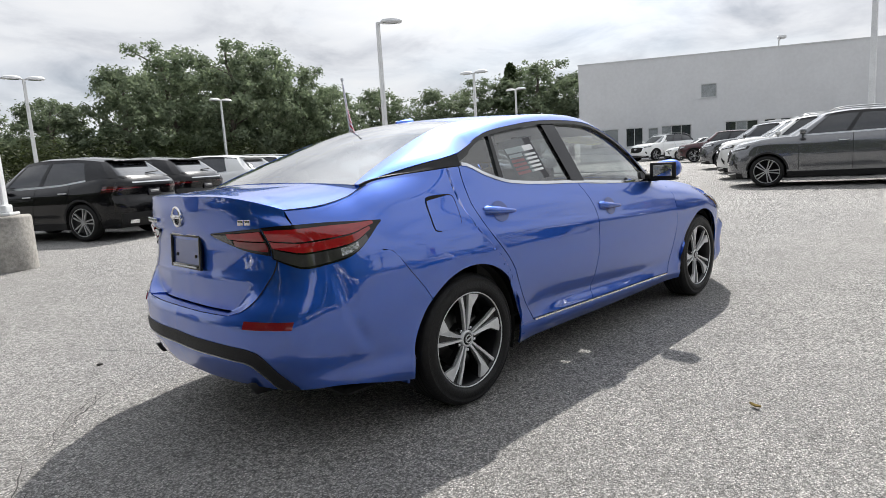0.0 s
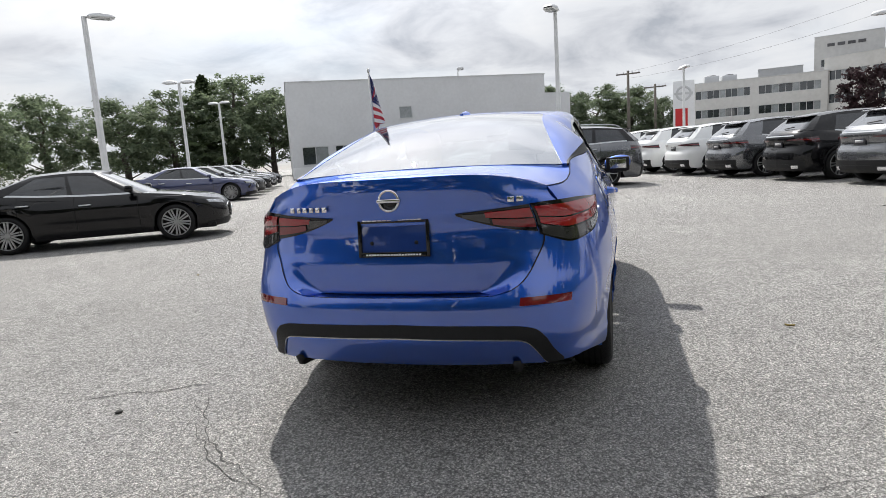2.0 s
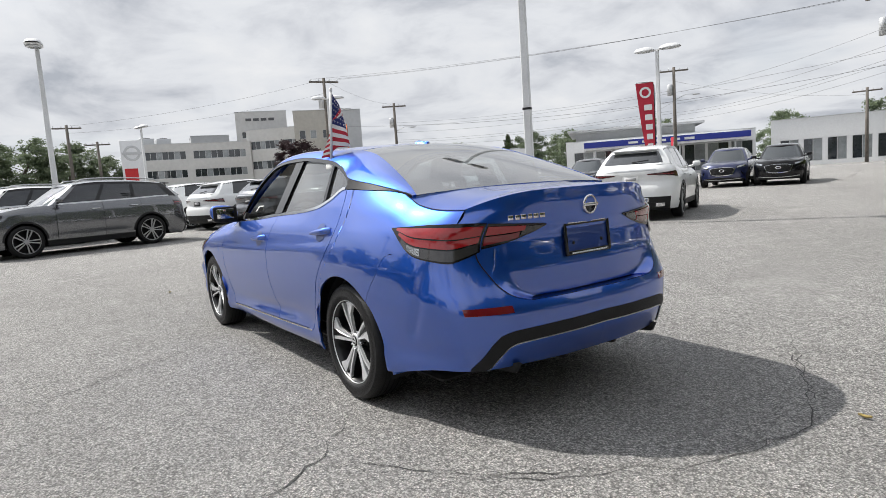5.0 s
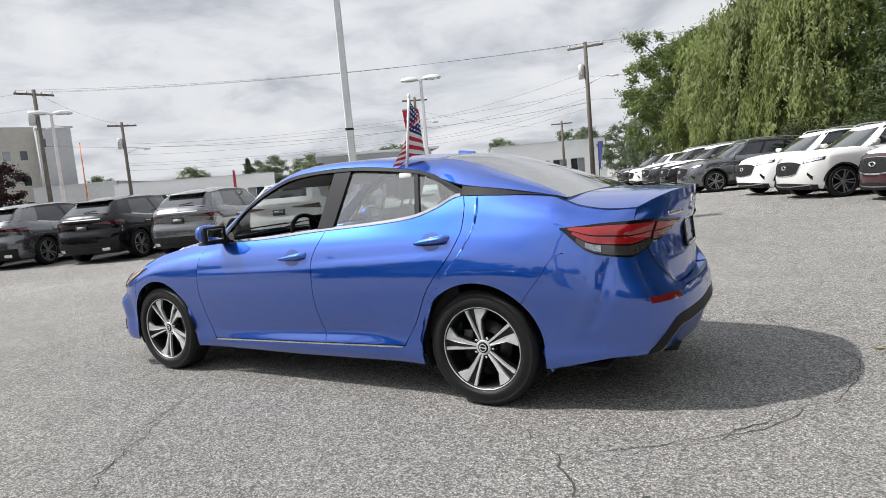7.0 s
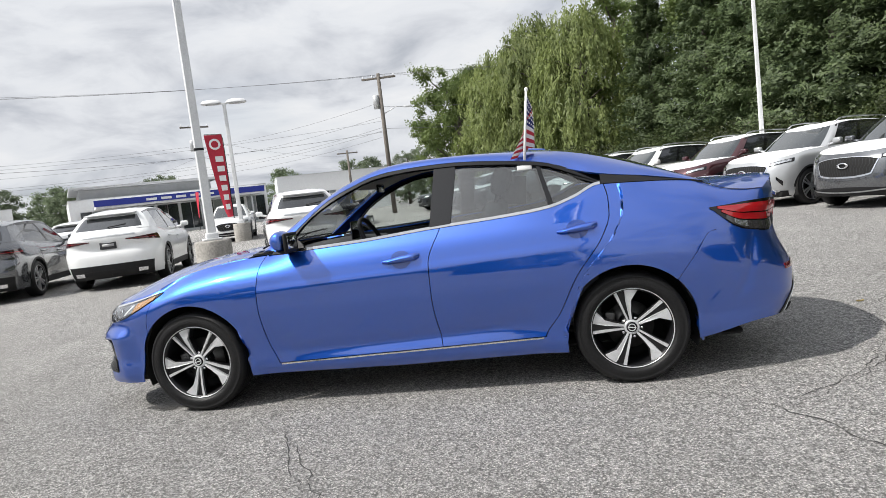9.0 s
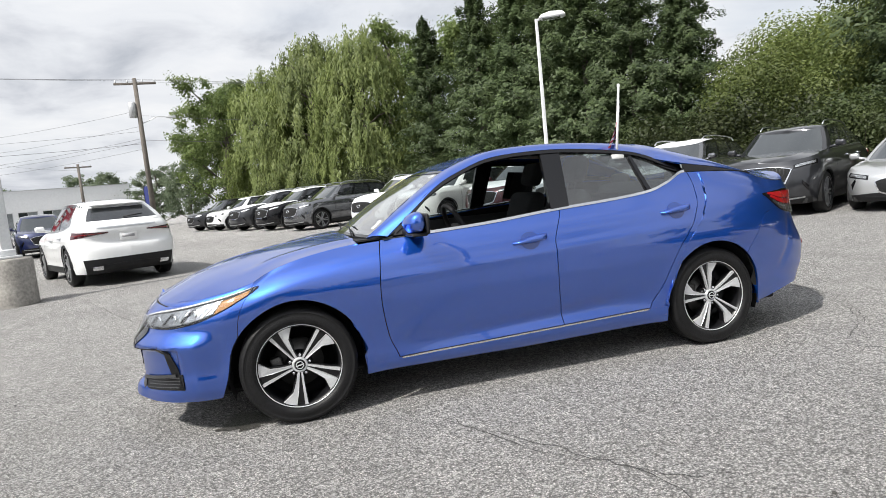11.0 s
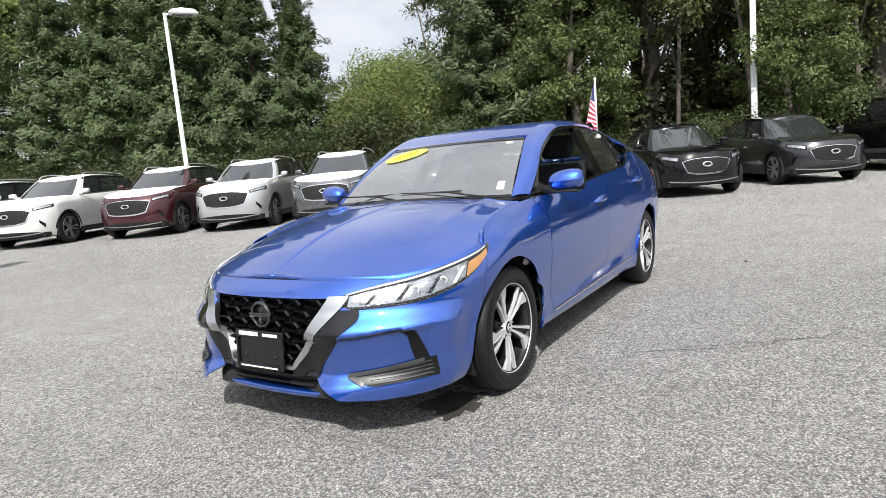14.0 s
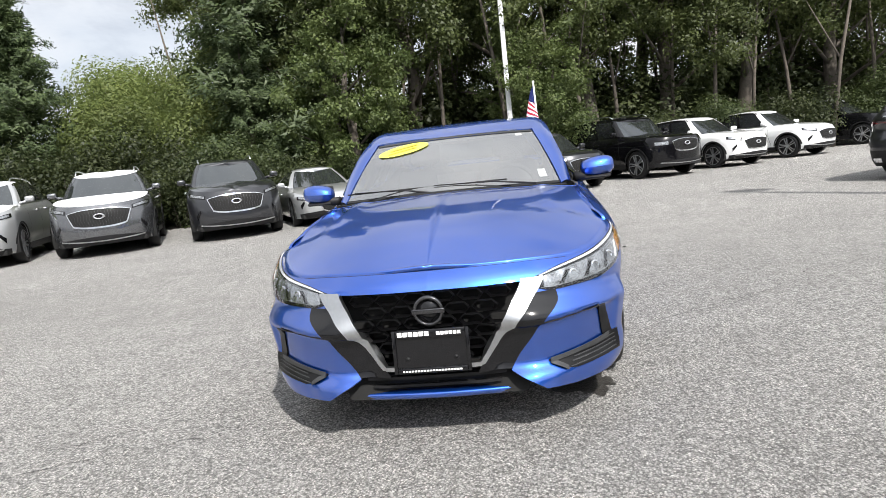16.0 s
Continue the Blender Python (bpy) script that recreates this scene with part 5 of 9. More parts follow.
    for sd in (1, -1):
        sheet(bm, [[V(p.x, sd * p.y, p.z) for p in r] for r in rows], 0.02, 0.010, flip=sd < 0)
    part("grille_foot", bm, M["satin"], car, "satin chrome strip under the grille")

    def cheek(bm):
        rows = []
        for k in range(20):
            z = lerp(0.302, 0.601, k / 19)
            y0 = v_side(z) + lerp(0.0, 0.07, smooth((z - 0.335) / 0.32))
            y1 = cheek_edge(min(z, 0.584)) - max(0.0, z - 0.584) * 0.3
            rows.append([skin(s_front(lerp(y0, max(y1, y0 + 0.004), j / 4)), z) for j in range(5)])
        sheet(bm, rows, 0.01, 0.005, flip=True)
    both("grille_cheek", cheek, M["black_gloss"], car, "gloss black cheek beside the grille")

    # fog recesses in the bumper's corners
    def fog(bm):
        rows = []
        for k in range(6):
            row = []
            for j in range(12):
                y = lerp(0.470, 0.785, j / 11)
                lo, hi = lerp(0.314, lerp(0.262, 0.280, j / 11), smooth(j / 4)), lerp(0.320, 0.366, j / 11)
                row.append(skin(s_front(y), lerp(lo, hi, k / 5)))
            rows.append(row)
        sheet(bm, rows, 0.02, 0.006, flip=True)
    both("fog_bezel", fog, M["grille_black"], car, "black plastic corner vent")
    both("fog_lip", lambda bm: [dash(bm, (s_front(0.475), 0.317), (s_front(0.735), 0.356), 0.017, 0.013), dash(bm, (s_front(0.475), 0.312), (s_front(0.545), 0.276), 0.014, 0.011)], M["vent_grey"], car, "dark grey lip of the corner vent")
    for u in (0.0, 0.33, 0.66, 1.0):
        both("fog_blade", lambda bm: dash(bm, (s_front(lerp(0.580, 0.555, u)), lerp(0.322, 0.278, u)), (s_front(0.765), lerp(0.346, 0.293, u)), 0.004, 0.010), M["vent_grey"], car)

    def fog_leg(bm):
        rows = []
        for k in range(8):
            z = lerp(0.288, 0.505, k / 7)
            y1 = lerp(0.782, 0.706, k / 7)
            rows.append([skin(s_front(lerp(y1 - lerp(0.055, 0.030, k / 7), y1, j / 3)), z) for j in range(4)])
        sheet(bm, rows, 0.015, 0.006, flip=True)
    both("bumper_groove", lambda bm: dash(bm, (s_front(0.452), 0.486), (s_front(0.69), 0.503), 0.005, 0.003), M["void"], car)
    both("corner_blade", fog_leg, M["grille_black"], car, "black corner blade")

    # headlamps
    s0, s1 = s_front(0.425), s_x(1.605)
    h_top = table((0, 0.655), (0.15, 0.683), (0.4, 0.712), (0.7, 0.755), (0.9, 0.785), (1, 0.794))
    h_low = table((0, 0.625), (0.12, 0.600), (0.4, 0.604), (0.62, 0.630), (0.8, 0.685), (0.93, 0.750), (1, 0.785))
    lamp_s = lambda a: lerp(s0, s1, a)

    def lamp_patch(a0, a1, v0, v1, rim, lift, n=6, c=26):
        def make(bm):
            rows = []
            for k in range(n):
                v = lerp(v0, v1, k / (n - 1))
                rows.append([skin(lamp_s(lerp(a0, a1, j / (c - 1))), lerp(h_low(lerp(a0, a1, j / (c - 1))), h_top(lerp(a0, a1, j / (c - 1))), v)) for j in range(c)])
            sheet(bm, rows, rim, lift, flip=True)
        return make
    for sd, ob in zip((1, -1), both("headlight", lamp_patch(0, 1, 0, 1, 0.02, 0.003), M["black_gloss"], car, "clear headlight with chrome reflectors")):
        for nm, mk, mt in (("reflector", lamp_patch(0.07, 0.74, 0.15, 0.80, 0.006, 0.005), M["lamp_bowl"]),
                           ("daytime_strip", lamp_patch(0.05, 0.93, 0.88, 0.955, 0.006, 0.008, 2), M["lamp_white"]),
                           ("turn_lamp", lamp_patch(0.75, 0.93, 0.08, 0.70, 0.006, 0.007), M["amber"]),
                           ("lens", lamp_patch(0.01, 0.99, 0.02, 0.98, 0.004, 0.012), M["clear_lens"])):
            bm = bmesh.new()
            mk(bm)
            if sd < 0:
                for vv in bm.verts:
                    vv.co.y = -vv.co.y
                bmesh.ops.reverse_faces(bm, faces=bm.faces)
            o = part(nm, bm, mt, ob)
            o.visible_shadow = nm != "lens"
        for a in (0.16, 0.33, 0.50, 0.65):
            bm = bmesh.new()
            rows = [[skin(lamp_s(a + 0.05 * v + u), lerp(h_low(a), h_top(a), 0.20 + 0.56 * v)) for u in (0.0, 0.012, 0.026)] for v in spaced(0, 1, 6)]
            sheet(bm, [[V(p.x, sd * p.y, p.z) for p in r] for r in rows], 0.006, 0.0075, flip=sd > 0)
            part("lamp_divider", bm, M["black_gloss"] if a != 0.65 else M["lamp_white"], ob)
        for a in (0.26, 0.43, 0.59):
            p = skin(lamp_s(a), lerp(h_low(a), h_top(a), 0.45))
            bm = bmesh.new()
            nrm = Vector((0.8, sd * 0.55, 0.2)).normalized()
            lathe(bm, [(0.0005, -0.004), (0.012, 0.002), (0.022, 0.007), (0.024, 0.002)], 16, Matrix.Translation((p.x, sd * p.y, p.z)) @ nrm.to_track_quat("Z", "Y").to_matrix().to_4x4())
            part("bulb_cup", bm, M["chrome"], ob)
    # bonnet: from the skin's top edge to the middle line
    zc_hood = table((0.95, 0.982), (1.0, 0.981), (1.35, 0.952), (1.66, 0.906), (1.9, 0.838), (2.03, 0.784), (2.09, 0.756), (2.12, 0.742))
    edge_s = spaced(0.0, s_x(0.95), 68)
    rim_pts = [skin(s, z_top(xs(s))) for s in edge_s]
    bx, by, bz = [-p.x for p in rim_pts], [p.y for p in rim_pts], [p.z for p in rim_pts]

    def hood_z(x, y):
        yr, zr = float(np.interp(-x, bx, by)), float(np.interp(-x, bx, bz))
        a = min(1.0, abs(y) / max(yr, 0.02))
        rise = 0.010 * math.exp(-((a - 0.74) / 0.055) ** 2) * smooth((1.75 - x) / 0.35)
        return zr + max(zc_hood(x) - zr, 0.002) * (1 - a**2.1) + rise + 0.0015
    rows = []
    for e, p in enumerate(rim_pts):
        f = e / (len(rim_pts) - 1)
        xc = lerp(rim_pts[0].x, 0.965, f**1.15)
        row = []
        for t in spaced(0, 1, 24):
            x, y = lerp(p.x, xc, t), p.y * (1 - t)
            row.append(V(x, y, hood_z(x, y) if t > 0 else p.z + 0.0015))
        inward = (V(p.x - 0.6, p.y * 0.55, 0) - V(p.x, p.y, 0)).normalized() * (0.012 if p.y < 0.60 else 0.004)
        rows.append([row[0] + inward + V(0, 0, -0.022)] + row)
    bm = bmesh.new()
    sheet(bm, rows, 0.012)
    sheet(bm, [[V(p.x, -p.y, p.z) for p in r] for r in rows], 0.012, flip=True)
    bmesh.ops.remove_doubles(bm, verts=bm.verts, dist=0.0004)
    hood = part("bonnet", bm, M["blue"], car)
    both("bonnet_gap", lambda bm: sheet(bm, [[skin(s, z_top(xs(s)) + d) for s in edge_s] for d in (-0.03, -0.001)], 0, -0.007, flip=True), M["void"], car)
    # cowl and wipers
    bm = bmesh.new()
    sheet(bm, [[V(x - 0.05 * abs(r) ** 2 - 0.10 * abs(r) ** 3 * f, r * 0.70, z) for r in spaced(-1, 1, 21)] for f, x, z in ((1, 0.80, 0.985), (0.5, 0.92, 0.965), (0, 0.995, 0.963))], 0.01)
    part("cowl", bm, M["black_plastic"], car, "black cowl panel")
    for y0, y1 in ((0.52, -0.10), (-0.08, -0.60)):
        bm = bmesh.new()
        tube(bm, [(0.95, y0, 0.985), (0.93, lerp(y0, y1, 0.4), 1.02), (0.915, y1, 1.03)], [0.006, 0.005, 0.003], 6)
        box(bm, (-0.003, 0, 0), (0.003, 0.5, 0.008), 0, Matrix.Translation((0.90, y1 - 0.05, 1.02)))
        part("wiper", bm, M["black_plastic"], car, "black wiper")

    # roof: rails from the screen's foot to the boot, and the middle
    rail_y = lambda x: skin(s_x(x), z_top(x)).y - 0.004
    rail_out = spline([V(0.77, y_side(0.77, 0.972), 0.970)] + [V(x, y_side(x, win_top(x)) + 0.004, win_top(x) + 0.016) for x in (0.60, 0.42, 0.25, 0.06, -0.2, -0.45, -0.7, -0.95, -1.1)] + [V(-1.28, 0.742, 1.220), V(-1.52, 0.726, 1.180), V(-1.72, rail_y(-1.72) - 0.004, 1.140), V(-1.838, 0.694, 1.112)], 6)
    rail_in = spline([V(0.885, 0.675, 0.972), V(0.72, 0.640, 1.085), V(0.52, 0.590, 1.218), V(0.33, 0.545, 1.328), V(0.06, 0.535, 1.417), V(-0.2, 0.54, 1.437), V(-0.45, 0.54, 1.434), V(-0.7, 0.535, 1.420), V(-0.95, 0.507, 1.398), V(-1.08, 0.508, 1.381), V(-1.26, 0.527, 1.336), V(-1.54, 0.590, 1.238), V(-1.74, 0.642, 1.160), V(-1.842, 0.672, 1.114)], 6)

    def rail(bm):
        rows = []
        for o, i in zip(rail_out, rail_in):
            row = []
            for k in range(7):
                t = k / 6
                p = o.lerp(i, t)
                bulge = math.sin(math.pi * t) * (0.014 if o.x < 0.3 else 0.012) * smooth((o.x + 1.86) / 0.4)
                row.append(p + V(0, 0.55, 0.84) * bulge)
            rows.append(row)
        sheet(bm, rows, 0.012, 0)
    rails = both("roof_rail", rail, M["blue"], car)
    zc_roof = table((0.36, 1.318), (0.32, 1.338), (0.15, 1.398), (0.0, 1.432), (-0.3, 1.456), (-0.66, 1.450), (-0.95, 1.431), (-1.06, 1.418))
    ye_roof = table((0.36, 0.545), (0.06, 0.537), (-0.45, 0.542), (-0.7, 0.535), (-0.95, 0.507), (-1.06, 0.507))
    ze_roof = table((0.33, 1.330), (0.06, 1.417), (-0.2, 1.437), (-0.45, 1.434), (-0.7, 1.420), (-0.95, 1.398), (-1.08, 1.381))

    def roof_pt(q, r):
        x = lerp(0.335 + 0.035 * (1 - r * r), -0.992 - 0.03 * (1 - r * r), q)
        zc, ze = zc_roof(x), ze_roof(max(-1.05, min(0.33, x)))
        return V(x, r * ye_roof(x), ze + (max(zc, ze + 0.004) - ze) * (1 - r * r))
    bm = bmesh.new()
    sheet(bm, [[roof_pt(q, r) for r in spaced(1, -1, 25)] for q in spaced(0, 1, 34)], 0.012)
    roof = part("roof_panel", bm, M["blue"], car)
    bm = bmesh.new()
    sheet(bm, [[roof_pt(q, r) - V(0, 0, 0.03) for r in spaced(-1, 1, 9)] for q in spaced(0, 1, 9)], 0)
    part("headliner", bm, M["headliner"], car, "pale headliner")
    bm = bmesh.new()
    rows = [[V(-0.86 - 0.12 * a - 0.01, w * (1 - a) * 0.035, 1.434 - 0.012 * a + h) for w, h in ((1, 0), (0.7, 0.013), (0, 0.021 * (1 - 0.4 * a) + 0.003), (-0.7, 0.013), (-1, 0))] for a in (0.98, 0.8, 0.5, 0.2, 0)]
    sheet(bm, rows, 0.01, flip=True)
    part("antenna_fin", bm, M["blue"], roof)

    # black blade between roof and quarter
    blade = both("pillar_blade", lambda bm: sheet(bm, [[V(x, skin(s_x(x), z_top(x)).y + 0.002 - (0.022 * k), lerp(z_top(x) + 0.003, rtop(x), k)) for x in spaced(-1.262, -1.835, 20)] for k in (0, 0.5, 1)], 0.012, flip=True), M["black_plastic"], car, "black blade on the rear pillar")

    # glass
    def screen_pt(q, r, top, low, ytop, ylow, ztop, zlow, bow, sag):
        x, y = lerp(low, top, q) + bow * (1 - r * r), lerp(ylow, ytop, q) * r
        return V(x, y, lerp(zlow, ztop, q) + sag * math.sin(math.pi * q) * 1 + 0.012 * (1 - r * r))
    bm = bmesh.new()
    sheet(bm, [[screen_pt(q, r, 0.335, 0.875, 0.535, 0.668, 1.322, 0.968, 0.10 * (1 - 0.55 * q), 0.022) for r in spaced(1, -1, 25)] for q in spaced(1, 0, 15)], 0.004, flip=True)
    o = part("windscreen", bm, M["glass_clear"], car, "clear windscreen")
    o.visible_shadow = False
    bm = bmesh.new()
    for q0, q1, r0, r1 in ((0.955, 1.0, 1, -1), (0.0, 0.03, 1, -1)):
        sheet(bm, [[screen_pt(q, r, 0.335, 0.875, 0.535, 0.668, 1.322, 0.968, 0.10 * (1 - 0.55 * q), 0.022) + V(0.002, 0, 0.003) for r in spaced(r0, r1, 25)] for q in (q1, q0)], 0, flip=True)
    part("screen_band", bm, M["black_gloss"], o, "black screen border")
    bm = bmesh.new()
    ri = [p for p in rail_in if p.x < -0.9]
    rx, ry, rz = [-p.x for p in ri], [p.y for p in ri], [p.z for p in ri]

    def rear_pt(q, r):
        x = lerp(-0.998, -1.846, q)
        y, z = float(np.interp(-x, rx, ry)), float(np.interp(-x, rx, rz))
        return V(x - 0.030 * (1 - r * r), r * (y + 0.002), z - 0.002 + lerp(0.031, 0.020, q) * (1 - r * r) + 0.012 * math.sin(math.pi * q) * (1 - r * r))
    sheet(bm, [[rear_pt(q, r) for r in spaced(1, -1, 25)] for q in spaced(0, 1, 19)], 0.004)
    o = part("rear_screen", bm, M["glass_back"], car, "rear screen reflecting the sky")
    # side windows: top frame, pillars, panes
    def frame_strip(xa, xb, n=30, w=0.024, lift=0.0):
        return lambda bm: sheet(bm, [[V(x, y_side(x, win_top(x) + (k - 1) * w) + lift, win_top(x) + 0.018 + (k - 1) * w) for x in spaced(xa, xb, n)] for k in (0, 1)], 0.02, 0.0, flip=True)
    both("window_frame", frame_strip(0.72, -1.25), M["black_gloss"], car, "black window frame")
    def pillar(xb0, xb1, xt0, xt1, lift=0.002):
        def make(bm):
            rows = []
            for k in range(8):
                row = []
                for j in range(3):
                    x = lerp(lerp(xb0, xb1, j / 2), lerp(xt0, xt1, j / 2), k / 7)
                    z = lerp(belt(x) + 0.012, win_top(x), k / 7)
                    row.append(V(x, y_side(x, z) + lift, z))
                rows.append(row)
            sheet(bm, rows, 0.03, flip=True)
        return make
    both("middle_pillar", pillar(-0.245, -0.37, -0.285, -0.42), M["black_gloss"], car, "black middle pillar")
    both("rear_window_bar", pillar(-0.955, -0.985, -0.90, -0.925), M["black_gloss"], car)
    both("mirror_corner", pillar(0.74, 0.56, 0.72, 0.66), M["black_plastic"], car, "black mirror corner")
    both("rear_pillar_cap", lambda bm: sheet(bm, [[V(lerp(a, -1.275, k / 3), y_side(-1.2, z) + 0.003, z) for a, z in ((-1.235, 1.17), (-1.14, 1.21), (-1.04, 1.275))] for k in range(4)], 0.02), M["black_gloss"], car, "black rear pillar cap")

    def pane(xb0, xb1, xt0, xt1):
        def make(bm):
            rows = []
            for k in range(8):
                row = []
                for j in range(10):
                    x = lerp(lerp(xb0, xb1, j / 9), lerp(xt0, xt1, j / 9), k / 7)
                    z = lerp(belt(x) - 0.01, max(win_top(x) + 0.002, belt(x)), k / 7)
                    row.append(V(x, y_side(x, z) - 0.012, z))
                rows.append(row)
            sheet(bm, rows, 0, flip=True)
        return make
    panes = both("front_window", pane(0.66, -0.26, 0.60, -0.30), M["glass_side"], car, "raised front window")
    bpy.data.objects.remove(panes[0])
    for nm, args in (("rear_window", (-0.36, -0.97, -0.41, -0.91)), ("quarter_window", (-0.97, -1.22, -0.91, -1.18))):
        both(nm, pane(*args), M["glass_dark"], car, "tinted window reflecting the sky")
    both("belt_strip", lambda bm: sheet(bm, [[V(x, skin(s_x(x), z_top(x)).y + 0.001 - 0.004 * k, z_top(x) + 0.001 + 0.016 * k) for x in spaced(0.62, -1.255, 60)] for k in (0, 1)], 0.008, 0.003, flip=True), M["chrome"], car, "bright strip under the windows")

    # boot lid: deck, lip and rear face
    es = spaced(s_x(-1.825), s_x(-2.235), 40)
    ep = [skin(s, z_top(xs(s))) for s in es]
    ex, ey, ez = [-p.x for p in ep], [p.y for p in ep], [p.z for p in ep]
    y_edge = lambda x: float(np.interp(-x, ex, ey))
    z_edge = lambda x: float(np.interp(-x, ex, ez))
    corner = -ex[-1]
    zc_deck = table((-2.36, 1.092), (-2.30, 1.106), (-2.2, 1.113), (-2.0, 1.120), (-1.88, 1.128), (-1.84, 1.132))

    def deck_pt(q, r):
        a = abs(r)
        x = lerp(-1.840 + 0.008 * a * a, -2.345 + (corner + 2.345) * a**3, q)
        return V(x, r * y_edge(x), zc_deck(x) - (zc_deck(x) - z_edge(x) - 0.002) * a**3.2 + 0.008 * smooth((q - 0.75) / 0.25) * (1 - a**4))
    bm = bmesh.new()
    sheet(bm, [[deck_pt(q, r) for r in spaced(1, -1, 49)] for q in spaced(0, 1, 26)], 0.012)
    lid = part("boot_lid", bm, M["blue"], car)
    both("lid_seam", lambda bm: sheet(bm, [[skin(s, z_top(xs(s)) - d) + V(0, 0, 0.003) for s in es] for d in (0.004, 0.001)], 0, 0.002, None, True), M["void"], car)
    y_plan = float(np.interp(s_x(-2.232), PS, PY))
    y_face = table((0.612, 0.42), (0.625, 0.48), (0.66, 0.535), (0.74, 0.585), (0.84, 0.628), (0.87, 0.612), (0.958, 0.612), (0.972, y_plan), (1.04, y_plan))
    face_z = table((0.42, 0.608), (0.48, 0.621), (0.535, 0.656), (0.585, 0.736), (0.628, 0.836), (0.66, 0.846))

    def face_pt(w, r):
        a = abs(r)
        lip = deck_pt(1, r)
        z = lerp(0.614, lip.z - 0.002, w)
        y = a * y_face(lerp(0.614, 1.04, w))
        p = skin(s_rear(y), lerp(max(z, 0.75), z, smooth((a - 0.82) / 0.18)))
        k = smooth((w - 0.80) / 0.2)
        return V(lerp(p.x, lip.x, k), math.copysign(lerp(p.y, abs(lip.y), k), r), z)
    bm = bmesh.new()
    sheet(bm, [[face_pt(w, r) for r in spaced(-1, 1, 49)] for w in spaced(0, 1, 34)], 0.012)
    part("boot_face", bm, M["blue"], car)
    def lid_gap(bm):
        zs = spaced(0.618, 0.842, 18)
        rows = [[skin(s_rear(y_face(z) + d), z) for z in zs] for d in (0.0, 0.006)]
        sheet(bm, rows, 0, 0.003, None, True)
    both("lid_gap", lid_gap, M["void"], car)
    # rear bumper
    t_of = lambda s: float(np.interp(s, PS, PY))

    def bump_top(s):
        x, y = xs(s), t_of(s)
        if x > -1.9:
            return joint(x) - 0.004
        if y > 0.66:
            return 0.846
        return face_z(y)

    def bump_low(s):
        x, y = xs(s), t_of(s)
        if x > -1.7255:
            return arch_z(x, 0.3)
        if x > -2.2:
            return lerp(0.235, 0.300, smooth((-x - 1.72) / 0.45))
        return lerp(0.312, 0.300, smooth((y - 0.45) / 0.25))
    rs = [s_x(-AXLE - ARCH * math.sin(t)) for t in spaced(0.80, 1.5707, 12)] + spaced(s_x(-1.74), S_END, 110)
    both("rear_bumper", lambda bm: strip(bm, rs, bump_low, bump_top, 26, 0.014), M["blue"], car)
    both("bumper_shelf", lambda bm: sheet(bm, [[skin(s, bump_top(s)) + V(d, 0, 0.002 - 0.05 * d) for s in spaced(s_rear(0.60), S_END, 40)] for d in (0.004, 0.045, 0.095)], 0, 0), M["blue"], car)
    ins_top = table((0.0, 0.499), (0.52, 0.485), (0.593, 0.470), (0.642, 0.433), (0.68, 0.37), (0.715, 0.31))
    ins_low = table((0.0, 0.443), (0.526, 0.428), (0.570, 0.414), (0.612, 0.366), (0.645, 0.305), (0.715, 0.300))
    both("bumper_insert", lambda bm: strip(bm, spaced(s_rear(0.712), S_END, 60), lambda s: ins_low(t_of(s)), lambda s: max(ins_top(t_of(s)), ins_low(t_of(s)) + 0.004), 4, 0.012, 0.004), M["black_plastic"], car, "black bumper insert")
    # highlight on the painted edge under the insert, drawn as a thin satin strip
    both("bumper_line", lambda bm: strip(bm, spaced(s_rear(0.645), S_END, 50), lambda s: ins_low(t_of(s)) - 0.003, lambda s: ins_low(t_of(s)) + 0.001, 2, 0.006, 0.008), M["satin"], car)
    both("rear_reflector", lambda bm: strip(bm, spaced(s_rear(0.728), s_rear(0.53), 14), lambda s: 0.566, lambda s: 0.598, 3, 0.01, 0.004), M["dark_red"], car, "red bumper reflector")
    for y in (0.5, 0.18, -0.18, -0.5):
        bm = bmesh.new()
        prism(bm, [(-2.335, 0.325), (-2.31, 0.278), (-2.20, 0.268), (-2.12, 0.325)], y - 0.014, y + 0.014, Matrix(((1, 0, 0, 0), (0, 0, 1, 0), (0, 1, 0, 0), (0, 0, 0, 1))))
        part("diffuser_fin", bm, M["black_plastic"], car)
    # tail lamps
    def s_at(x, z):
        """How far along the outline the skin reaches x at height z, behind the rear wheel."""
        lo, hi = s_x(-1.5), S_END
        for _ in range(40):
            mid = (lo + hi) / 2
            lo, hi = (mid, hi) if skin(mid, z).x > x else (lo, mid)
        return lo
    tl_edge = table(*[(s_at(x, z), z) for x, z in ((-1.832, 0.955), (-1.90, 0.893), (-1.955, 0.848), (-2.0, 0.826), (-2.08, 0.808), (-2.150, 0.797), (-2.195, 0.818), (-2.23, 0.850))])
    ti_top = table((0, 0.968), (1, 0.945))
    ti_low = table((0, 0.852), (0.35, 0.870), (0.8, 0.912), (1, 0.938))

    def tail_patch(sa, sb, low, top, v0, v1, a0, a1, rim, lift, c=24, n=5):
        def make(bm):
            rows = []
            for k in range(n):
                v = lerp(v0, v1, k / (n - 1))
                rows.append([skin(lerp(sa, sb, a), lerp(low(a), top(a), v)) for a in spaced(a0, a1, c)])
            sheet(bm, rows, rim, lift, flip=True)
        return make
    so, sm, si = s_at(-1.828, 0.958), s_rear(0.612), s_rear(0.292)
    tl_rim = table((0, 0.962), (0.2, 0.966), (0.5, 0.973), (0.8, 0.974), (1, 0.970))
    tl_top = lambda a: tl_rim(a)
    tl_low = lambda a: min(tl_edge(lerp(so, sm - 0.003, a)), tl_rim(a) - 0.004)
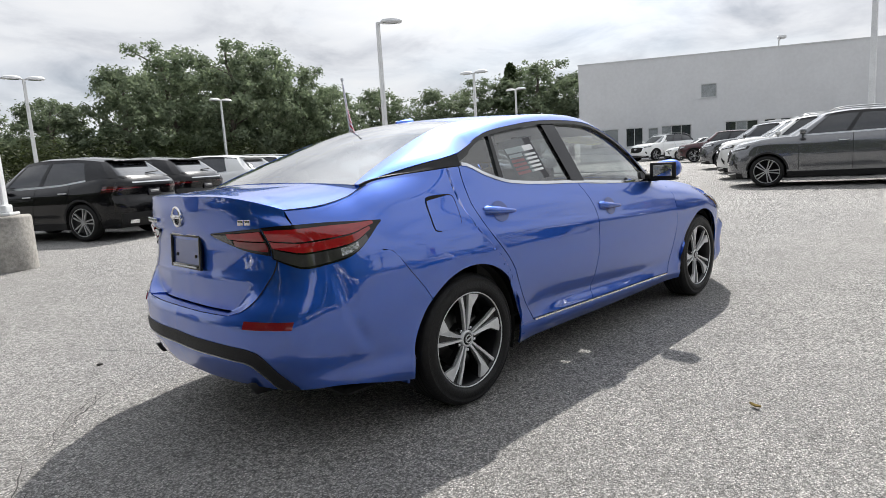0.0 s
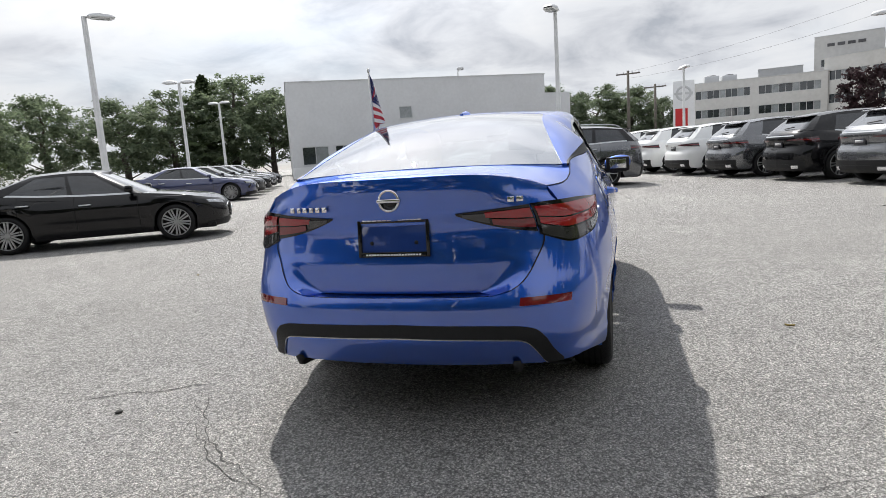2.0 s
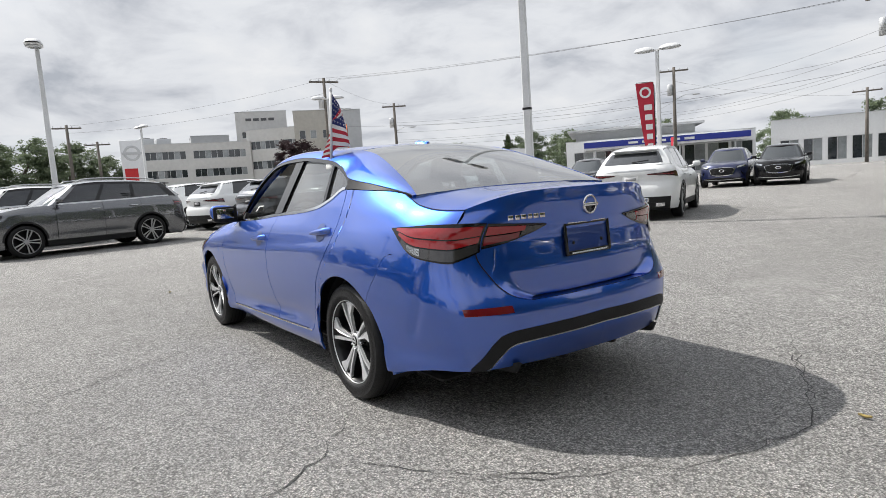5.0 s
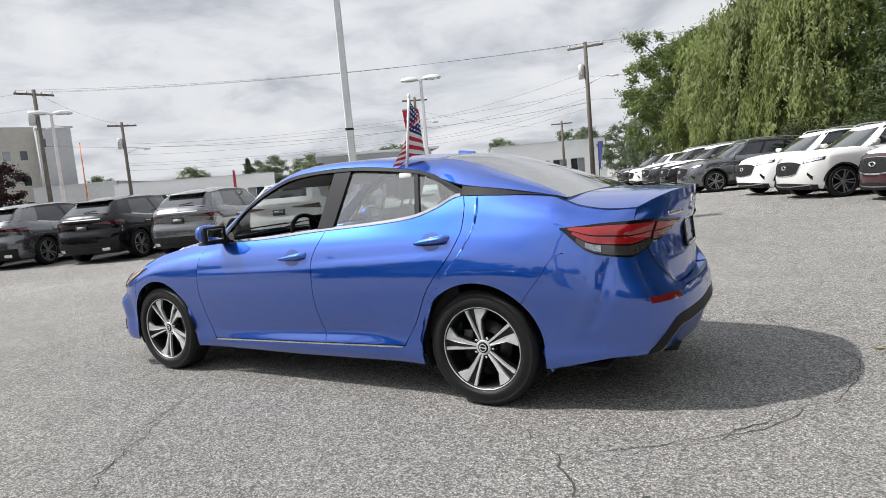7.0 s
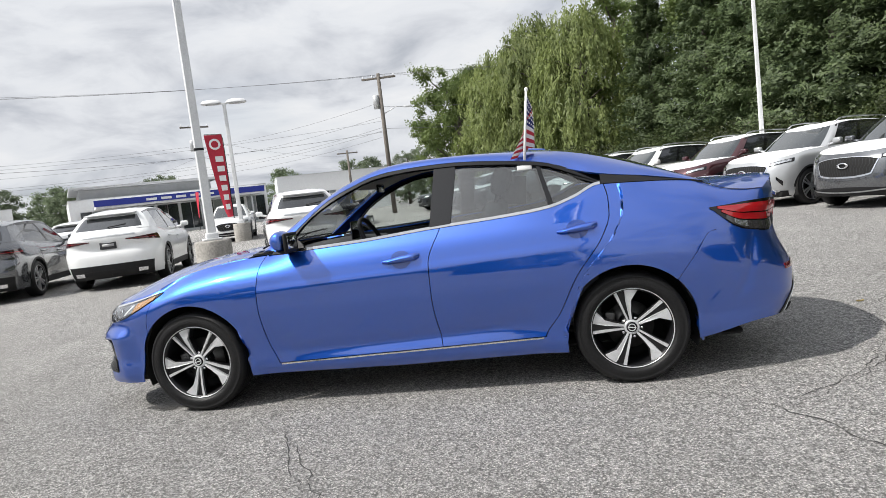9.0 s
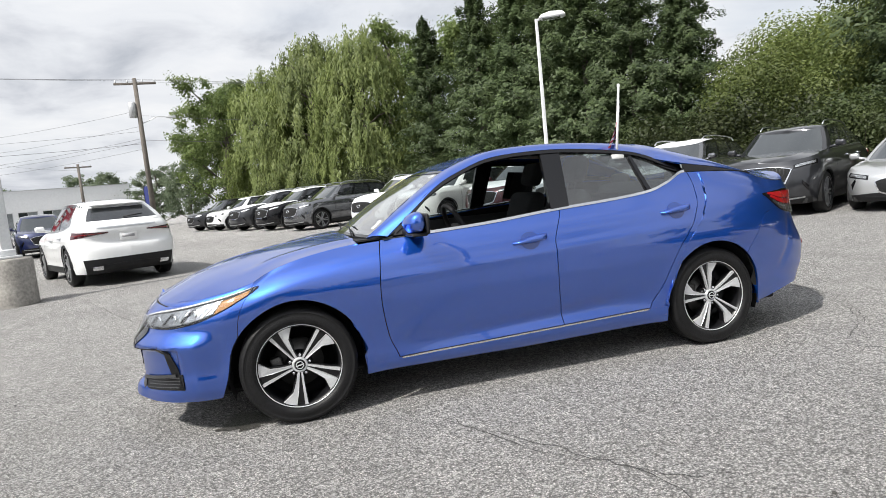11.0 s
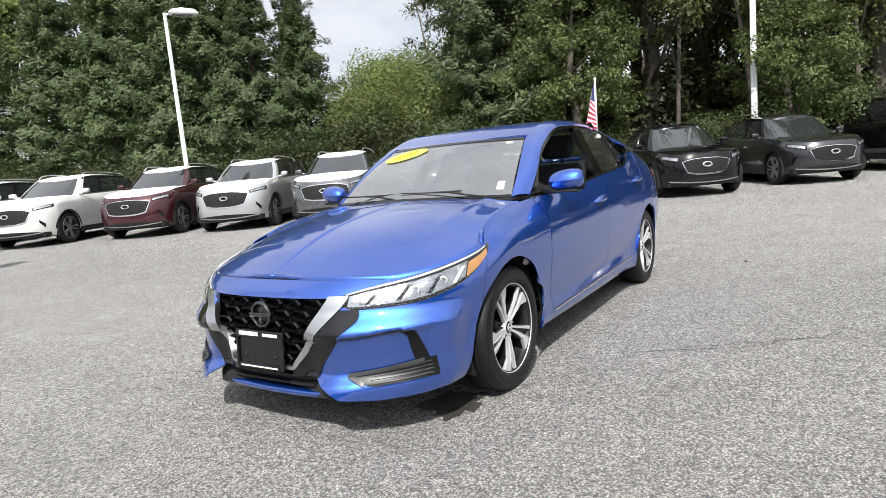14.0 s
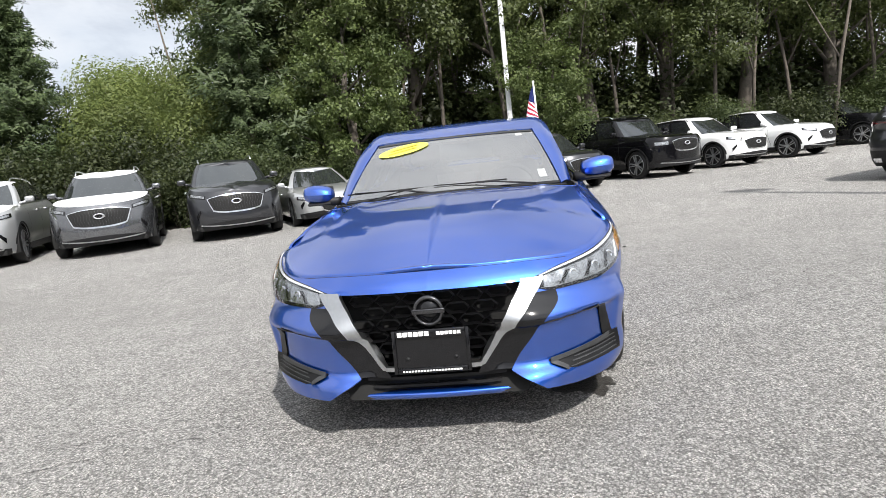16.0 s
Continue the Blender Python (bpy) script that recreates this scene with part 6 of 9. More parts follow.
    outer = both("tail_light", tail_patch(so, sm - 0.003, tl_low, tl_top, 0, 1, 0, 1, 0.016, 0.006), M["black_gloss"], car, "red tail light in a black housing")
    inner = both("boot_light", tail_patch(sm + 0.003, si, ti_low, ti_top, 0, 1, 0, 1, 0.016, 0.006), M["black_gloss"], car, "red boot light in a black housing")
    jobs = [(outer, "red_lens", M["red_lens"], (so, sm - 0.003, tl_low, tl_top, 0.62, 0.90, 0.09, 0.98, 0.005, 0.012)),
            (outer, "red_lens", M["red_lens"], (so, sm - 0.003, tl_low, tl_top, 0.36, 0.58, 0.14, 0.98, 0.005, 0.012)),
            (outer, "white_lens", M["smoke_lens"], (so, sm - 0.003, tl_low, tl_top, 0.05, 0.32, 0.20, 0.98, 0.005, 0.011)),
            (outer, "reverse_lamp", M["reflector"], (so, sm - 0.003, tl_low, tl_top, 0.10, 0.30, 0.30, 0.46, 0.004, 0.013)),
            (inner, "red_lens", M["red_lens"], (sm + 0.003, si, ti_low, ti_top, 0.56, 0.88, 0.02, 0.62, 0.005, 0.012)),
            (inner, "red_lens", M["dark_red"], (sm + 0.003, si, ti_low, ti_top, 0.14, 0.50, 0.02, 0.55, 0.005, 0.012)),
            (inner, "white_lens", M["smoke_lens"], (sm + 0.003, si, ti_low, ti_top, 0.2, 0.8, 0.58, 0.92, 0.005, 0.011))]
    for obs, nm, mt, args in jobs:
        for sd, ob in zip((1, -1), obs):
            bm = bmesh.new()
            tail_patch(*args)(bm)
            if sd < 0:
                for vv in bm.verts:
                    vv.co.y = -vv.co.y
                bmesh.ops.reverse_faces(bm, faces=bm.faces)
            part(nm, bm, mt, ob)

    # badges, plate frames and bars
    rear_turn = Matrix(((0, 0, -1, 0), (-1, 0, 0, 0), (0, 1, 0, 0), (0, 0, 0, 1)))
    front_turn = Matrix(((0, 0, 1, 0), (1, 0, 0, 0), (0, 1, 0, 0), (0, 0, 0, 1)))
    round_badge(car, (-2.338, 0, 1.012), rear_turn, 0.048, M["chrome"], M["black_gloss"])
    round_badge(car, (2.232, 0, 0.572), front_turn, 0.064, M["emblem_dark"], M["black_gloss"], "grille_emblem")

    def plate(turn, centre, tilt, name):
        m = Matrix.Translation(centre) @ turn @ Matrix.Rotation(tilt, 4, "X")
        bm = bmesh.new()
        for lo, hi in (((-0.16, -0.09, 0), (-0.145, 0.09, 0.014)), ((0.145, -0.09, 0), (0.16, 0.09, 0.014)), ((-0.1445, 0.055, 0), (0.1445, 0.09, 0.014)), ((-0.1445, -0.09, 0), (0.1445, -0.068, 0.014))):
            box(bm, lo, hi, 0.003, m)
        fr = part(name, bm, M["black_gloss"], car, "black dealer plate frame, empty")
        bm = bmesh.new()
        box(bm, (-0.1445, -0.0675, 0), (0.1445, 0.0545, 0.004), 0, m)
        part("plate_backing", bm, M["black_gloss"] if turn is front_turn else M["handle_cup"], fr, flat=True)
        bars = [(-0.135 + 0.0225 * k, -0.1165 + 0.0225 * k, 0.064, 0.083) for k in range(6)] + [(0.028 + 0.017 * k, 0.0415 + 0.017 * k, 0.065, 0.079) for k in range(6)] + [(-0.125 + 0.0125 * k, -0.116 + 0.0125 * k, -0.083, -0.076) for k in range(20)]
        for x0, x1, z0, z1 in bars:
            bm = bmesh.new()
            box(bm, (x0, z0, 0.014), (x1, z1, 0.0155), 0, m)
            part("print_bar", bm, M["white"], fr, flat=True)
        for x in (-0.1, 0.1):
            bm = bmesh.new()
            lathe(bm, [(0.0005, 0.01), (0.008, 0.008), (0.009, 0.004)], 10, m @ Matrix.Translation((x, -0.03, 0)))
            part("plate_bolt", bm, M["black_plastic"], fr)
    plate(rear_turn, (-2.315, 0, 0.862), -0.08, "rear_plate_frame")
    plate(front_turn, (2.262, 0, 0.412), -0.10, "front_plate_frame")
    # boot lettering as plain bars
    for yy, wd in ((0.475, 0.026), (0.440, 0.022), (0.408, 0.026), (0.374, 0.022), (0.341, 0.026), (0.306, 0.028)):
        bm = bmesh.new()
        p = skin(s_rear(yy), 0.985)
        box(bm, (-0.005, -wd / 2, -0.011), (0.004, wd / 2, 0.011), 0.002, Matrix.Translation((p.x - 0.003, yy, 0.985)) @ Matrix.Rotation(-0.35, 4, "Z"))
        part("badge_bar", bm, M["chrome"], lid, "chrome lettering bar")
    for yy in (-0.500, -0.535):
        bm = bmesh.new()
        p = skin(s_rear(-yy), 0.993)
        box(bm, (-0.005, -0.014, -0.011), (0.004, 0.014, 0.011), 0.002, Matrix.Translation((p.x - 0.003, yy, 0.993)) @ Matrix.Rotation(0.42, 4, "Z"))
        part("badge_bar", bm, M["chrome"], lid, "chrome lettering bar")

    # door handles, mirrors, fuel flap
    def handle(x, z):
        def make(bm):
            rows = []
            for a in spaced(0, 1, 12):
                xx = x + 0.115 - 0.23 * a
                zz = z + 0.004 + 0.022 * a
                h = lerp(0.008, 0.021, smooth(a * 1.6)) * (1 if a < 0.97 else 0.7)
                y = skin(s_x(xx), zz).y
                o = 0.036 * smooth(min(a, 1 - a) * 6 + 0.1)
                rows.append([V(xx, y + 0.0, zz - h), V(xx, y + o, zz - h * 0.7), V(xx, y + o * 1.12, zz), V(xx, y + o, zz + h * 0.7), V(xx, y + 0.0, zz + h)])
            sheet(bm, rows, 0.0, 0)
        return make

    # a disc just proud of the door; its darker blue stands for the hollow's shade
    def cup(x, z):
        def make(bm):
            rows = []
            for k in range(6):
                r = k / 5
                row = []
                for j in range(25):
                    t = 2 * math.pi * j / 24
                    xx, zz = x + 0.062 * r * math.cos(t), z + 0.052 * r * math.sin(t)
                    row.append(V(xx, skin(s_x(xx), zz).y + 0.0025 + 0.001 * (1 - r), zz))
                rows.append(row)
            sheet(bm, rows, 0.0, 0, flip=True)
        return make
    for x, z, doors in ((-0.062, 0.842, fdoors), (-1.097, 0.913, rdoors)):
        for nm, mk, mt in (("handle_cup", cup(x, z + 0.012), M["handle_cup"]), ("door_handle", handle(x, z), M["blue"])):
            for o, d in zip(both(nm, mk, mt, car, "" if nm == "handle_cup" else "blue pull handle"), doors):
                o.parent = d

    def mirror(bm):
        rows = []
        for a in spaced(0, 1, 14):
            th = a * math.pi
            row = []
            for b in range(17):
                ph = 2 * math.pi * b / 16
                c, s = math.cos(ph), math.sin(ph)
                r = math.sin(th) ** 0.55 if 0 < a < 1 else 0.0
                y = 0.922 - 0.105 * math.cos(th)
                row.append(V(0.63 + (0.085 if c > 0 else 0.045) * c * r * (1.05 - 0.3 * a), y, 1.030 + 0.075 * s * r * (0.72 + 0.28 * a if s > 0 else 0.85) + 0.014 * a))
            rows.append(row)
        sheet(bm, rows, 0, 0)
    for o in both("door_mirror", mirror, M["blue"], car, "blue door mirror on a black foot"):
        sd = 1 if o.name == "door_mirror" else -1
        bm = bmesh.new()
        tube(bm, [(0.66, sd * 0.775, 0.985), (0.645, sd * 0.86, 0.985), (0.635, sd * 0.92, 0.995)], [0.03, 0.026, 0.02], 10)
        box(bm, (0.585, min(sd * 0.835, sd * 1.0), 0.965), (0.68, max(sd * 0.835, sd * 1.0), 0.985), 0.01)
        part("mirror_foot", bm, M["black_plastic"], o)
        bm = bmesh.new()
        box(bm, (0.576, min(sd * 0.832, sd * 1.018), 0.975), (0.598, max(sd * 0.832, sd * 1.018), 1.088), 0.01)
        part("mirror_bezel", bm, M["black_plastic"], o, "black mirror bezel")
        bm = bmesh.new()
        box(bm, (0.574, min(sd * 0.86, sd * 0.992), 0.995), (0.580, max(sd * 0.86, sd * 0.992), 1.07), 0.002)
        part("mirror_glass", bm, M["chrome"], o, "mirror glass")
    # fuel flap on the right quarter
    bm = bmesh.new()
    rows = []
    for k in range(12):
        rows.append([])
        for j in range(12):
            u, v = (j / 11 * 2 - 1), (k / 11 * 2 - 1)
            g = lambda c, d: c * (1 - 0.10 * d * d * d * d)
            rows[-1].append(skin(s_x(-1.475 + 0.088 * g(u, v)), 0.955 + 0.078 * g(v, u)))
    rows = [[V(p.x, -p.y, p.z) for p in r] for r in rows]
    sheet(bm, rows, 0.004, 0.0025, flip=True)
    part("fuel_flap", bm, M["blue"], q[1])
    rows = [[V(p.x + (p.x + 1.475) * 0.06, p.y, p.z + (p.z - 0.955) * 0.06) for p in r] for r in rows]
    bm = bmesh.new()
    sheet(bm, rows, 0.0, 0.001, flip=True)
    part("flap_gap", bm, M["void"], q[1])
    # splash guards
    for cx, x0 in ((AXLE, 0.965), (-AXLE, -1.742)):
        both("splash_guard", lambda bm, x0=x0: box(bm, (x0 - 0.006, 0.70, 0.215), (x0 + 0.010, 0.825, 0.34), 0.006), M["blue"], car, "blue splash guard")

    # wheels
    TURNS = {(True, 1): 0.214, (False, 1): -0.1, (True, -1): 0.75, (False, -1): 0.37}
    for cx in (AXLE, -AXLE):
        for sd in (1, -1):
            w = empty("wheel")
            w.parent = car
            tagged(w, "black and machined alloy wheel")
            m = Matrix.Translation((cx, sd * 0.768, HUB_Z)) @ Matrix.Rotation(-sd * math.pi / 2, 4, "X") @ Matrix.Rotation(TURNS[cx > 0, sd], 4, "Z")
            make_wheel("wheel", w, m)

    # cabin: floor, dash, wheel, seats, door cards
    bm = bmesh.new()
    box(bm, (-1.25, -0.68, 0.28), (0.9, 0.68, 0.33), 0.02)
    box(bm, (-1.96, -0.64, 0.85), (-1.25, 0.64, 1.04), 0.04)
    part("cabin_floor", bm, M["void"], car)
    bm = bmesh.new()
    sheet(bm, [[V(x, y, z - 0.05 * abs(y) ** 2) for y in spaced(-0.70, 0.70, 15)] for x, z in ((0.92, 0.945), (0.62, 0.965), (0.40, 0.955), (0.33, 0.90), (0.36, 0.70), (0.5, 0.5))], 0.02, flip=True)
    part("dashboard", bm, M["trim_grey"], car, "dark grey dashboard")
    bm = bmesh.new()
    box(bm, (0.44, -0.13, 0.955), (0.455, 0.13, 1.085), 0.01)
    part("screen", bm, M["black_gloss"], car, "dark dashboard screen")
    bm = bmesh.new()
    wm = Matrix.Translation((0.22, 0.36, 0.93)) @ Matrix.Rotation(-1.16, 4, "Y")
    pts = [wm @ V(0.185 * math.cos(t), 0.185 * math.sin(t), 0) for t in spaced(0, 2 * math.pi, 33)]
    tube(bm, pts, 0.016, 8, False)
    box(bm, (-0.05, -0.07, -0.02), (0.05, 0.07, 0.012), 0.02, wm)
    for p in ((-0.02, 0.17), (-0.02, -0.17), (-0.17, 0)):
        tube(bm, [wm @ V(0, 0, -0.01), wm @ V(p[0], p[1], 0)], 0.014, 6)
    tube(bm, [wm @ V(0, 0, 0), V(0.5, 0.36, 0.80)], 0.035, 8)
    part("steering_wheel", bm, M["black_plastic"], car, "black steering wheel")

    def seat(x, y, w, head=True, rows_of=1):
        bm = bmesh.new()
        box(bm, (x - 0.26, y - w / 2, 0.34), (x + 0.27, y + w / 2, 0.60), 0.07, seg=3)
        lean = Matrix.Translation((x - 0.24, y, 0.55)) @ Matrix.Rotation(-0.34, 4, "Y")
        box(bm, (-0.07, -w / 2, 0.0), (0.06, w / 2, 0.60), 0.06, lean, 3)
        st = part("seat", bm, M["cloth"], car, "charcoal cloth seat")
        if head:
            bm = bmesh.new()
            box(bm, (-0.05, -0.13, 0.65), (0.05, 0.13, 0.84), 0.045, lean, 3)
            for d in (-0.05, 0.05):
                tube(bm, [lean @ V(0, d, 0.58), lean @ V(0, d, 0.67)], 0.007, 6)
            part("headrest", bm, M["cloth"], st)
    seat(-0.18, 0.36, 0.50), seat(-0.18, -0.36, 0.50)
    seat(-1.02, 0.0, 1.24, False)
    for y in (0.38, -0.38):
        bm = bmesh.new()
        box(bm, (-1.52, y - 0.12, 1.03), (-1.44, y + 0.12, 1.19), 0.04)
        part("headrest", bm, M["cloth"], car, "charcoal rear headrest")
    both("door_card", lambda bm: sheet(bm, [[V(x, 0.76, z) for x in spaced(0.8, -1.2, 9)] for z in (0.35, 0.6, 0.9, belt(0.3) - 0.02)], 0.02), M["trim_grey"], car)
    bm = bmesh.new()
    box(bm, (0.22, -0.09, 1.27), (0.235, 0.09, 1.33), 0.02)
    part("rear_view_mirror", bm, M["black_gloss"], car)
    # stickers on the glass
    bm = bmesh.new()
    rows = [[None] * 21 for _ in range(5)]
    cq, cr = 0.80, -0.60
    c0 = screen_pt(cq, cr, 0.335, 0.875, 0.535, 0.668, 1.322, 0.968, 0.10 * (1 - 0.55 * cq), 0.022)
    oval = []
    for k in range(5):
        for j in range(21):
            t = 2 * math.pi * j / 20
            q_, r_ = cq + 0.115 * k / 4 * math.sin(t) + 0.06 * k / 4 * math.cos(t), cr + 0.30 * k / 4 * math.cos(t)
            rows[k][j] = screen_pt(q_, r_, 0.335, 0.875, 0.535, 0.668, 1.322, 0.968, 0.10 * (1 - 0.55 * q_), 0.022) + V(0.004, 0, 0.006)
    sheet(bm, rows, 0)
    stick = part("price_sticker", bm, M["yellow"], car, "oval yellow windscreen sticker")
    for k in range(2):
        bm = bmesh.new()
        rows = [[screen_pt(cq + 0.03 - 0.065 * k + dq + 0.06 * a, cr + 0.20 * a, 0.335, 0.875, 0.535, 0.668, 1.322, 0.968, 0.10 * (1 - 0.55 * (cq + dq)), 0.022) + V(0.007, 0, 0.009) for a in spaced(-0.8, 0.8, 12)] for dq in (-0.014, 0.014)]
        sheet(bm, rows, 0, flip=True)
        part("print_bar", bm, M["print_ochre"], stick)
    for q_, r_, w_, h_ in ((0.17, 0.88, 0.035, 0.055), (0.92, 0.82, 0.04, 0.03)):
        bm = bmesh.new()
        sheet(bm, [[screen_pt(q_ + dq, r_ + dr, 0.335, 0.875, 0.535, 0.668, 1.322, 0.968, 0.10 * (1 - 0.55 * (q_ + dq)), 0.022) + V(-0.004, 0, -0.004) for dr in (-w_, w_)] for dq in (-h_, h_)], 0, flip=True)
        part("windscreen_label", bm, M["white"], car, "small white windscreen label")
    # paper notice inside the right rear window
    def note(x0, x1, z0, z1, mat_, off, par):
        bm = bmesh.new()
        rows = [[V(x + (z - 1.0) * -0.12, -(y_side(x, z) - 0.015 + off), z + 0.02 * (x + 0.66) / 0.2) for x in (x0, x1)] for z in (z0, z1)]
        sheet(bm, rows, 0)
        return part("window_notice" if par is None else "print_bar", bm, mat_, par or car, "printed window notice" if par is None else "")
    nt = note(-0.545, -0.80, 1.055, 1.285, M["dark_print"], 0.0, None)
    note(-0.56, -0.79, 1.215, 1.245, M["white"], 0.002, nt)
    for k in range(5):
        z = 1.10 + 0.022 * k
        note(-0.675, -0.785, z, z + 0.015, M["red_print"], 0.002, nt)
        note(-0.56, -0.665, z, z + 0.012, M["white"], 0.002, nt)
    note(-0.675, -0.785, 1.19, 1.208, M["white"], 0.003, nt)
    return car


rtop = table((-1.262, 1.218), (-1.5, 1.180), (-1.72, 1.142), (-1.835, 1.114))
M["emblem_dark"] = surf("dark_chrome", (0.10, 0.10, 0.105), rough=0.15, metal=0.9, var=0.1)
# body blue darkened, with the handle hollows' shade put into the colour
M["handle_cup"] = car_paint("handle_cup_shade_blue", (0.010, 0.05, 0.26), metal=0.45, rough=0.34, flake=0.0)
M["print_ochre"] = surf("ochre_print", (0.45, 0.36, 0.02), rough=0.5, var=0.08)
sedan = build_sedan()


def build_flag():
    """A small cloth flag on a white pole, clipped to the sedan's left rear window."""
    base = Vector((-0.836, 0.640, 1.312))
    top = Vector((-0.893, 0.628, 1.768))
    flag = tagged(empty("window_flag"), "small striped flag on a white pole clipped to the car window", "flag")
    bm = bmesh.new()
    tube(bm, [base, base.lerp(top, 0.5), top], [0.009, 0.008, 0.007], 10)
    part("pole", bm, M["pole_white"], flag)
    bm = bmesh.new()
    box(bm, (-0.045, -0.012, -0.02), (0.045, 0.02, 0.012), 0.006, Matrix.Translation(base))
    part("clip", bm, M["pole_white"], flag)
    bm = bmesh.new()
    lathe(bm, [(0.0005, 0.016), (0.009, 0.012), (0.011, 0.0), (0.008, -0.01)], 10, Matrix.Translation(top))
    part("finial", bm, M["pole_white"], flag)
    d = (top - base).normalized()

    def cloth(u, v):
        """u along the hoist from the top down, v out along the fly; the limp cloth leans over the roof and its free end folds back."""
        p = top - d * (0.012 + u * 0.345)
        wide = 0.045 + 0.095 * u
        out = math.sin(min(v, 0.55) / 0.55 * math.pi / 2) * (1 - 0.85 * smooth((v - 0.5) / 0.5))
        back = smooth((v - 0.45) / 0.55)
        h = Vector((-0.50, -0.87, 0)) * (wide * out) + Vector((0.88, 0.42, 0)) * (wide * (0.75 * back + 0.10 * math.sin(11 * v + 2.5 * u) * min(1, 4 * v)))
        p = p + h + Vector((0, 0, -v * 0.20 * (1 - 0.75 * u)))
        p.z = max(p.z, 1.335 + 0.09 * smooth((0.640 - p.y) / 0.04))
        return p
    for k in range(13):
        u0, u1 = k / 13, (k + 1) / 13
        bm = bmesh.new()
        v0 = 0.42 if k < 7 else 0.0
        sheet(bm, [[cloth(u, v) for v in spaced(v0, 1, 22)] for u in (u0, (u0 + u1) / 2, u1)], 0)
        part("stripe", bm, M["flag_white"] if k % 2 else M["flag_red"], flag)
    bm = bmesh.new()
    sheet(bm, [[cloth(u, v) for v in spaced(0.0, 0.42, 10)] for u in spaced(0, 7 / 13, 6)], 0)
    canton = part("canton", bm, M["flag_blue"], flag)
    for r in range(5):
        for c in range(6):
            bm = bmesh.new()
            p = cloth((r + 0.6) / 5 * 7 / 13 * 0.95, 0.04 + c * 0.065 + (0.03 if r % 2 else 0))
            for sy in (1, -1):
                vs = [bm.verts.new(p + Vector((a * 0.006, sy * 0.003, b * 0.006))) for a, b in ((0, 1), (0.9, 0.2), (0.55, -0.9), (-0.55, -0.9), (-0.9, 0.2))]
                bm.faces.new(vs)
            part("star", bm, M["flag_white"], canton, flat=True)


build_flag()


# ---- parked vehicles ----
PAINTS = {
    "white": car_paint("white_car_paint", (0.78, 0.79, 0.79), metal=0.0, rough=0.3, flake=0.0, coat_ior=1.45),
    "pearl": car_paint("pearl_car_paint", (0.62, 0.62, 0.61), metal=0.15, rough=0.3, flake=0.0, coat_ior=1.45),
    "silver": car_paint("silver_car_paint", (0.48, 0.49, 0.50), metal=0.6, rough=0.3, flake=0.0, coat_ior=1.45),
    "grey": car_paint("graphite_car_paint", (0.125, 0.13, 0.14), metal=0.75, rough=0.26, flake=0.0, coat_ior=1.75),
    "dark": car_paint("dark_grey_car_paint", (0.022, 0.023, 0.027), metal=0.4, rough=0.3, flake=0.0, coat_ior=1.55),
    "black": car_paint("black_car_paint", (0.0035, 0.0035, 0.0045), metal=0.0, rough=0.25, flake=0.0, coat_ior=1.38),
    "navy": car_paint("navy_car_paint", (0.012, 0.02, 0.085), metal=0.4, rough=0.3, flake=0.0, coat_ior=1.75),
    "maroon": car_paint("maroon_car_paint", (0.047, 0.0055, 0.010), metal=0.4, rough=0.3, flake=0.0, coat_ior=1.55),
}
M["film"] = surf("white_transit_film", (0.80, 0.81, 0.82), rough=0.38, var=0.05, scale=3, bump=0.08, bump_scale=8)
M["grille_rib"] = surf("dark_grille_rib", (0.022, 0.023, 0.025), rough=0.35, metal=0.4, var=0.15)
M["wheel_silver"] = surf("silver_wheel", (0.42, 0.43, 0.44), rough=0.35, metal=0.7, var=0.1)


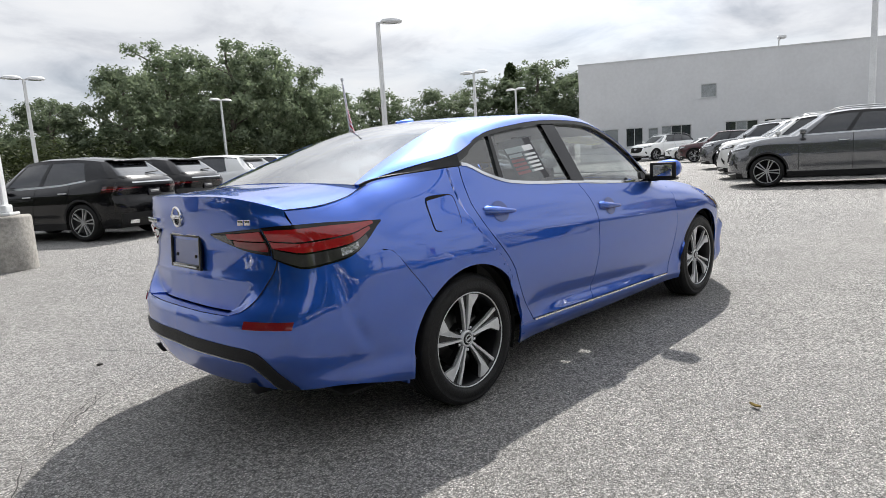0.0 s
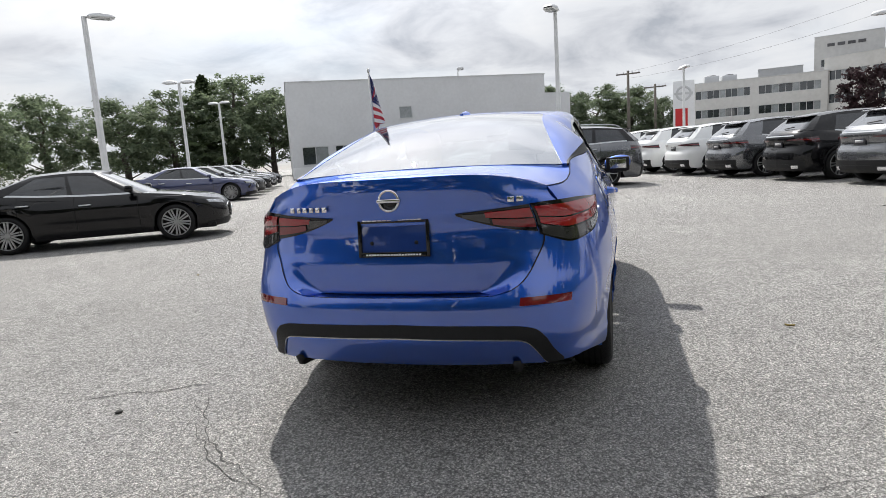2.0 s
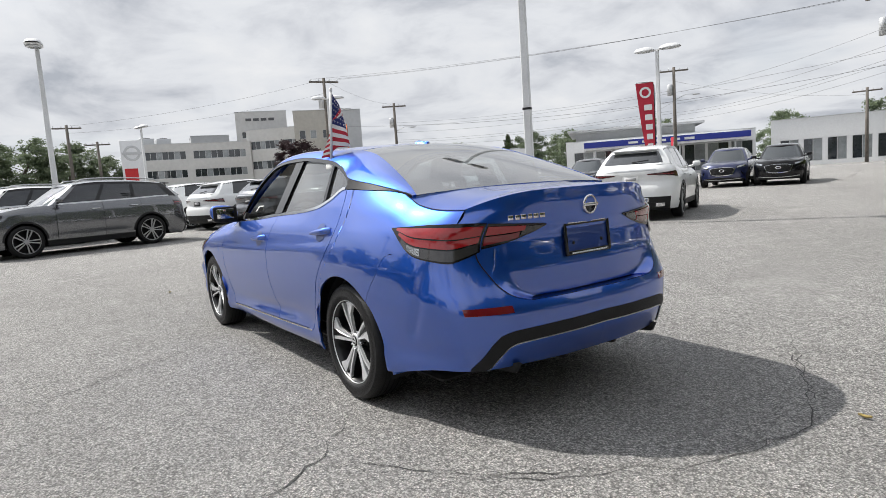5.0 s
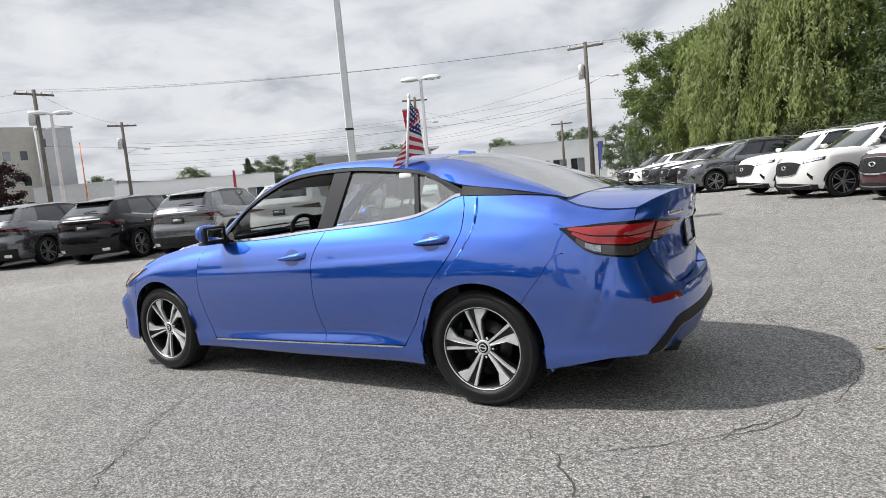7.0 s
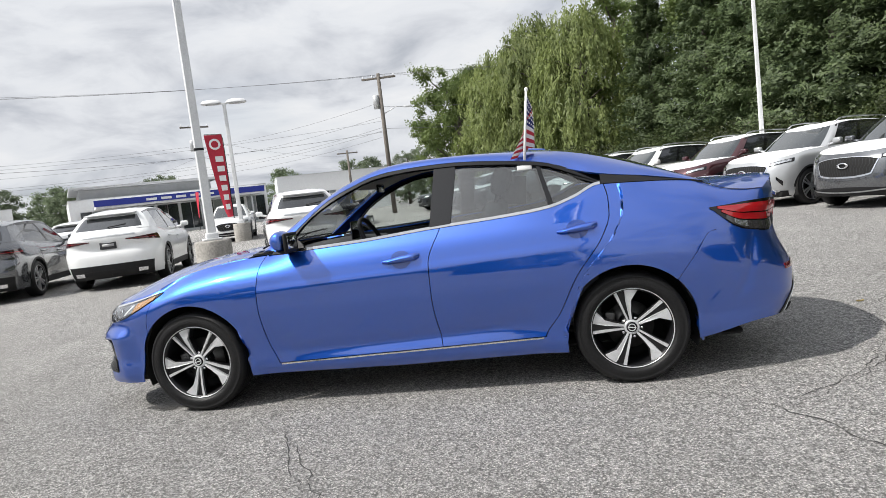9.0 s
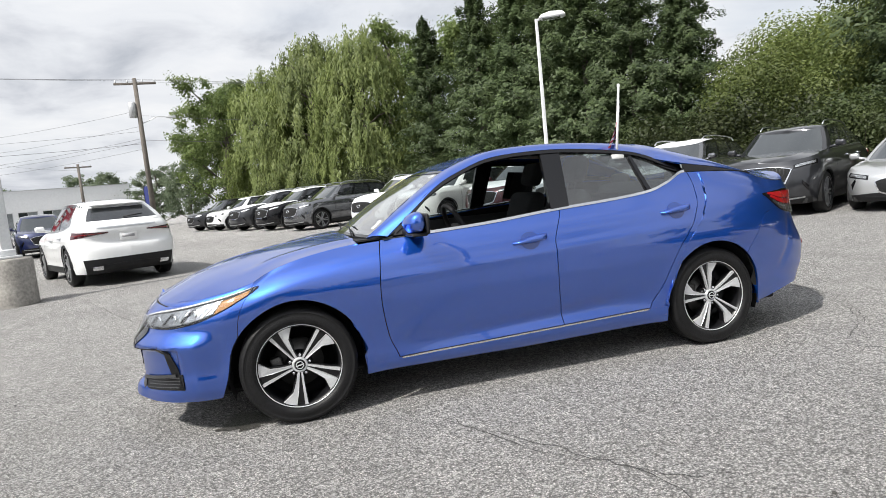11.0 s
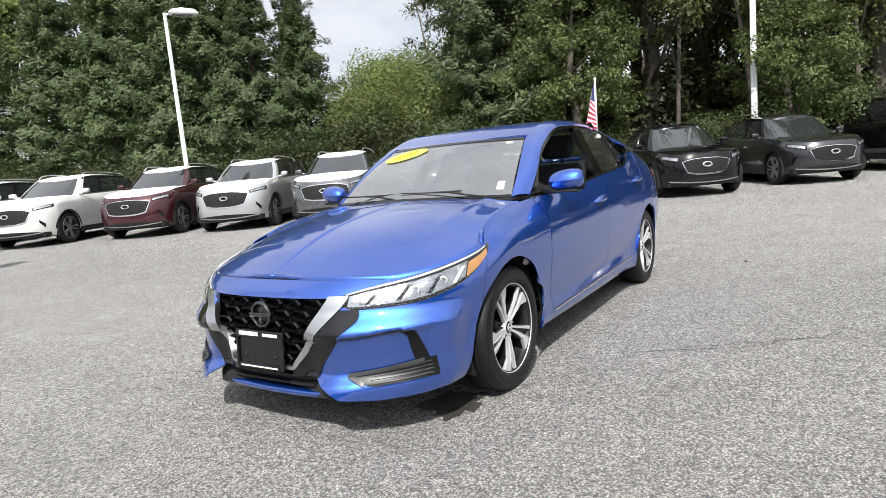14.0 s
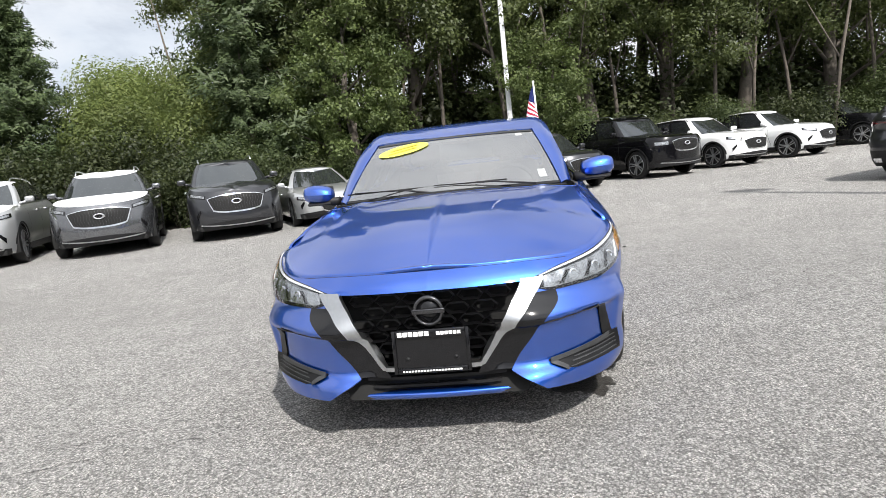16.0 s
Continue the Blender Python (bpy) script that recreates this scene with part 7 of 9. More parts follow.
class Shape:
    """The outer form of a parked vehicle."""

    def __init__(self, xf, xr, hw, roof, belt_z, hood, axles, R, nose, tail, ws, bl, y_roof, low=0.24):
        self.xf, self.xr, self.hw, self.R, self.axles, self.low = xf, xr, hw, R, axles, low
        self.ps, self.px, self.py = plan_curve([(xf, 0), (xf - 0.012, 0.3 * hw), (xf - 0.075, 0.55 * hw), (xf - 0.21, 0.78 * hw), (xf - 0.46, 0.935 * hw), (xf - 0.85, 0.99 * hw), (0, hw), (-xr + 0.75, 0.995 * hw),
                                                (-xr + 0.36, 0.955 * hw), (-xr + 0.14, 0.82 * hw), (-xr + 0.035, 0.55 * hw), (-xr, 0)])
        self.mid = int(np.argmax(self.py))
        self.roof, self.top = table(*roof), table(*(list(belt_z) + list(hood)))
        self.nose, self.tail = table(*nose), table(*tail)
        self.ws, self.bl, self.y_roof = ws, bl, y_roof
        b = self.top(0)
        self.wide = table((0.1, 0.86), (0.25, 0.93), (0.38, 0.955), (0.55, 0.985), (0.75, 1.0), (b - 0.18, 0.985), (b, 0.925), (b + 0.25, 0.88))

    def sx(self, x):
        return float(np.interp(-x, -self.px, self.ps))

    def sf(self, y):
        return float(np.interp(y, self.py[:self.mid], self.ps[:self.mid]))

    def sr(self, y):
        return float(np.interp(-y, -self.py[self.mid:], self.ps[self.mid:]))

    def x_of(self, s):
        return float(np.interp(s, self.ps, self.px))

    def skin(self, s, z):
        x0, y0 = self.x_of(s), float(np.interp(s, self.ps, self.py))
        x = x0 + smooth((x0 - self.xf + 1.0) / 0.85) * self.nose(z) + smooth((-x0 - self.xr + 0.9) / 0.8) * self.tail(z)
        f = self.wide(z)
        for a in self.axles:
            k = math.exp(-((x0 - a) / 0.45) ** 4)
            if z < 0.85:
                f += (max(f, 0.992) - f) * k
        f -= 0.05 * max(0.0, 1 - (self.top(x0) - z) / 0.13) ** 2
        crease = 0.46
        f -= 0.02 * smooth((1.15 - abs(x0)) / 0.5) * math.exp(-((z - crease) / 0.06) ** 2)
        return Vector((x, y0 * f, z))

    def arch(self, x, low):
        for a in self.axles:
            r = self.R + 0.045
            if abs(x - a) < r:
                return self.R + math.sqrt(r * r - (x - a) ** 2)
        return low

    def ring(self, u, v):
        """The cabin's outside: u runs 0 to 5 from the screen's middle round to the tailgate's middle, v up from the belt."""
        x0, x1 = self.ws
        r0, r1 = self.bl
        yb = lambda x: self.skin(self.sx(x), self.top(x)).y - 0.012

        def at(k):
            if k == 0:
                return Vector((x0, 0)), Vector((x1, 0))
            if k == 1:
                return Vector((x0 - 0.12, yb(x0 - 0.12) * 0.74)), Vector((x1 - 0.06, self.y_roof * 0.76))
            if k == 2:
                return Vector((x0 - 0.34, yb(x0 - 0.34))), Vector((x1 - 0.20, self.y_roof * 0.985))
            if k == 3:
                return Vector((r0 + 0.24, yb(r0 + 0.24) * 0.985)), Vector((r1 + 0.20, self.y_roof * 0.93))
            if k == 4:
                return Vector((r0 + 0.05, yb(r0 + 0.24) * 0.78)), Vector((r1 + 0.04, self.y_roof * 0.74))
            return Vector((r0, 0)), Vector((r1, 0))
        i = min(int(u), 4)
        a, b = at(i), at(i + 1)
        t = u - i
        if i in (0, 4):
            e = math.sin(t * math.pi / 2) if i == 0 else 1 - math.cos(t * math.pi / 2)
            lo = Vector((lerp(a[0].x, b[0].x, t * t if i == 0 else 1 - (1 - t) ** 2), lerp(a[0].y, b[0].y, t)))
            hi = Vector((lerp(a[1].x, b[1].x, t * t if i == 0 else 1 - (1 - t) ** 2), lerp(a[1].y, b[1].y, t)))
        else:
            lo, hi = a[0].lerp(b[0], t), a[1].lerp(b[1], t)
            if i == 2:
                lo.y = yb(lo.x) * lerp(1, 0.985, t)
                hi.y += 0.02 * math.sin(math.pi * t)
        zb, zt = self.top(lo.x) + 0.002, self.roof(hi.x) - 0.055
        p = lo.lerp(hi, v)
        return Vector((p.x, p.y + 0.02 * math.sin(math.pi * v), lerp(zb, zt, v)))


def mirror_sheet(bm, rows, rim, lift=0.0, flip=True, skip=None):
    sheet(bm, rows, rim, lift, skip, flip)
    sheet(bm, [[Vector((p.x, -p.y, p.z)) for p in r] for r in rows], rim, lift, skip, not flip)


def plain_wheel(parent, m, R, w=0.225, spokes=5, dark=False, fat=1.0):
    """A parked vehicle's wheel: tyre, rim and spokes."""
    k = R / 0.36
    wh = empty("wheel")
    wh.parent = parent
    bm = bmesh.new()
    r = R * 0.755
    lathe(bm, [(r, -w / 2 + 0.01), (r + 0.02, -w / 2), (R - 0.03, -w / 2 + 0.005), (R, -w / 2 + 0.035), (R, w / 2 - 0.035), (R - 0.03, w / 2 - 0.005), (r + 0.02, w / 2), (r, w / 2 - 0.012)], 32, m)
    part("tyre", bm, M["rubber"], wh)
    bm = bmesh.new()
    lathe(bm, [(r + 0.002, w / 2 - 0.012), (r - 0.012, w / 2 - 0.008), (r - 0.02, w / 2 - 0.03), (r * 0.92, 0.0), (0.04, -0.02)], 32, m)
    rim = part("rim", bm, M["rim_black"], wh)
    bm = bmesh.new()
    lathe(bm, [(r, w / 2 - 0.010), (r - 0.004, w / 2 - 0.004), (r - 0.014, w / 2 - 0.006)], 32, m)
    for j in range(spokes):
        for sgn in (1, -1):
            t = m @ Matrix.Rotation(2 * math.pi * j / spokes, 4, "Z")
            prism(bm, [(0.03, sgn * 0.004), (r * 0.98, sgn * 0.030 * fat), (r * 0.98, sgn * (0.030 * fat + 0.030)), (0.03, sgn * 0.026)][::sgn], w / 2 - 0.05, w / 2 - 0.02, t)
    lathe(bm, [(0.05, w / 2 - 0.05), (0.048, w / 2 - 0.016), (0.0005, w / 2 - 0.012)], 16, m)
    part("spokes", bm, M["black_gloss"] if dark else M["wheel_silver"], rim, flat=True)
    return wh


def make_vehicle(sh, kind, name):
    """Builds one vehicle at the origin, nose to +x. kind: dict of what its front and back carry."""
    V = lambda x, y, z: Vector((x, y, z))
    car = empty(name)
    PB = PAINTS["grey"]
    S = sh.skin
    hi_at = lambda s: sh.top(sh.x_of(s))
    END = float(sh.ps[-1])
    # body sides
    cols = sorted(set(spaced(0, END, 70) + [sh.sx(a + (sh.R + 0.045) * math.cos(t)) for a in sh.axles for t in spaced(0.001, math.pi - 0.001, 15)]))
    low = lambda s: sh.arch(sh.x_of(s), sh.low)
    bm = bmesh.new()
    mirror_sheet(bm, [[S(s, lerp(low(s), hi_at(s), k / 15)) for s in cols] for k in range(16)], 0.02)
    body = part("body", bm, PB, car)
    # hood and tail deck
    bm = bmesh.new()
    rows = []
    hs = spaced(0, sh.sx(sh.ws[0] - 0.30), 30)
    for e, s in enumerate(hs):
        p, f = S(s, hi_at(s)), e / 29
        p0 = S(0, sh.top(sh.xf))
        xc = lerp(p0.x, sh.ws[0] - 0.02, f**1.1)
        zc = sh.top(max(xc, sh.ws[0])) + 0.035 * smooth(f * 3)
        rows.append([V(lerp(p.x, xc, t), p.y * (1 - t), p.z + (zc - p.z) * (1 - (1 - t) ** 2.4) + 0.012 * math.exp(-((1 - t - 0.68) / 0.08) ** 2) * smooth(f * 2)) for t in spaced(0, 1, 14)])
    mirror_sheet(bm, rows, 0.01, flip=False)
    part("bonnet", bm, M["film"] if kind.get("film") else PB, car, "white film over the bonnet" if kind.get("film") else "")
    bm = bmesh.new()
    rows = []
    ds = spaced(sh.sx(sh.bl[0] + 0.3), END, 24)
    for e, s in enumerate(ds):
        p, f = S(s, hi_at(s)), e / 23
        pe = S(END, sh.top(-sh.xr))
        xc = lerp(sh.bl[0] + 0.02, pe.x, f**0.9)
        zc = sh.top(xc) + 0.02 * (1 - f)
        rows.append([V(lerp(p.x, xc, t), p.y * (1 - t), p.z + (zc - p.z) * (1 - (1 - t) ** 2.4)) for t in spaced(0, 1, 10)])
    mirror_sheet(bm, rows, 0.01, flip=False)
    part("tail_deck", bm, PB, car)
    # dark floor and arches
    bm = bmesh.new()
    box(bm, (-sh.xr + 0.25, -sh.hw * 0.8, sh.low - 0.02), (sh.xf - 0.25, sh.hw * 0.8, sh.low + 0.08), 0.02)
    for a in sh.axles:
        for sd in (1, -1):
            rr = sh.R + 0.05
            rows = [[V(a + rr * math.cos(t), sd * sh.hw * 0.975, sh.R + rr * math.sin(t)), V(a + rr * math.cos(t), sd * sh.hw * 0.62, sh.R + rr * math.sin(t)), V(a, sd * sh.hw * 0.62, sh.R)] for t in spaced(-0.35, math.pi + 0.35, 17)]
            sheet(bm, rows, 0)
    part("underside", bm, M["void"], car)
    # cladding
    if kind.get("clad", True):
        def clad(bm):
            cs = [s for s in cols]
            for a0, a1 in ((sh.axles[0] - sh.R - 0.05, sh.axles[1] + sh.R + 0.05),):
                ss = [s for s in spaced(sh.sx(a0), sh.sx(a1), 24)]
                sheet(bm, [[S(s, z) for s in ss] for z in (sh.low - 0.005, sh.low + 0.13)], 0.01, 0.006, None, True)
        both("side_cladding", clad, M["black_plastic"], car, "black sill cladding")
        for a in sh.axles:
            def lip(bm, a=a):
                rows = []
                for t in spaced(0.06, math.pi - 0.06, 25):
                    row = []
                    for d in (0.043, 0.085):
                        x, z = a + (sh.R + d) * math.cos(t), sh.R + (sh.R + d) * math.sin(t)
                        row.append(S(sh.sx(x), z))
                    rows.append(row)
                sheet(bm, rows, 0.01, 0.006, None, False)
            both("arch_cladding", lip, M["black_plastic"], car, "black arch moulding")
    # cabin
    def pane(u0, u1, v0, v1, nu=10, nv=6, lift=0.0, rim=0.0):
        def at(u, v):
            p = sh.ring(u, v)
            return V(p.x, 0.0, p.z) if u < 1e-6 or u > 5 - 1e-6 else p
        return lambda bm: sheet(bm, [[at(u, v) for u in spaced(u0, u1, nu)] for v in spaced(v0, v1, nv)], rim, lift, None, True)

    def whole(name_, u0, u1, v0, v1, mat_, lbl="", lift=0.0, rim=0.0, nu=10):
        bm = bmesh.new()
        pane(u0, u1, v0, v1, nu, 6, lift, rim)(bm)
        vs = list(bm.verts)
        bm2 = bmesh.new()
        pane(u0, u1, v0, v1, nu, 6, lift, rim)(bm2)
        for q in bm2.verts:
            q.co.y = -q.co.y
        bmesh.ops.reverse_faces(bm2, faces=bm2.faces)
        me = bpy.data.meshes.new("t")
        bm2.to_mesh(me), bm2.free()
        bm.from_mesh(me)
        bpy.data.meshes.remove(me)
        return part(name_, bm, mat_, car, lbl)
    whole("windscreen", 0, 1.55, 0, 1, M["glass_screen"], "windscreen reflecting the sky", nu=14)
    both("front_pillar", pane(1.55, 2.04, 0, 1, 5, 8, 0.006, 0.01), PB, car)
    segs = kind["windows"]
    for a, b in segs:
        both("side_window", pane(2 + a, 2 + b, 0.06, 0.90, 8, 5), M["glass_suv"], car, "dark side window")
    edges = [0.04] + [q for ab in segs for q in ab] + [1.0]
    for a, b in zip(edges[::2], edges[1::2]):
        if b - a > 0.004:
            last = b > 0.99
            both("rear_pillar" if last else "door_pillar", pane(2 + a, 2 + b, 0, 1, 3 if not last else 6, 6, 0.004, 0.01), (M["black_gloss"] if kind.get("dark_tail") else PB) if last else M["black_gloss"], car)
    both("window_sill", pane(2.02, 2 + segs[-1][1], -0.02, 0.065, 24, 2, 0.006, 0.006), M["satin"] if kind.get("bright", True) else M["black_gloss"], car, "bright window strip" if kind.get("bright", True) else "")
    both("window_head", pane(2.0, 3.0, 0.885, 1.0, 16, 2, 0.004, 0.01), M["black_gloss"], car)
    both("tail_corner", pane(3.0, 3.7, 0, 1, 6, 6, 0.003, 0.01), PB, car)
    whole("rear_window", 3.7, 5, 0.10, 0.93, M["glass_suv"], "dark rear window", nu=12)
    whole("rear_header", 3.7, 5, 0.92, 1.0, PB, nu=10, lift=0.004, rim=0.02)
    whole("rear_sill", 3.7, 5, 0, 0.11, PB, nu=10, lift=0.004, rim=0.01)
    # roof
    bm = bmesh.new()
    rows = []
    us = spaced(0, 1, 8)[:-1] + spaced(1, 2, 5)[:-1] + spaced(2, 3, 18)[:-1] + spaced(3, 4, 5)[:-1] + spaced(4, 5, 8)
    for u in us:
        p = sh.ring(u, 1.0)
        xc = lerp(sh.ring(0, 1).x, sh.ring(5, 1).x, (sh.ring(0, 1).x - p.x) / (sh.ring(0, 1).x - sh.ring(5, 1).x))
        rows.append([V(lerp(p.x, xc, t), p.y * (1 - t), p.z + (sh.roof(xc) - p.z) * (1 - (1 - t) ** 3)) for t in spaced(0, 1, 9)])
    mirror_sheet(bm, rows, 0.012, flip=False)
    roof = part("roof_panel", bm, M["film"] if kind.get("film") and kind.get("film_roof") else PB, car)
    if kind.get("sunroof"):
        bm = bmesh.new()
        sheet(bm, [[V(x, y, sh.roof(x) + 0.004 - 0.03 * (y / 0.5) ** 2) for y in spaced(-0.42, 0.42, 7)] for x in spaced(sh.ws[1] - 0.35, sh.ws[1] - 1.5, 6)], 0.004, flip=True)
        part("sunroof", bm, M["glass_suv"], roof)
    if kind.get("spoiler"):
        bm = bmesh.new()
        r1 = sh.ring(5, 1.0)
        sheet(bm, [[V(r1.x + dx + 0.05 * (y / sh.y_roof) ** 2, y, r1.z + 0.05 + dz) for y in spaced(sh.y_roof * 0.82, -sh.y_roof * 0.82, 13)] for dx, dz in ((0.14, 0.012), (-0.06, 0.0), (-0.10, -0.012), (-0.09, -0.03))], 0.01)
        part("spoiler", bm, PB, car)
    if kind.get("rails"):
        def rr(bm):
            pts = [V(sh.ring(2 + t, 1).x, sh.ring(2 + t, 1).y - 0.05, sh.roof(sh.ring(2 + t, 1).x) + (0.045 if 0.03 < t < 0.97 else -0.01)) for t in spaced(0.02, 0.98, 16)]
            tube(bm, pts, 0.016, 6)
        both("roof_rail", rr, M["satin"], car, "silver roof rail")
    # seams and handles
    for t in kind.get("seams", ()):
        both("door_seam", lambda bm, t=t: sheet(bm, [[S(sh.sx(t + d + (0.10 * smooth((0.9 - z) / 0.5) if kind.get("slant") else 0)), z) for d in (0.004, -0.004)] for z in spaced(sh.low + 0.14, sh.top(t) - 0.005, 14)], 0, 0.003, None, True), M["void"], car)
    for t in kind.get("handles", ()):
        def hnd(bm, t=t):
            z = sh.top(t) - 0.16
            tube(bm, [S(sh.sx(t + d), z) + V(0, o, 0) for d, o in ((0.10, 0.0), (0.085, 0.03), (0, 0.04), (-0.085, 0.03), (-0.10, 0.0))], 0.016, 6)
        both("door_handle", hnd, M["satin"] if kind.get("bright", True) else PB, car)

    def mir(bm):
        x, y, z = sh.ws[0] - 0.42, sh.hw * 0.93, sh.top(sh.ws[0] - 0.4) + 0.06
        box(bm, (x - 0.07, y + 0.03, z - 0.02), (x + 0.07, y + 0.21, z + 0.105), 0.042, seg=3)
        tube(bm, [(x, y - 0.08, z - 0.03), (x, y + 0.08, z)], 0.03, 8)
    both("door_mirror", mir, PB if kind.get("mirror_paint", True) else M["black_gloss"], car)
    # face
    def patch(front, y0, y1, lo, hi, lift, rim=0.02, n=14, m_=6):
        sp = sh.sf if front else sh.sr
        return lambda bm: sheet(bm, [[S(sp(y) if not isinstance(y, str) else 0, lerp(lo(y), hi(y), k / (m_ - 1))) for y in spaced(y0, y1, n)] for k in range(m_)], rim, lift, None, front)
    g = kind.get("grille")
    if g:
        gw, gl, gh, slats = g
        mid_lo = lambda y: gl + 0.05 * (abs(y) / gw) ** 3
        mid_hi = lambda y: gh - 0.06 * (abs(y) / gw) ** 3
        bm = bmesh.new()
        mirror_sheet(bm, [[S(sh.sf(y * lerp(0.84, 1.0, k / 5)), lerp(mid_lo(y) - 0.032, mid_hi(y) + 0.012, k / 5)) for y in spaced(0, gw + 0.018, 14)] for k in range(6)], 0.03, 0.012)
        gr = part("grille", bm, M["chrome"], car, "dark grille in a chrome frame")
        bm = bmesh.new()
        mirror_sheet(bm, [[S(sh.sf(y * lerp(0.84, 1.0, k / 5)), lerp(mid_lo(y), mid_hi(y), k / 5)) for y in spaced(0, gw, 14)] for k in range(6)], 0.01, 0.018)
        part("grille_field", bm, M["void"], gr)
        # upright wavy ribs
        n = 9
        for k in range(-n, n + 1):
            yc = k / n * (gw - 0.03)
            bm = bmesh.new()
            rows = []
            for v in spaced(0.05, 0.95, 9):
                row = []
                for dy in (-0.0045, 0.0045):
                    y = yc * lerp(0.84, 1.0, v) + dy + 0.012 * math.sin(v * 12)
                    q_ = S(sh.sf(abs(y)), lerp(mid_lo(abs(y)), mid_hi(abs(y)), v))
                    row.append(V(q_.x + 0.022, math.copysign(q_.y, y), q_.z))
                rows.append(row)
            sheet(bm, rows, 0.006, 0.0, None, True)
            part("grille_rib", bm, M["grille_rib"], gr)
        zc = (gl + gh) / 2 + 0.03
        p = S(0, zc)
        ft = Matrix(((0, 0, 1, 0), (1, 0, 0, 0), (0, 1, 0, 0), (0, 0, 0, 1)))
        bm = bmesh.new()
        lathe(bm, [(0.078, 0), (0.080, 0.02), (0.052, 0.024), (0.050, 0.0)], 24, Matrix.Translation((p.x + 0.026, 0, zc)) @ ft @ Matrix.Diagonal((1.35, 0.72, 1, 1)))
        part("emblem", bm, M["chrome"], gr, "oval chrome badge")
    hl = kind["head"]
    y0, y1, zl0, zh0, zl1, zh1 = hl
    lo, hi = (lambda y: lerp(zl0, zl1, (y - y0) / (y1 - y0))), (lambda y: lerp(zh0, zh1, (y - y0) / (y1 - y0)))
    both("headlight", patch(True, y0, y1, lo, hi, 0.006), M["black_gloss"], car, "slim headlight")
    both("headlight_lens", patch(True, lerp(y0, y1, 0.08), lerp(y0, y1, 0.92), lambda y: lerp(lo(y), hi(y), 0.22), lambda y: lerp(lo(y), hi(y), 0.84), 0.011, 0.006), M["reflector"], car)
    both("intake", patch(True, 0.0, sh.hw * 0.90, lambda y: sh.low + 0.005, lambda y: sh.low + 0.165 - 0.07 * (y / sh.hw) ** 2, 0.006), M["black_plastic"], car, "black lower bumper and intake")
    both("skid_strip", patch(True, 0.0, sh.hw * 0.80, lambda y: sh.low + 0.058 + 0.06 * (y / sh.hw) ** 2, lambda y: sh.low + 0.078 + 0.07 * (y / sh.hw) ** 2, 0.012), M["satin"] if kind.get("skid", True) else M["black_plastic"], car)
    both("fog_vent", patch(True, sh.hw * 0.74, sh.hw * 0.84, lambda y: sh.low + 0.37 - (y / sh.hw - 0.74) * 1.5, lambda y: sh.low + 0.43 - (y / sh.hw - 0.74) * 1.1, 0.006), M["black_gloss"], car)
    # tail
    ty0, ty1, tl0, th0, tl1, th1 = kind["tail"]
    lo2, hi2 = (lambda y: lerp(tl0, tl1, (y - ty0) / (ty1 - ty0))), (lambda y: lerp(th0, th1, (y - ty0) / (ty1 - ty0)))

    def tail_side(bm, lift=0.008, v0=0.0, v1=1.0):
        ss = spaced(sh.sr(ty0), sh.sx(-sh.xr + kind.get("wrap", 0.45)), 14)
        f = lambda s: (s - ss[0]) / (ss[-1] - ss[0])
        sheet(bm, [[S(s, lerp(lerp(tl0, tl1, f(s)), lerp(th0, th1, f(s)), lerp(v0, v1, k / 3))) for s in ss] for k in range(4)], 0.015, lift, None, False)
    both("tail_light", tail_side, M["tail_dark"], car, "dark red tail light")
    both("tail_light_band", lambda bm: tail_side(bm, 0.013, 0.42, 0.58), M["dark_red"], car)
    both("rear_cladding", patch(False, 0.0, sh.hw * 0.86, lambda y: sh.low, lambda y: sh.low + kind.get("rear_clad", 0.27), 0.006), M["black_plastic"], car, "black rear bumper skirt")
    both("rear_skid", patch(False, 0.0, sh.hw * 0.78, lambda y: sh.low + 0.05, lambda y: sh.low + 0.16 - 0.03 * (y / sh.hw) ** 2, 0.014), M["black_plastic"] if kind.get("slant") or not kind.get("clad", True) else M["satin"], car, "skid plate")
    both("exhaust_tip", patch(False, sh.hw * 0.56, sh.hw * 0.74, lambda y: sh.low + 0.075, lambda y: sh.low + 0.14, 0.03, 0.03), M["chrome"], car)
    zp = kind.get("plate", 0.88)
    both("plate_recess", patch(False, 0.0, 0.24, lambda y: zp - 0.10, lambda y: zp + 0.10, 0.004), PB, car)
    bm = bmesh.new()
    p = S(END, zp)
    box(bm, (-0.012, -0.155, -0.078), (0.004, 0.155, 0.078), 0.004, Matrix.Translation((p.x - 0.012, 0, zp)))
    pl = part("plate", bm, M["white"] if kind.get("white_plate") else M["dark_print"], car, "blank licence plate")
    bm = bmesh.new()
    box(bm, (-0.017, -0.11, -0.025), (-0.010, 0.11, 0.03), 0, Matrix.Translation((p.x - 0.012, 0, zp)))
    part("plate_bar", bm, M["grey_print"], pl)
    zt_ = sh.top(-sh.xr) - 0.10
    bm = bmesh.new()
    mirror_sheet(bm, [[S(sh.sr(y), zt_ + d) for y in spaced(0, sh.hw * 0.6, 10)] for d in (-0.012, 0.012)], 0.01, 0.010, False)
    part("tail_strip", bm, M["satin"] if kind.get("bright", True) else PB, car)
    bm = bmesh.new()
    tube(bm, [(sh.ring(5, 0.25).x - 0.03, 0.0, sh.ring(5, 0.25).z), (sh.ring(5, 0.25).x - 0.02, -0.35, sh.ring(5, 0.25).z + 0.03)], 0.012, 6)
    part("rear_wiper", bm, M["black_plastic"], car)
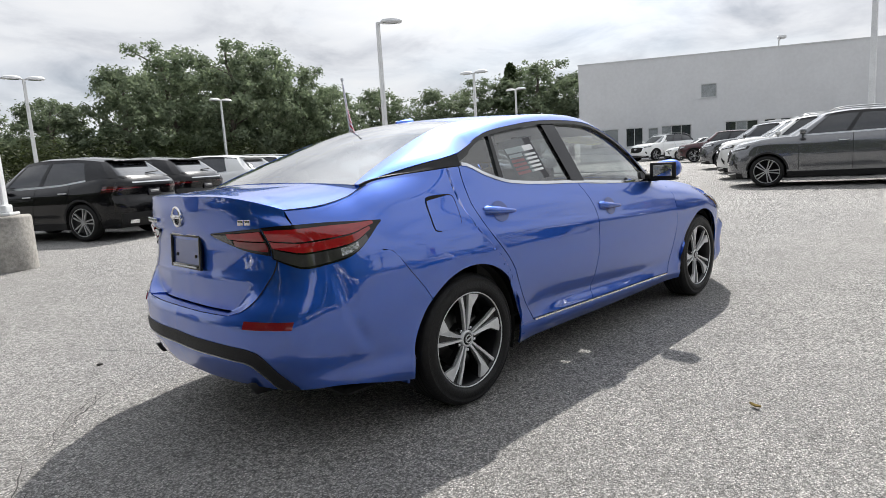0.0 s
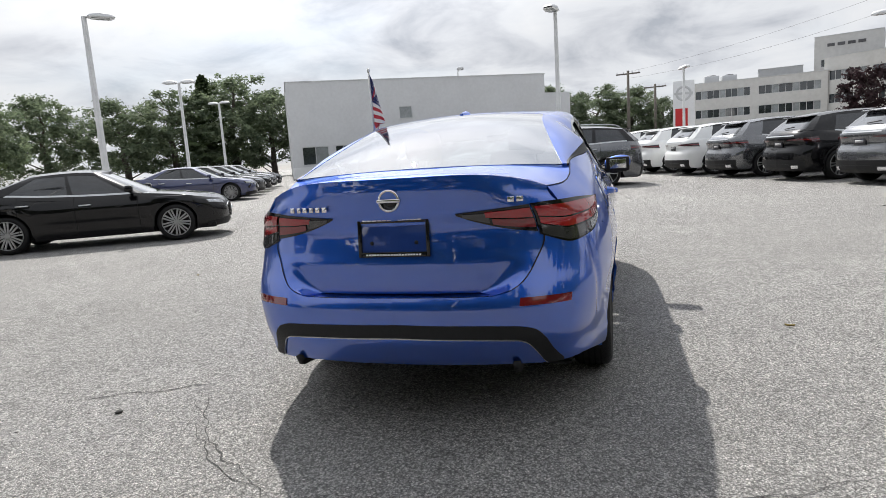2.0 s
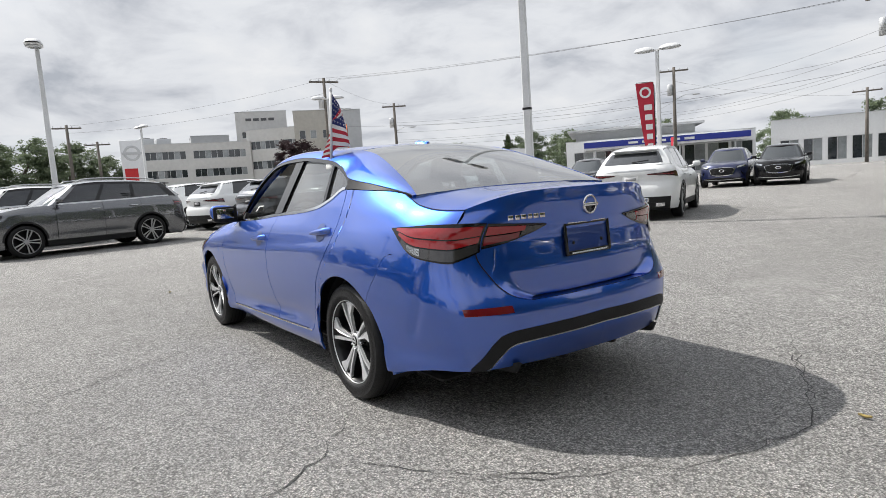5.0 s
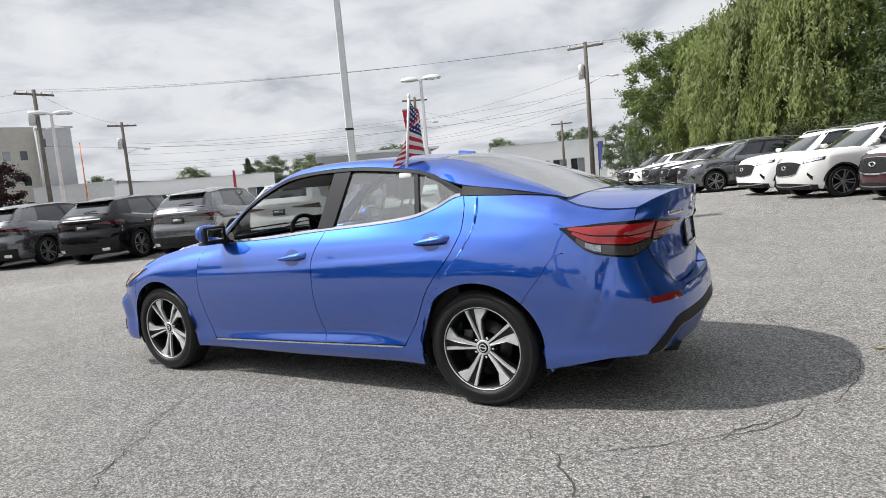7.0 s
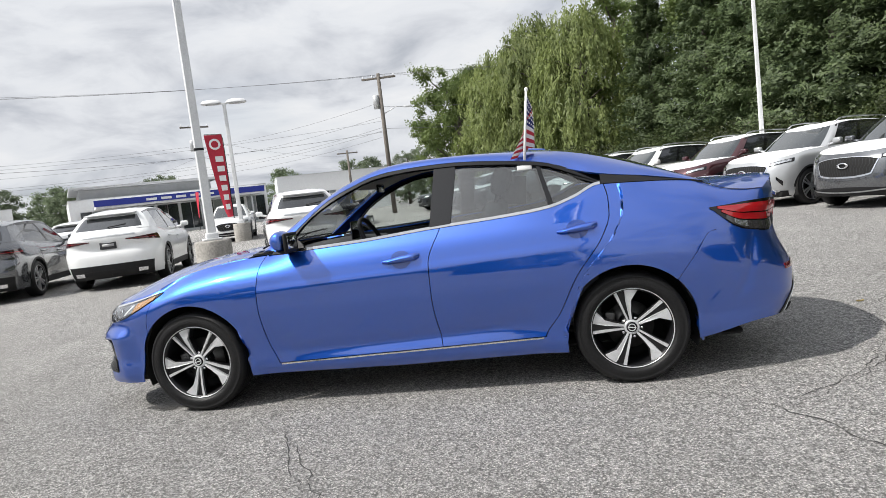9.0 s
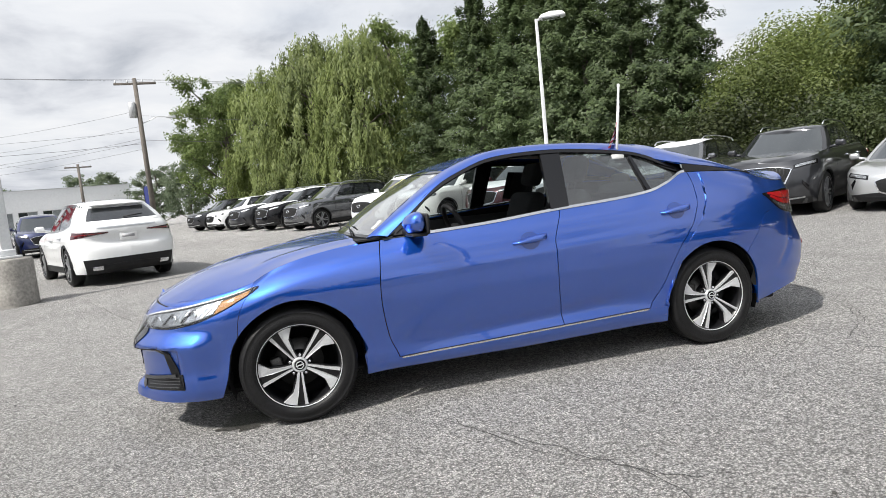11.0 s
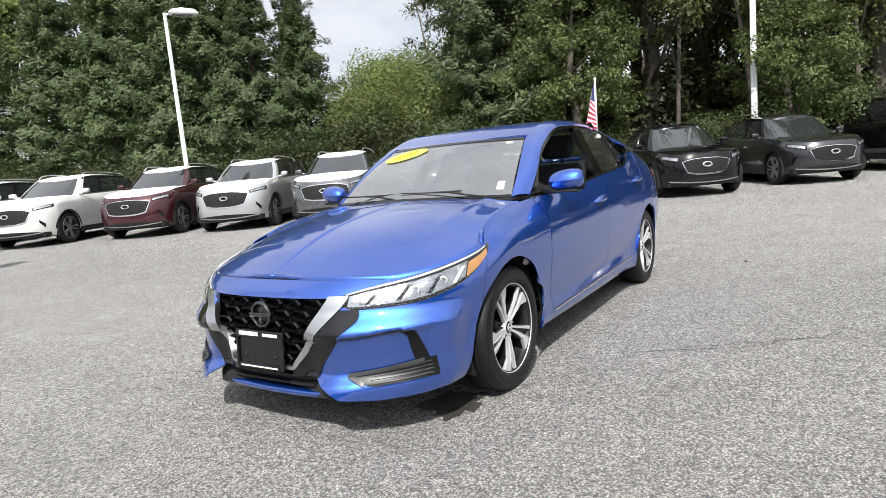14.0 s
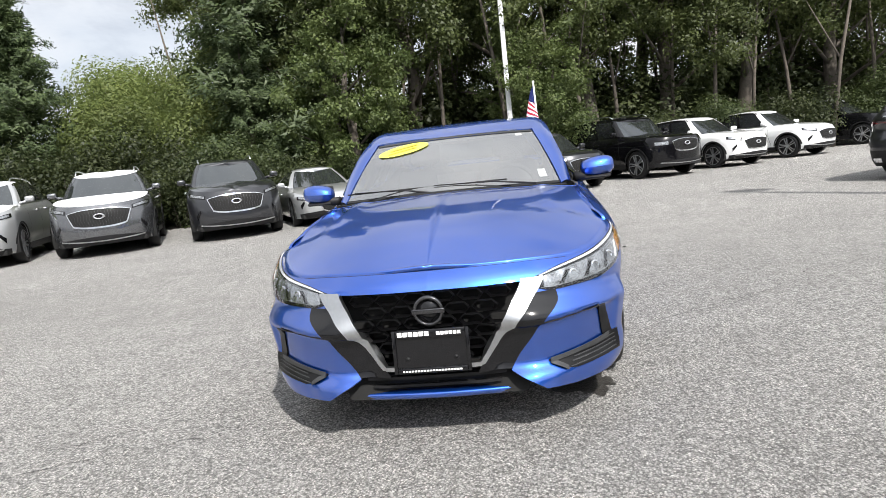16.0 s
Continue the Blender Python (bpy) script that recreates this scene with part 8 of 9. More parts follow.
    for a in sh.axles:
        for sd in (1, -1):
            m = Matrix.Translation((a, sd * (sh.hw - 0.13), sh.R)) @ Matrix.Rotation(-sd * math.pi / 2, 4, "X") @ Matrix.Rotation(0.4 * a, 4, "Z")
            plain_wheel(car, m, sh.R, 0.235, kind.get("spokes", 5), kind.get("dark_wheel", False), kind.get("fat", 1.0))
    return car


BIG = Shape(2.40, 2.62, 0.985, [(2.4, 1.2), (1.0, 1.38), (0.45, 1.66), (0.2, 1.725), (-0.3, 1.77), (-1.2, 1.745), (-2.0, 1.665), (-2.5, 1.56)],
            [(0.9, 1.195), (0.4, 1.20), (-1.0, 1.225), (-1.9, 1.255), (-2.7, 1.255)], [(2.45, 1.015), (2.2, 1.065), (1.8, 1.125), (1.3, 1.175)], (1.45, -1.45), 0.385,
            [(0.2, -0.10), (0.32, -0.02), (0.5, 0.0), (0.8, -0.035), (0.92, -0.07), (1.0, -0.13), (1.2, -0.25)], [(0.2, 0.12), (0.35, 0.02), (0.6, 0.0), (0.8, 0.04), (1.0, 0.06), (1.2, 0.12)], (1.12, 0.42), (-2.50, -2.18), 0.66)
MIDSUV = Shape(2.28, 2.41, 0.95, [(2.4, 1.1), (1.0, 1.25), (0.4, 1.57), (0.15, 1.63), (-0.3, 1.67), (-1.0, 1.655), (-1.7, 1.58), (-2.2, 1.48)],
               [(0.85, 1.07), (0.4, 1.06), (-0.8, 1.09), (-1.4, 1.15), (-1.9, 1.19), (-2.5, 1.19)], [(2.35, 0.90), (2.1, 0.94), (1.7, 1.0), (1.2, 1.05)], (1.40, -1.40), 0.37,
               [(0.2, -0.10), (0.32, -0.02), (0.5, 0.0), (0.75, -0.02), (0.95, -0.10), (1.2, -0.25)], [(0.2, 0.14), (0.35, 0.02), (0.55, 0.0), (0.70, 0.008), (0.76, 0.03), (0.80, 0.065), (0.88, 0.075), (0.96, 0.045), (1.04, 0.03), (1.12, 0.06), (1.2, 0.14)], (1.08, 0.38), (-2.26, -1.86), 0.60)
LOWCAR = Shape(2.36, 2.54, 0.925, [(2.4, 1.0), (0.9, 1.1), (0.35, 1.36), (0.1, 1.415), (-0.35, 1.445), (-0.9, 1.42), (-1.4, 1.34), (-2.1, 1.15)],
               [(0.85, 0.935), (0.3, 0.94), (-0.8, 0.985), (-1.5, 1.04), (-1.9, 1.05), (-2.6, 1.035)], [(2.4, 0.72), (2.1, 0.78), (1.7, 0.85), (1.2, 0.905)], (1.41, -1.41), 0.345,
               [(0.15, -0.10), (0.28, -0.02), (0.45, 0.0), (0.65, -0.03), (0.75, -0.12), (1.0, -0.3)], [(0.15, 0.14), (0.3, 0.02), (0.5, 0.0), (0.7, 0.04), (0.9, 0.05), (1.05, 0.06)], (1.10, 0.22), (-2.00, -1.22), 0.55, 0.20)
BOXY = Shape(2.55, 2.70, 1.0, [(2.5, 1.3), (0.95, 1.5), (0.45, 1.80), (0.2, 1.87), (-0.4, 1.90), (-1.5, 1.89), (-2.2, 1.86), (-2.7, 1.75)],
             [(0.9, 1.26), (0.4, 1.25), (-1.0, 1.26), (-1.9, 1.28), (-2.8, 1.28)], [(2.6, 1.10), (2.3, 1.13), (1.8, 1.17), (1.3, 1.22)], (1.55, -1.55), 0.40,
             [(0.2, -0.08), (0.32, -0.01), (0.5, 0.0), (0.9, 0.0), (1.1, -0.04), (1.3, -0.15)], [(0.2, 0.10), (0.35, 0.01), (0.6, 0.0), (1.0, 0.02), (1.28, 0.06)], (1.12, 0.55), (-2.60, -2.42), 0.74, 0.30)

K_BIG = dict(dark_tail=True, windows=((0.05, 0.30), (0.335, 0.60), (0.635, 0.93)), grille=(0.56, 0.60, 0.940, "dark"), head=(0.60, 0.92, 0.885, 0.955, 0.955, 1.035), tail=(0.35, 0.9, 1.06, 1.085, 1.0, 1.13), seams=(0.78, -0.30, -1.25), handles=(-0.12, -1.05), rails=True, sunroof=True, spoiler=True, plate=0.80)
K_MID = dict(windows=((0.05, 0.36), (0.40, 0.80)), grille=(0.48, 0.50, 0.81, "dark"), head=(0.545, 0.86, 0.755, 0.855, 0.835, 0.915), tail=(0.36, 0.9, 0.985, 1.005, 0.915, 1.045), seams=(0.75, -0.25, -1.12), handles=(-0.08, -1.0), rails=False, sunroof=True, spoiler=True, plate=0.90, slant=True)
K_LOW = dict(windows=((0.05, 0.42), (0.455, 0.86)), grille=(0.34, 0.34, 0.62, "dark"), head=(0.46, 0.82, 0.60, 0.68, 0.66, 0.74), tail=(0.34, 0.88, 0.86, 0.97, 0.86, 0.96), seams=(0.78, -0.28, -1.2), handles=(-0.10, -1.1), clad=False, skid=False, plate=0.78, rear_clad=0.16, spokes=9, fat=0.5)
K_BOX = dict(windows=((0.05, 0.32), (0.36, 0.64), (0.68, 0.95)), grille=(0.46, 0.72, 1.04, "dark"), head=(0.56, 0.90, 0.86, 1.02, 0.88, 1.02), tail=(0.72, 0.95, 0.95, 1.2, 0.95, 1.2), seams=(0.85, -0.35, -1.4), handles=(-0.15, -1.2), rails=True, plate=0.95, bright=False)

PROTO = {
    "large_suv": make_vehicle(BIG, K_BIG, "large_suv"),
    "large_suv_film": make_vehicle(BIG, dict(K_BIG, film=True, film_roof=True), "large_suv"),
    "crossover": make_vehicle(MIDSUV, K_MID, "crossover"),
    "crossover_plate": make_vehicle(MIDSUV, dict(K_MID, white_plate=True), "crossover"),
    "sedan": make_vehicle(LOWCAR, K_LOW, "sedan"),
    "boxy_suv": make_vehicle(BOXY, K_BOX, "black_suv"),
}
USED = set()


def place(proto, paint, x, y, heading, label, category="car", group="parked vehicles", size=1.0):
    """Stands a vehicle of a kind on the lot, its middle at (x, y), its nose towards heading (degrees)."""
    p = PROTO[proto]
    m = Matrix.Translation((x, y, ground_z(x, y))) @ Matrix.Rotation(radians(heading), 4, "Z")
    if proto in USED:
        ob = copy_thing(p, m)
    else:
        ob = p
        USED.add(proto)
        ob.matrix_basis = m
    if size != 1.0:
        ob.scale = (size, size, size)
    for o in ob.children_recursive:
        for s in o.material_slots:
            if s.material in PAINTS.values() or s.link == "OBJECT":
                s.link = "OBJECT"
                s.material = PAINTS[paint]
    tagged(ob, label, category, group)
    ob.name = {"large_suv_film": "large_suv", "crossover_plate": "crossover", "boxy_suv": "large_suv"}.get(proto, proto)
    return ob


def front_right(x, y, heading, half_wb, half_track):
    """The vehicle's middle from the ground point of its right front wheel."""
    h = radians(heading)
    return x - half_wb * math.cos(h) - half_track * math.sin(h), y - half_wb * math.sin(h) + half_track * math.cos(h)


def row_car(proto, paint, x, y, heading, label, **kw):
    wb = {"large_suv": 1.45, "large_suv_film": 1.45, "crossover": 1.40, "crossover_plate": 1.4, "sedan": 1.41, "boxy_suv": 1.55}[proto]
    cx, cy = front_right(x, y, heading, wb, 0.85)
    return place(proto, paint, cx, cy, heading, label, **kw)


# the long row under the trees, noses towards the lot, by the right front wheel
row_car("crossover", "dark", 5.6, -33.5, 29, "dark grey crossover parked in a row under trees")
row_car("crossover", "white", 4.3, -30.6, 29, "white crossover parked in a row under trees")
row_car("large_suv_film", "dark", 2.9, -27.6, 29, "dark suv with white film, parked in a row")
row_car("large_suv_film", "black", 1.6, -24.9, 29, "black suv with white film, parked in a row")
row_car("large_suv", "grey", 0.4, -21.9, 27, "graphite grey suv parked under willow trees")
row_car("large_suv_film", "white", -1.9, -18.3, 29, "white suv with film on its bonnet")
row_car("large_suv_film", "pearl", -3.05, -15.9, 29, "pearl white suv with film on its bonnet")
row_car("large_suv_film", "maroon", -4.75, -13.6, 29, "maroon suv with white film on bonnet and roof")
row_car("large_suv_film", "silver", -5.95, -11.4, 29, "silver suv with white film on bonnet and roof")
row_car("large_suv_film", "grey", -6.95, -9.05, 29, "grey suv with white film on bonnet and roof")
row_car("large_suv", "dark", -8.0, -6.65, 29, "dark grey suv parked beside bushes")
row_car("sedan", "silver", -9.25, -4.9, 29, "small silver sedan parked in front of bushes", size=0.95)
row_car("crossover", "black", -10.3, -1.15, 29, "black crossover with a chrome grille surround")
row_car("crossover", "dark", -12.3, 1.15, 29, "dark grey crossover with a chrome grille surround")
row_car("boxy_suv", "black", -14.0, 4.05, 31, "large black boxy suv parked under trees")
row_car("crossover", "white", -15.4, 6.6, 33, "white crossover parked under trees")
row_car("crossover", "white", -16.9, 9.4, 38, "white crossover parked beside a similar one")
row_car("large_suv", "black", -20.5, 13.6, 40, "black suv parked behind a white crossover")
place("crossover", "dark", -7.7, 9.1, 120, "dark crossover parked with its tail to the lot")
# towards the white building
place("large_suv", "grey", 14.1, 0.95, 104, "graphite grey suv parked on the open lot")
place("large_suv", "pearl", 17.2, 2.4, 105, "pearl white suv parked beside a grey one")
place("large_suv_film", "silver", 20.4, 3.6, 108, "silver suv with white film in a row of suvs")
place("large_suv", "grey", 23.8, 5.6, 110, "grey suv parked in a row of suvs")
place("crossover", "maroon", 32.5, 10.5, 112, "maroon crossover parked near the white building")
place("sedan", "white", 36.5, 13.2, 118, "white sedan parked near the white building")
place("large_suv", "white", 38.5, 16.8, 160, "white suv parked against the white building")
place("sedan", "black", 4.57, 8.38, -58, "black sedan parked across the lot")
place("crossover", "black", 0.14, 12.2, 118, "black crossover parked with its tail to the lot")
place("crossover", "black", 2.04, 13.9, 118, "black crossover parked beside another black one")
place("crossover", "white", 4.35, 14.9, 118, "white crossover parked beside two black ones")
place("large_suv", "white", 10.6, 24.0, 118, "white suv parked in a second row")
for k, (paint, label) in enumerate((("navy", "dark blue sedan parked in a second row"), ("dark", "dark grey sedan parked in a second row"), ("black", "black sedan parked in a second row"), ("grey", "graphite sedan parked in a second row"), ("black", "black sedan parked in a second row"))):
    place("sedan", paint, 15.3 + 2.5 * k, 14.6 + 1.2 * k, -62, label)
# tails to the lot, beside the lamp post
place("crossover", "white", 22.8, -2.9, 292, "white crossover parked with its tail to the lot")
place("crossover", "white", 20.45, -3.9, 292, "white crossover parked in a row of tails")
place("crossover", "white", 18.1, -4.95, 292, "white crossover parked in a row of tails")
place("crossover", "grey", 15.8, -5.95, 292, "graphite crossover parked in a row of tails")
place("crossover", "black", 13.36, -7.03, 292, "black crossover parked with its tail to the lot")
place("crossover", "grey", 11.0, -8.02, 292, "graphite crossover parked with its tail to the lot")
place("crossover", "white", 8.65, -9.06, 292, "white crossover parked beside a lamp post")
place("crossover_plate", "white", 5.17, -10.83, 296, "white crossover parked alone on the lot")
# by the road
place("crossover", "dark", 16.6, -21.6, 116, "dark crossover facing the lot")
place("crossover", "white", 19.2, -20.4, 290, "white crossover beside the road")
place("crossover", "navy", 10.6, -24.0, 112, "navy blue crossover facing the lot")
place("crossover", "black", 8.6, -24.6, 112, "black crossover facing the lot")
place("crossover", "white", 13.2, -22.6, 112, "white crossover facing the lot")


# ---- trees, bushes and verge ----
def leaf_material(name, c1, c2, thin=0.35):
    m = bpy.data.materials.new(name)
    m.use_nodes = True
    n, l = m.node_tree.nodes, m.node_tree.links
    n.clear()
    out = n.new("ShaderNodeOutputMaterial")
    geo, info, co, nz = n.new("ShaderNodeNewGeometry"), n.new("ShaderNodeObjectInfo"), n.new("ShaderNodeTexCoord"), n.new("ShaderNodeTexNoise")
    nz.inputs["Scale"].default_value = 0.7
    l.new(co.outputs["Object"], nz.inputs["Vector"])
    k = n.new("ShaderNodeMath")
    k.operation = "MULTIPLY_ADD"
    k.inputs[1].default_value = 0.5
    l.new(geo.outputs["Random Per Island"], k.inputs[0])
    l.new(nz.outputs["Fac"], k.inputs[2])
    mix = n.new("ShaderNodeMix")
    mix.data_type = "RGBA"
    mix.inputs["A"].default_value, mix.inputs["B"].default_value = (*c1, 1), (*c2, 1)
    r = n.new("ShaderNodeMapRange")
    r.inputs["From Min"].default_value, r.inputs["From Max"].default_value = 0.3, 1.1
    l.new(k.outputs[0], r.inputs["Value"])
    l.new(r.outputs[0], mix.inputs["Factor"])
    hsv = n.new("ShaderNodeHueSaturation")
    v = n.new("ShaderNodeMapRange")
    v.inputs["To Min"].default_value, v.inputs["To Max"].default_value = 0.8, 1.2
    l.new(info.outputs["Random"], v.inputs["Value"])
    l.new(v.outputs[0], hsv.inputs["Value"])
    l.new(mix.outputs["Result"], hsv.inputs["Color"])
    d, t, g, ms, ms2 = n.new("ShaderNodeBsdfDiffuse"), n.new("ShaderNodeBsdfTranslucent"), n.new("ShaderNodeBsdfGlossy"), n.new("ShaderNodeMixShader"), n.new("ShaderNodeMixShader")
    l.new(hsv.outputs[0], d.inputs[0]), l.new(hsv.outputs[0], t.inputs[0])
    g.inputs["Roughness"].default_value = 0.55
    ms.inputs[0].default_value, ms2.inputs[0].default_value = thin, 0.025
    l.new(d.outputs[0], ms.inputs[1]), l.new(t.outputs[0], ms.inputs[2])
    l.new(ms.outputs[0], ms2.inputs[1]), l.new(g.outputs[0], ms2.inputs[2])
    l.new(ms2.outputs[0], out.inputs[0])
    return m


M["leaf"] = leaf_material("broad_leaf", (0.062, 0.098, 0.030), (0.185, 0.235, 0.075), 0.45)
M["leaf_dark"] = leaf_material("dark_leaf", (0.032, 0.048, 0.016), (0.115, 0.140, 0.044), 0.40)
M["willow_leaf"] = leaf_material("willow_leaf", (0.095, 0.128, 0.040), (0.235, 0.28, 0.092), 0.42)
M["needle"] = leaf_material("conifer_needle", (0.031, 0.053, 0.023), (0.112, 0.152, 0.060), 0.32)
M["vine"] = leaf_material("vine_leaf", (0.062, 0.094, 0.027), (0.195, 0.235, 0.068), 0.42)
M["purple_leaf"] = leaf_material("dark_red_leaf", (0.02, 0.012, 0.014), (0.045, 0.022, 0.026))
# distance haze is mixed into this leaf colour: paler and bluer
M["hazed_far_leaf"] = leaf_material("broad_leaf_with_haze", (0.088, 0.122, 0.076), (0.235, 0.285, 0.172), 0.5)
M["shrub_leaf"] = leaf_material("shrub_leaf", (0.036, 0.058, 0.020), (0.112, 0.142, 0.048), 0.42)
M["shrub_dark"] = leaf_material("dark_shrub_leaf", (0.020, 0.031, 0.012), (0.072, 0.088, 0.030), 0.40)
M["bark"] = surf("grey_brown_bark", (0.105, 0.090, 0.075), rough=0.95, var=0.35, scale=3, bump=0.8, bump_scale=18)
rng = np.random.default_rng(11)


def leaf_mesh(name, pos, size, material, parent, axis=None, stretch=1.35, label="", facing=None):
    """Many small leaves, one pointed blade at each position."""
    n = len(pos)
    if axis is None:
        axis = rng.normal(size=(n, 3)) + (0, 0, -0.3)
    a = axis / np.linalg.norm(axis, axis=1, keepdims=True)
    if facing is not None:
        f = facing / (np.linalg.norm(facing, axis=1, keepdims=True) + 1e-9)
        a = a - f * np.sum(a * f, axis=1, keepdims=True)
        a /= np.linalg.norm(a, axis=1, keepdims=True) + 1e-9
        b = np.cross(f, a)
    else:
        b = np.cross(a, rng.normal(size=(n, 3)))
    b /= np.linalg.norm(b, axis=1, keepdims=True) + 1e-9
    s = size * (0.6 + 0.8 * rng.random((n, 1)))
    v = np.empty((n, 3, 3))
    v[:, 0] = pos - a * s * stretch / 2 - b * s / 2
    v[:, 1] = pos - a * s * stretch * 0.35 + b * s / 2
    v[:, 2] = pos + a * s * stretch / 2
    me = bpy.data.meshes.new(name)
    me.vertices.add(3 * n)
    me.vertices.foreach_set("co", v.ravel())
    me.loops.add(3 * n)
    me.loops.foreach_set("vertex_index", np.arange(3 * n))
    me.polygons.add(n)
    me.polygons.foreach_set("loop_start", np.arange(n) * 3)
    me.update()
    me.validate()
    me.materials.append(material)
    ob = new(name, me)
    ob.parent = parent
    if label:
        tagged(ob, label)
    return ob


def trunk_and_limbs(tree, h, r, limbs, spread, low, seed):
    rr = random.Random(seed)
    bm = bmesh.new()
    lean = [Vector((rr.uniform(-0.05, 0.05) * h * t, rr.uniform(-0.05, 0.05) * h * t, h * t * 0.85)) for t in spaced(0, 1, 6)]
    lean[0] = Vector((0, 0, -0.3))
    tube(bm, lean, [r * (1.25 - 1.0 * t) for t in spaced(0, 1, 6)], 9)
    tips = []
    for k in range(limbs):
        t = lerp(low, 0.95, k / max(1, limbs - 1))
        i = min(4, int(t * 5))
        p = lean[i].lerp(lean[i + 1], t * 5 - i)
        a = k * 2.4 + rr.random()
        ln = spread * (1.1 - 0.6 * t) * rr.uniform(0.7, 1.1)
        q = p + Vector((math.cos(a) * ln * 0.5, math.sin(a) * ln * 0.5, ln * 0.30))
        e = p + Vector((math.cos(a) * ln, math.sin(a) * ln, ln * rr.uniform(0.4, 0.75)))
        tube(bm, [p, q, e], [r * 0.35 * (1 - 0.5 * t), r * 0.2, r * 0.06], 6)
        tips += [q.lerp(e, 0.6), e]
    part("trunk", bm, M["bark"], tree)
    return tips


def broadleaf(name, h, spread, n, material, label, seed, low=0.25, leaf=0.17, clumps=60, width=1.0, stems=0):
    tree = tagged(empty(name), label, "tree")
    tips = trunk_and_limbs(tree, h, 0.02 * h + 0.05, 14, spread, low, seed)
    rs = random.Random(seed + 5)
    for k in range(stems):
        a, q = k * 2.4 + rs.random(), rs.uniform(0.35, 0.8) * spread
        x, y = q * math.cos(a), q * math.sin(a)
        bx, by = rs.uniform(-0.9, 0.9), rs.uniform(-0.9, 0.9)
        hh = h * rs.uniform(0.6, 0.85)
        bm = bmesh.new()
        tube(bm, [(x, y, -0.3), (x + 0.3 * bx, y + 0.3 * by, hh * 0.4), (x + bx, y + by, hh)], [0.10, 0.07, 0.02], 7)
        tube(bm, [(x + 0.3 * bx, y + 0.3 * by, hh * 0.4), (x - 0.8 * bx, y - 0.8 * by, hh * 0.72)], [0.045, 0.012], 5)
        part("stem", bm, M["bark"], tree)
    r = np.random.default_rng(seed)
    z0, z1 = h * (low + 0.02), h
    c = []
    while len(c) < clumps:
        u = r.uniform(-1, 1, 3)
        d = np.linalg.norm(u)
        if 0.35 < d < 1.0:
            prof = 1.0 - 0.35 * max(0, u[2])
            c.append((u[0] * spread * prof * width, u[1] * spread * prof * width, (z0 + z1) / 2 + u[2] * (z1 - z0) / 2))
    c = np.array(c + [tuple(t) for t in tips])
    rad = r.uniform(0.35, 0.95, len(c)) * spread * 0.30
    weight = rad**2 / np.sum(rad**2)
    which = r.choice(len(c), n, p=weight)
    # each clump is a few twigs, each twig a loose spray of leaves
    twigs = 9
    tw = r.normal(size=(len(c), twigs, 3))
    tw /= np.linalg.norm(tw, axis=2, keepdims=True)
    tw *= r.uniform(0.35, 1.15, (len(c), twigs, 1))
    pick = tw[which, r.integers(0, twigs, n)]
    off = pick * (r.random((n, 1)) ** 0.6) + r.normal(size=(n, 3)) * 0.22
    pos = c[which] + off * rad[which][:, None] * (1, 1, 0.8)
    pos[:, 2] = np.maximum(pos[:, 2], 0.1)
    face = (pos - c[which]) / rad[which][:, None] + (0, 0, 0.35) + r.normal(size=(n, 3)) * 0.42
    leaf_mesh("crown", pos, leaf, material, tree, facing=face)
    return tree


def conifer(name, h, spread, n, material, label, seed, leaf=0.16):
    tree = tagged(empty(name), label, "tree")
    r = np.random.default_rng(seed)
    bm = bmesh.new()
    tube(bm, [(0, 0, -0.3), (0, 0, h * 0.5), (0, 0, h * 0.98)], [0.02 * h, 0.013 * h, 0.01], 9)
    boughs = int(h * 20)
    per = n // boughs
    pos, ax = [], []
    for k in range(boughs):
        t = (k + r.random()) / boughs
        z = h * (0.03 + 0.95 * t)
        ln = spread * 1.15 * (1 - t) ** 0.85 * r.choice((0.45, 0.7, 0.9, 1.0, 1.25)) * r.uniform(0.85, 1.1) + 0.16
        a = k * 2.399 + r.uniform(-0.4, 0.4)
        lift = r.uniform(0.15, 0.75)
        d = np.array([math.cos(a), math.sin(a)])
        u = r.random(per) ** 0.7
        side = r.integers(0, 2, per) * 2 - 1
        w = side * np.abs(r.normal(size=per)) * 0.17 * ln * (0.2 + 1.3 * u * (1.1 - u))
        x = d[0] * u * ln - d[1] * w
        y = d[1] * u * ln + d[0] * w
        zz = z + 0.25 * h / boughs * r.normal() + lift * u * ln - 0.30 * ln * u * u + r.normal(size=per) * 0.10 - np.abs(w) * 0.6
        pos.append(np.stack([x, y, np.maximum(zz, 0.1)], 1))
        ax.append(np.stack([d[0] - 0.8 * d[1] * side + 0.35 * r.normal(size=per), d[1] + 0.8 * d[0] * side + 0.35 * r.normal(size=per), 0.25 + 0.4 * r.normal(size=per)], 1))
    part("trunk", bm, M["bark"], tree)
    P, A = np.concatenate(pos), np.concatenate(ax)
    face = np.stack([P[:, 0] / spread * 1.2, P[:, 1] / spread * 1.2, np.full(len(P), 0.65)], 1) + r.normal(size=P.shape) * 0.42
    leaf_mesh("crown", P, leaf, material, tree, A, 2.8, facing=face)
    return tree


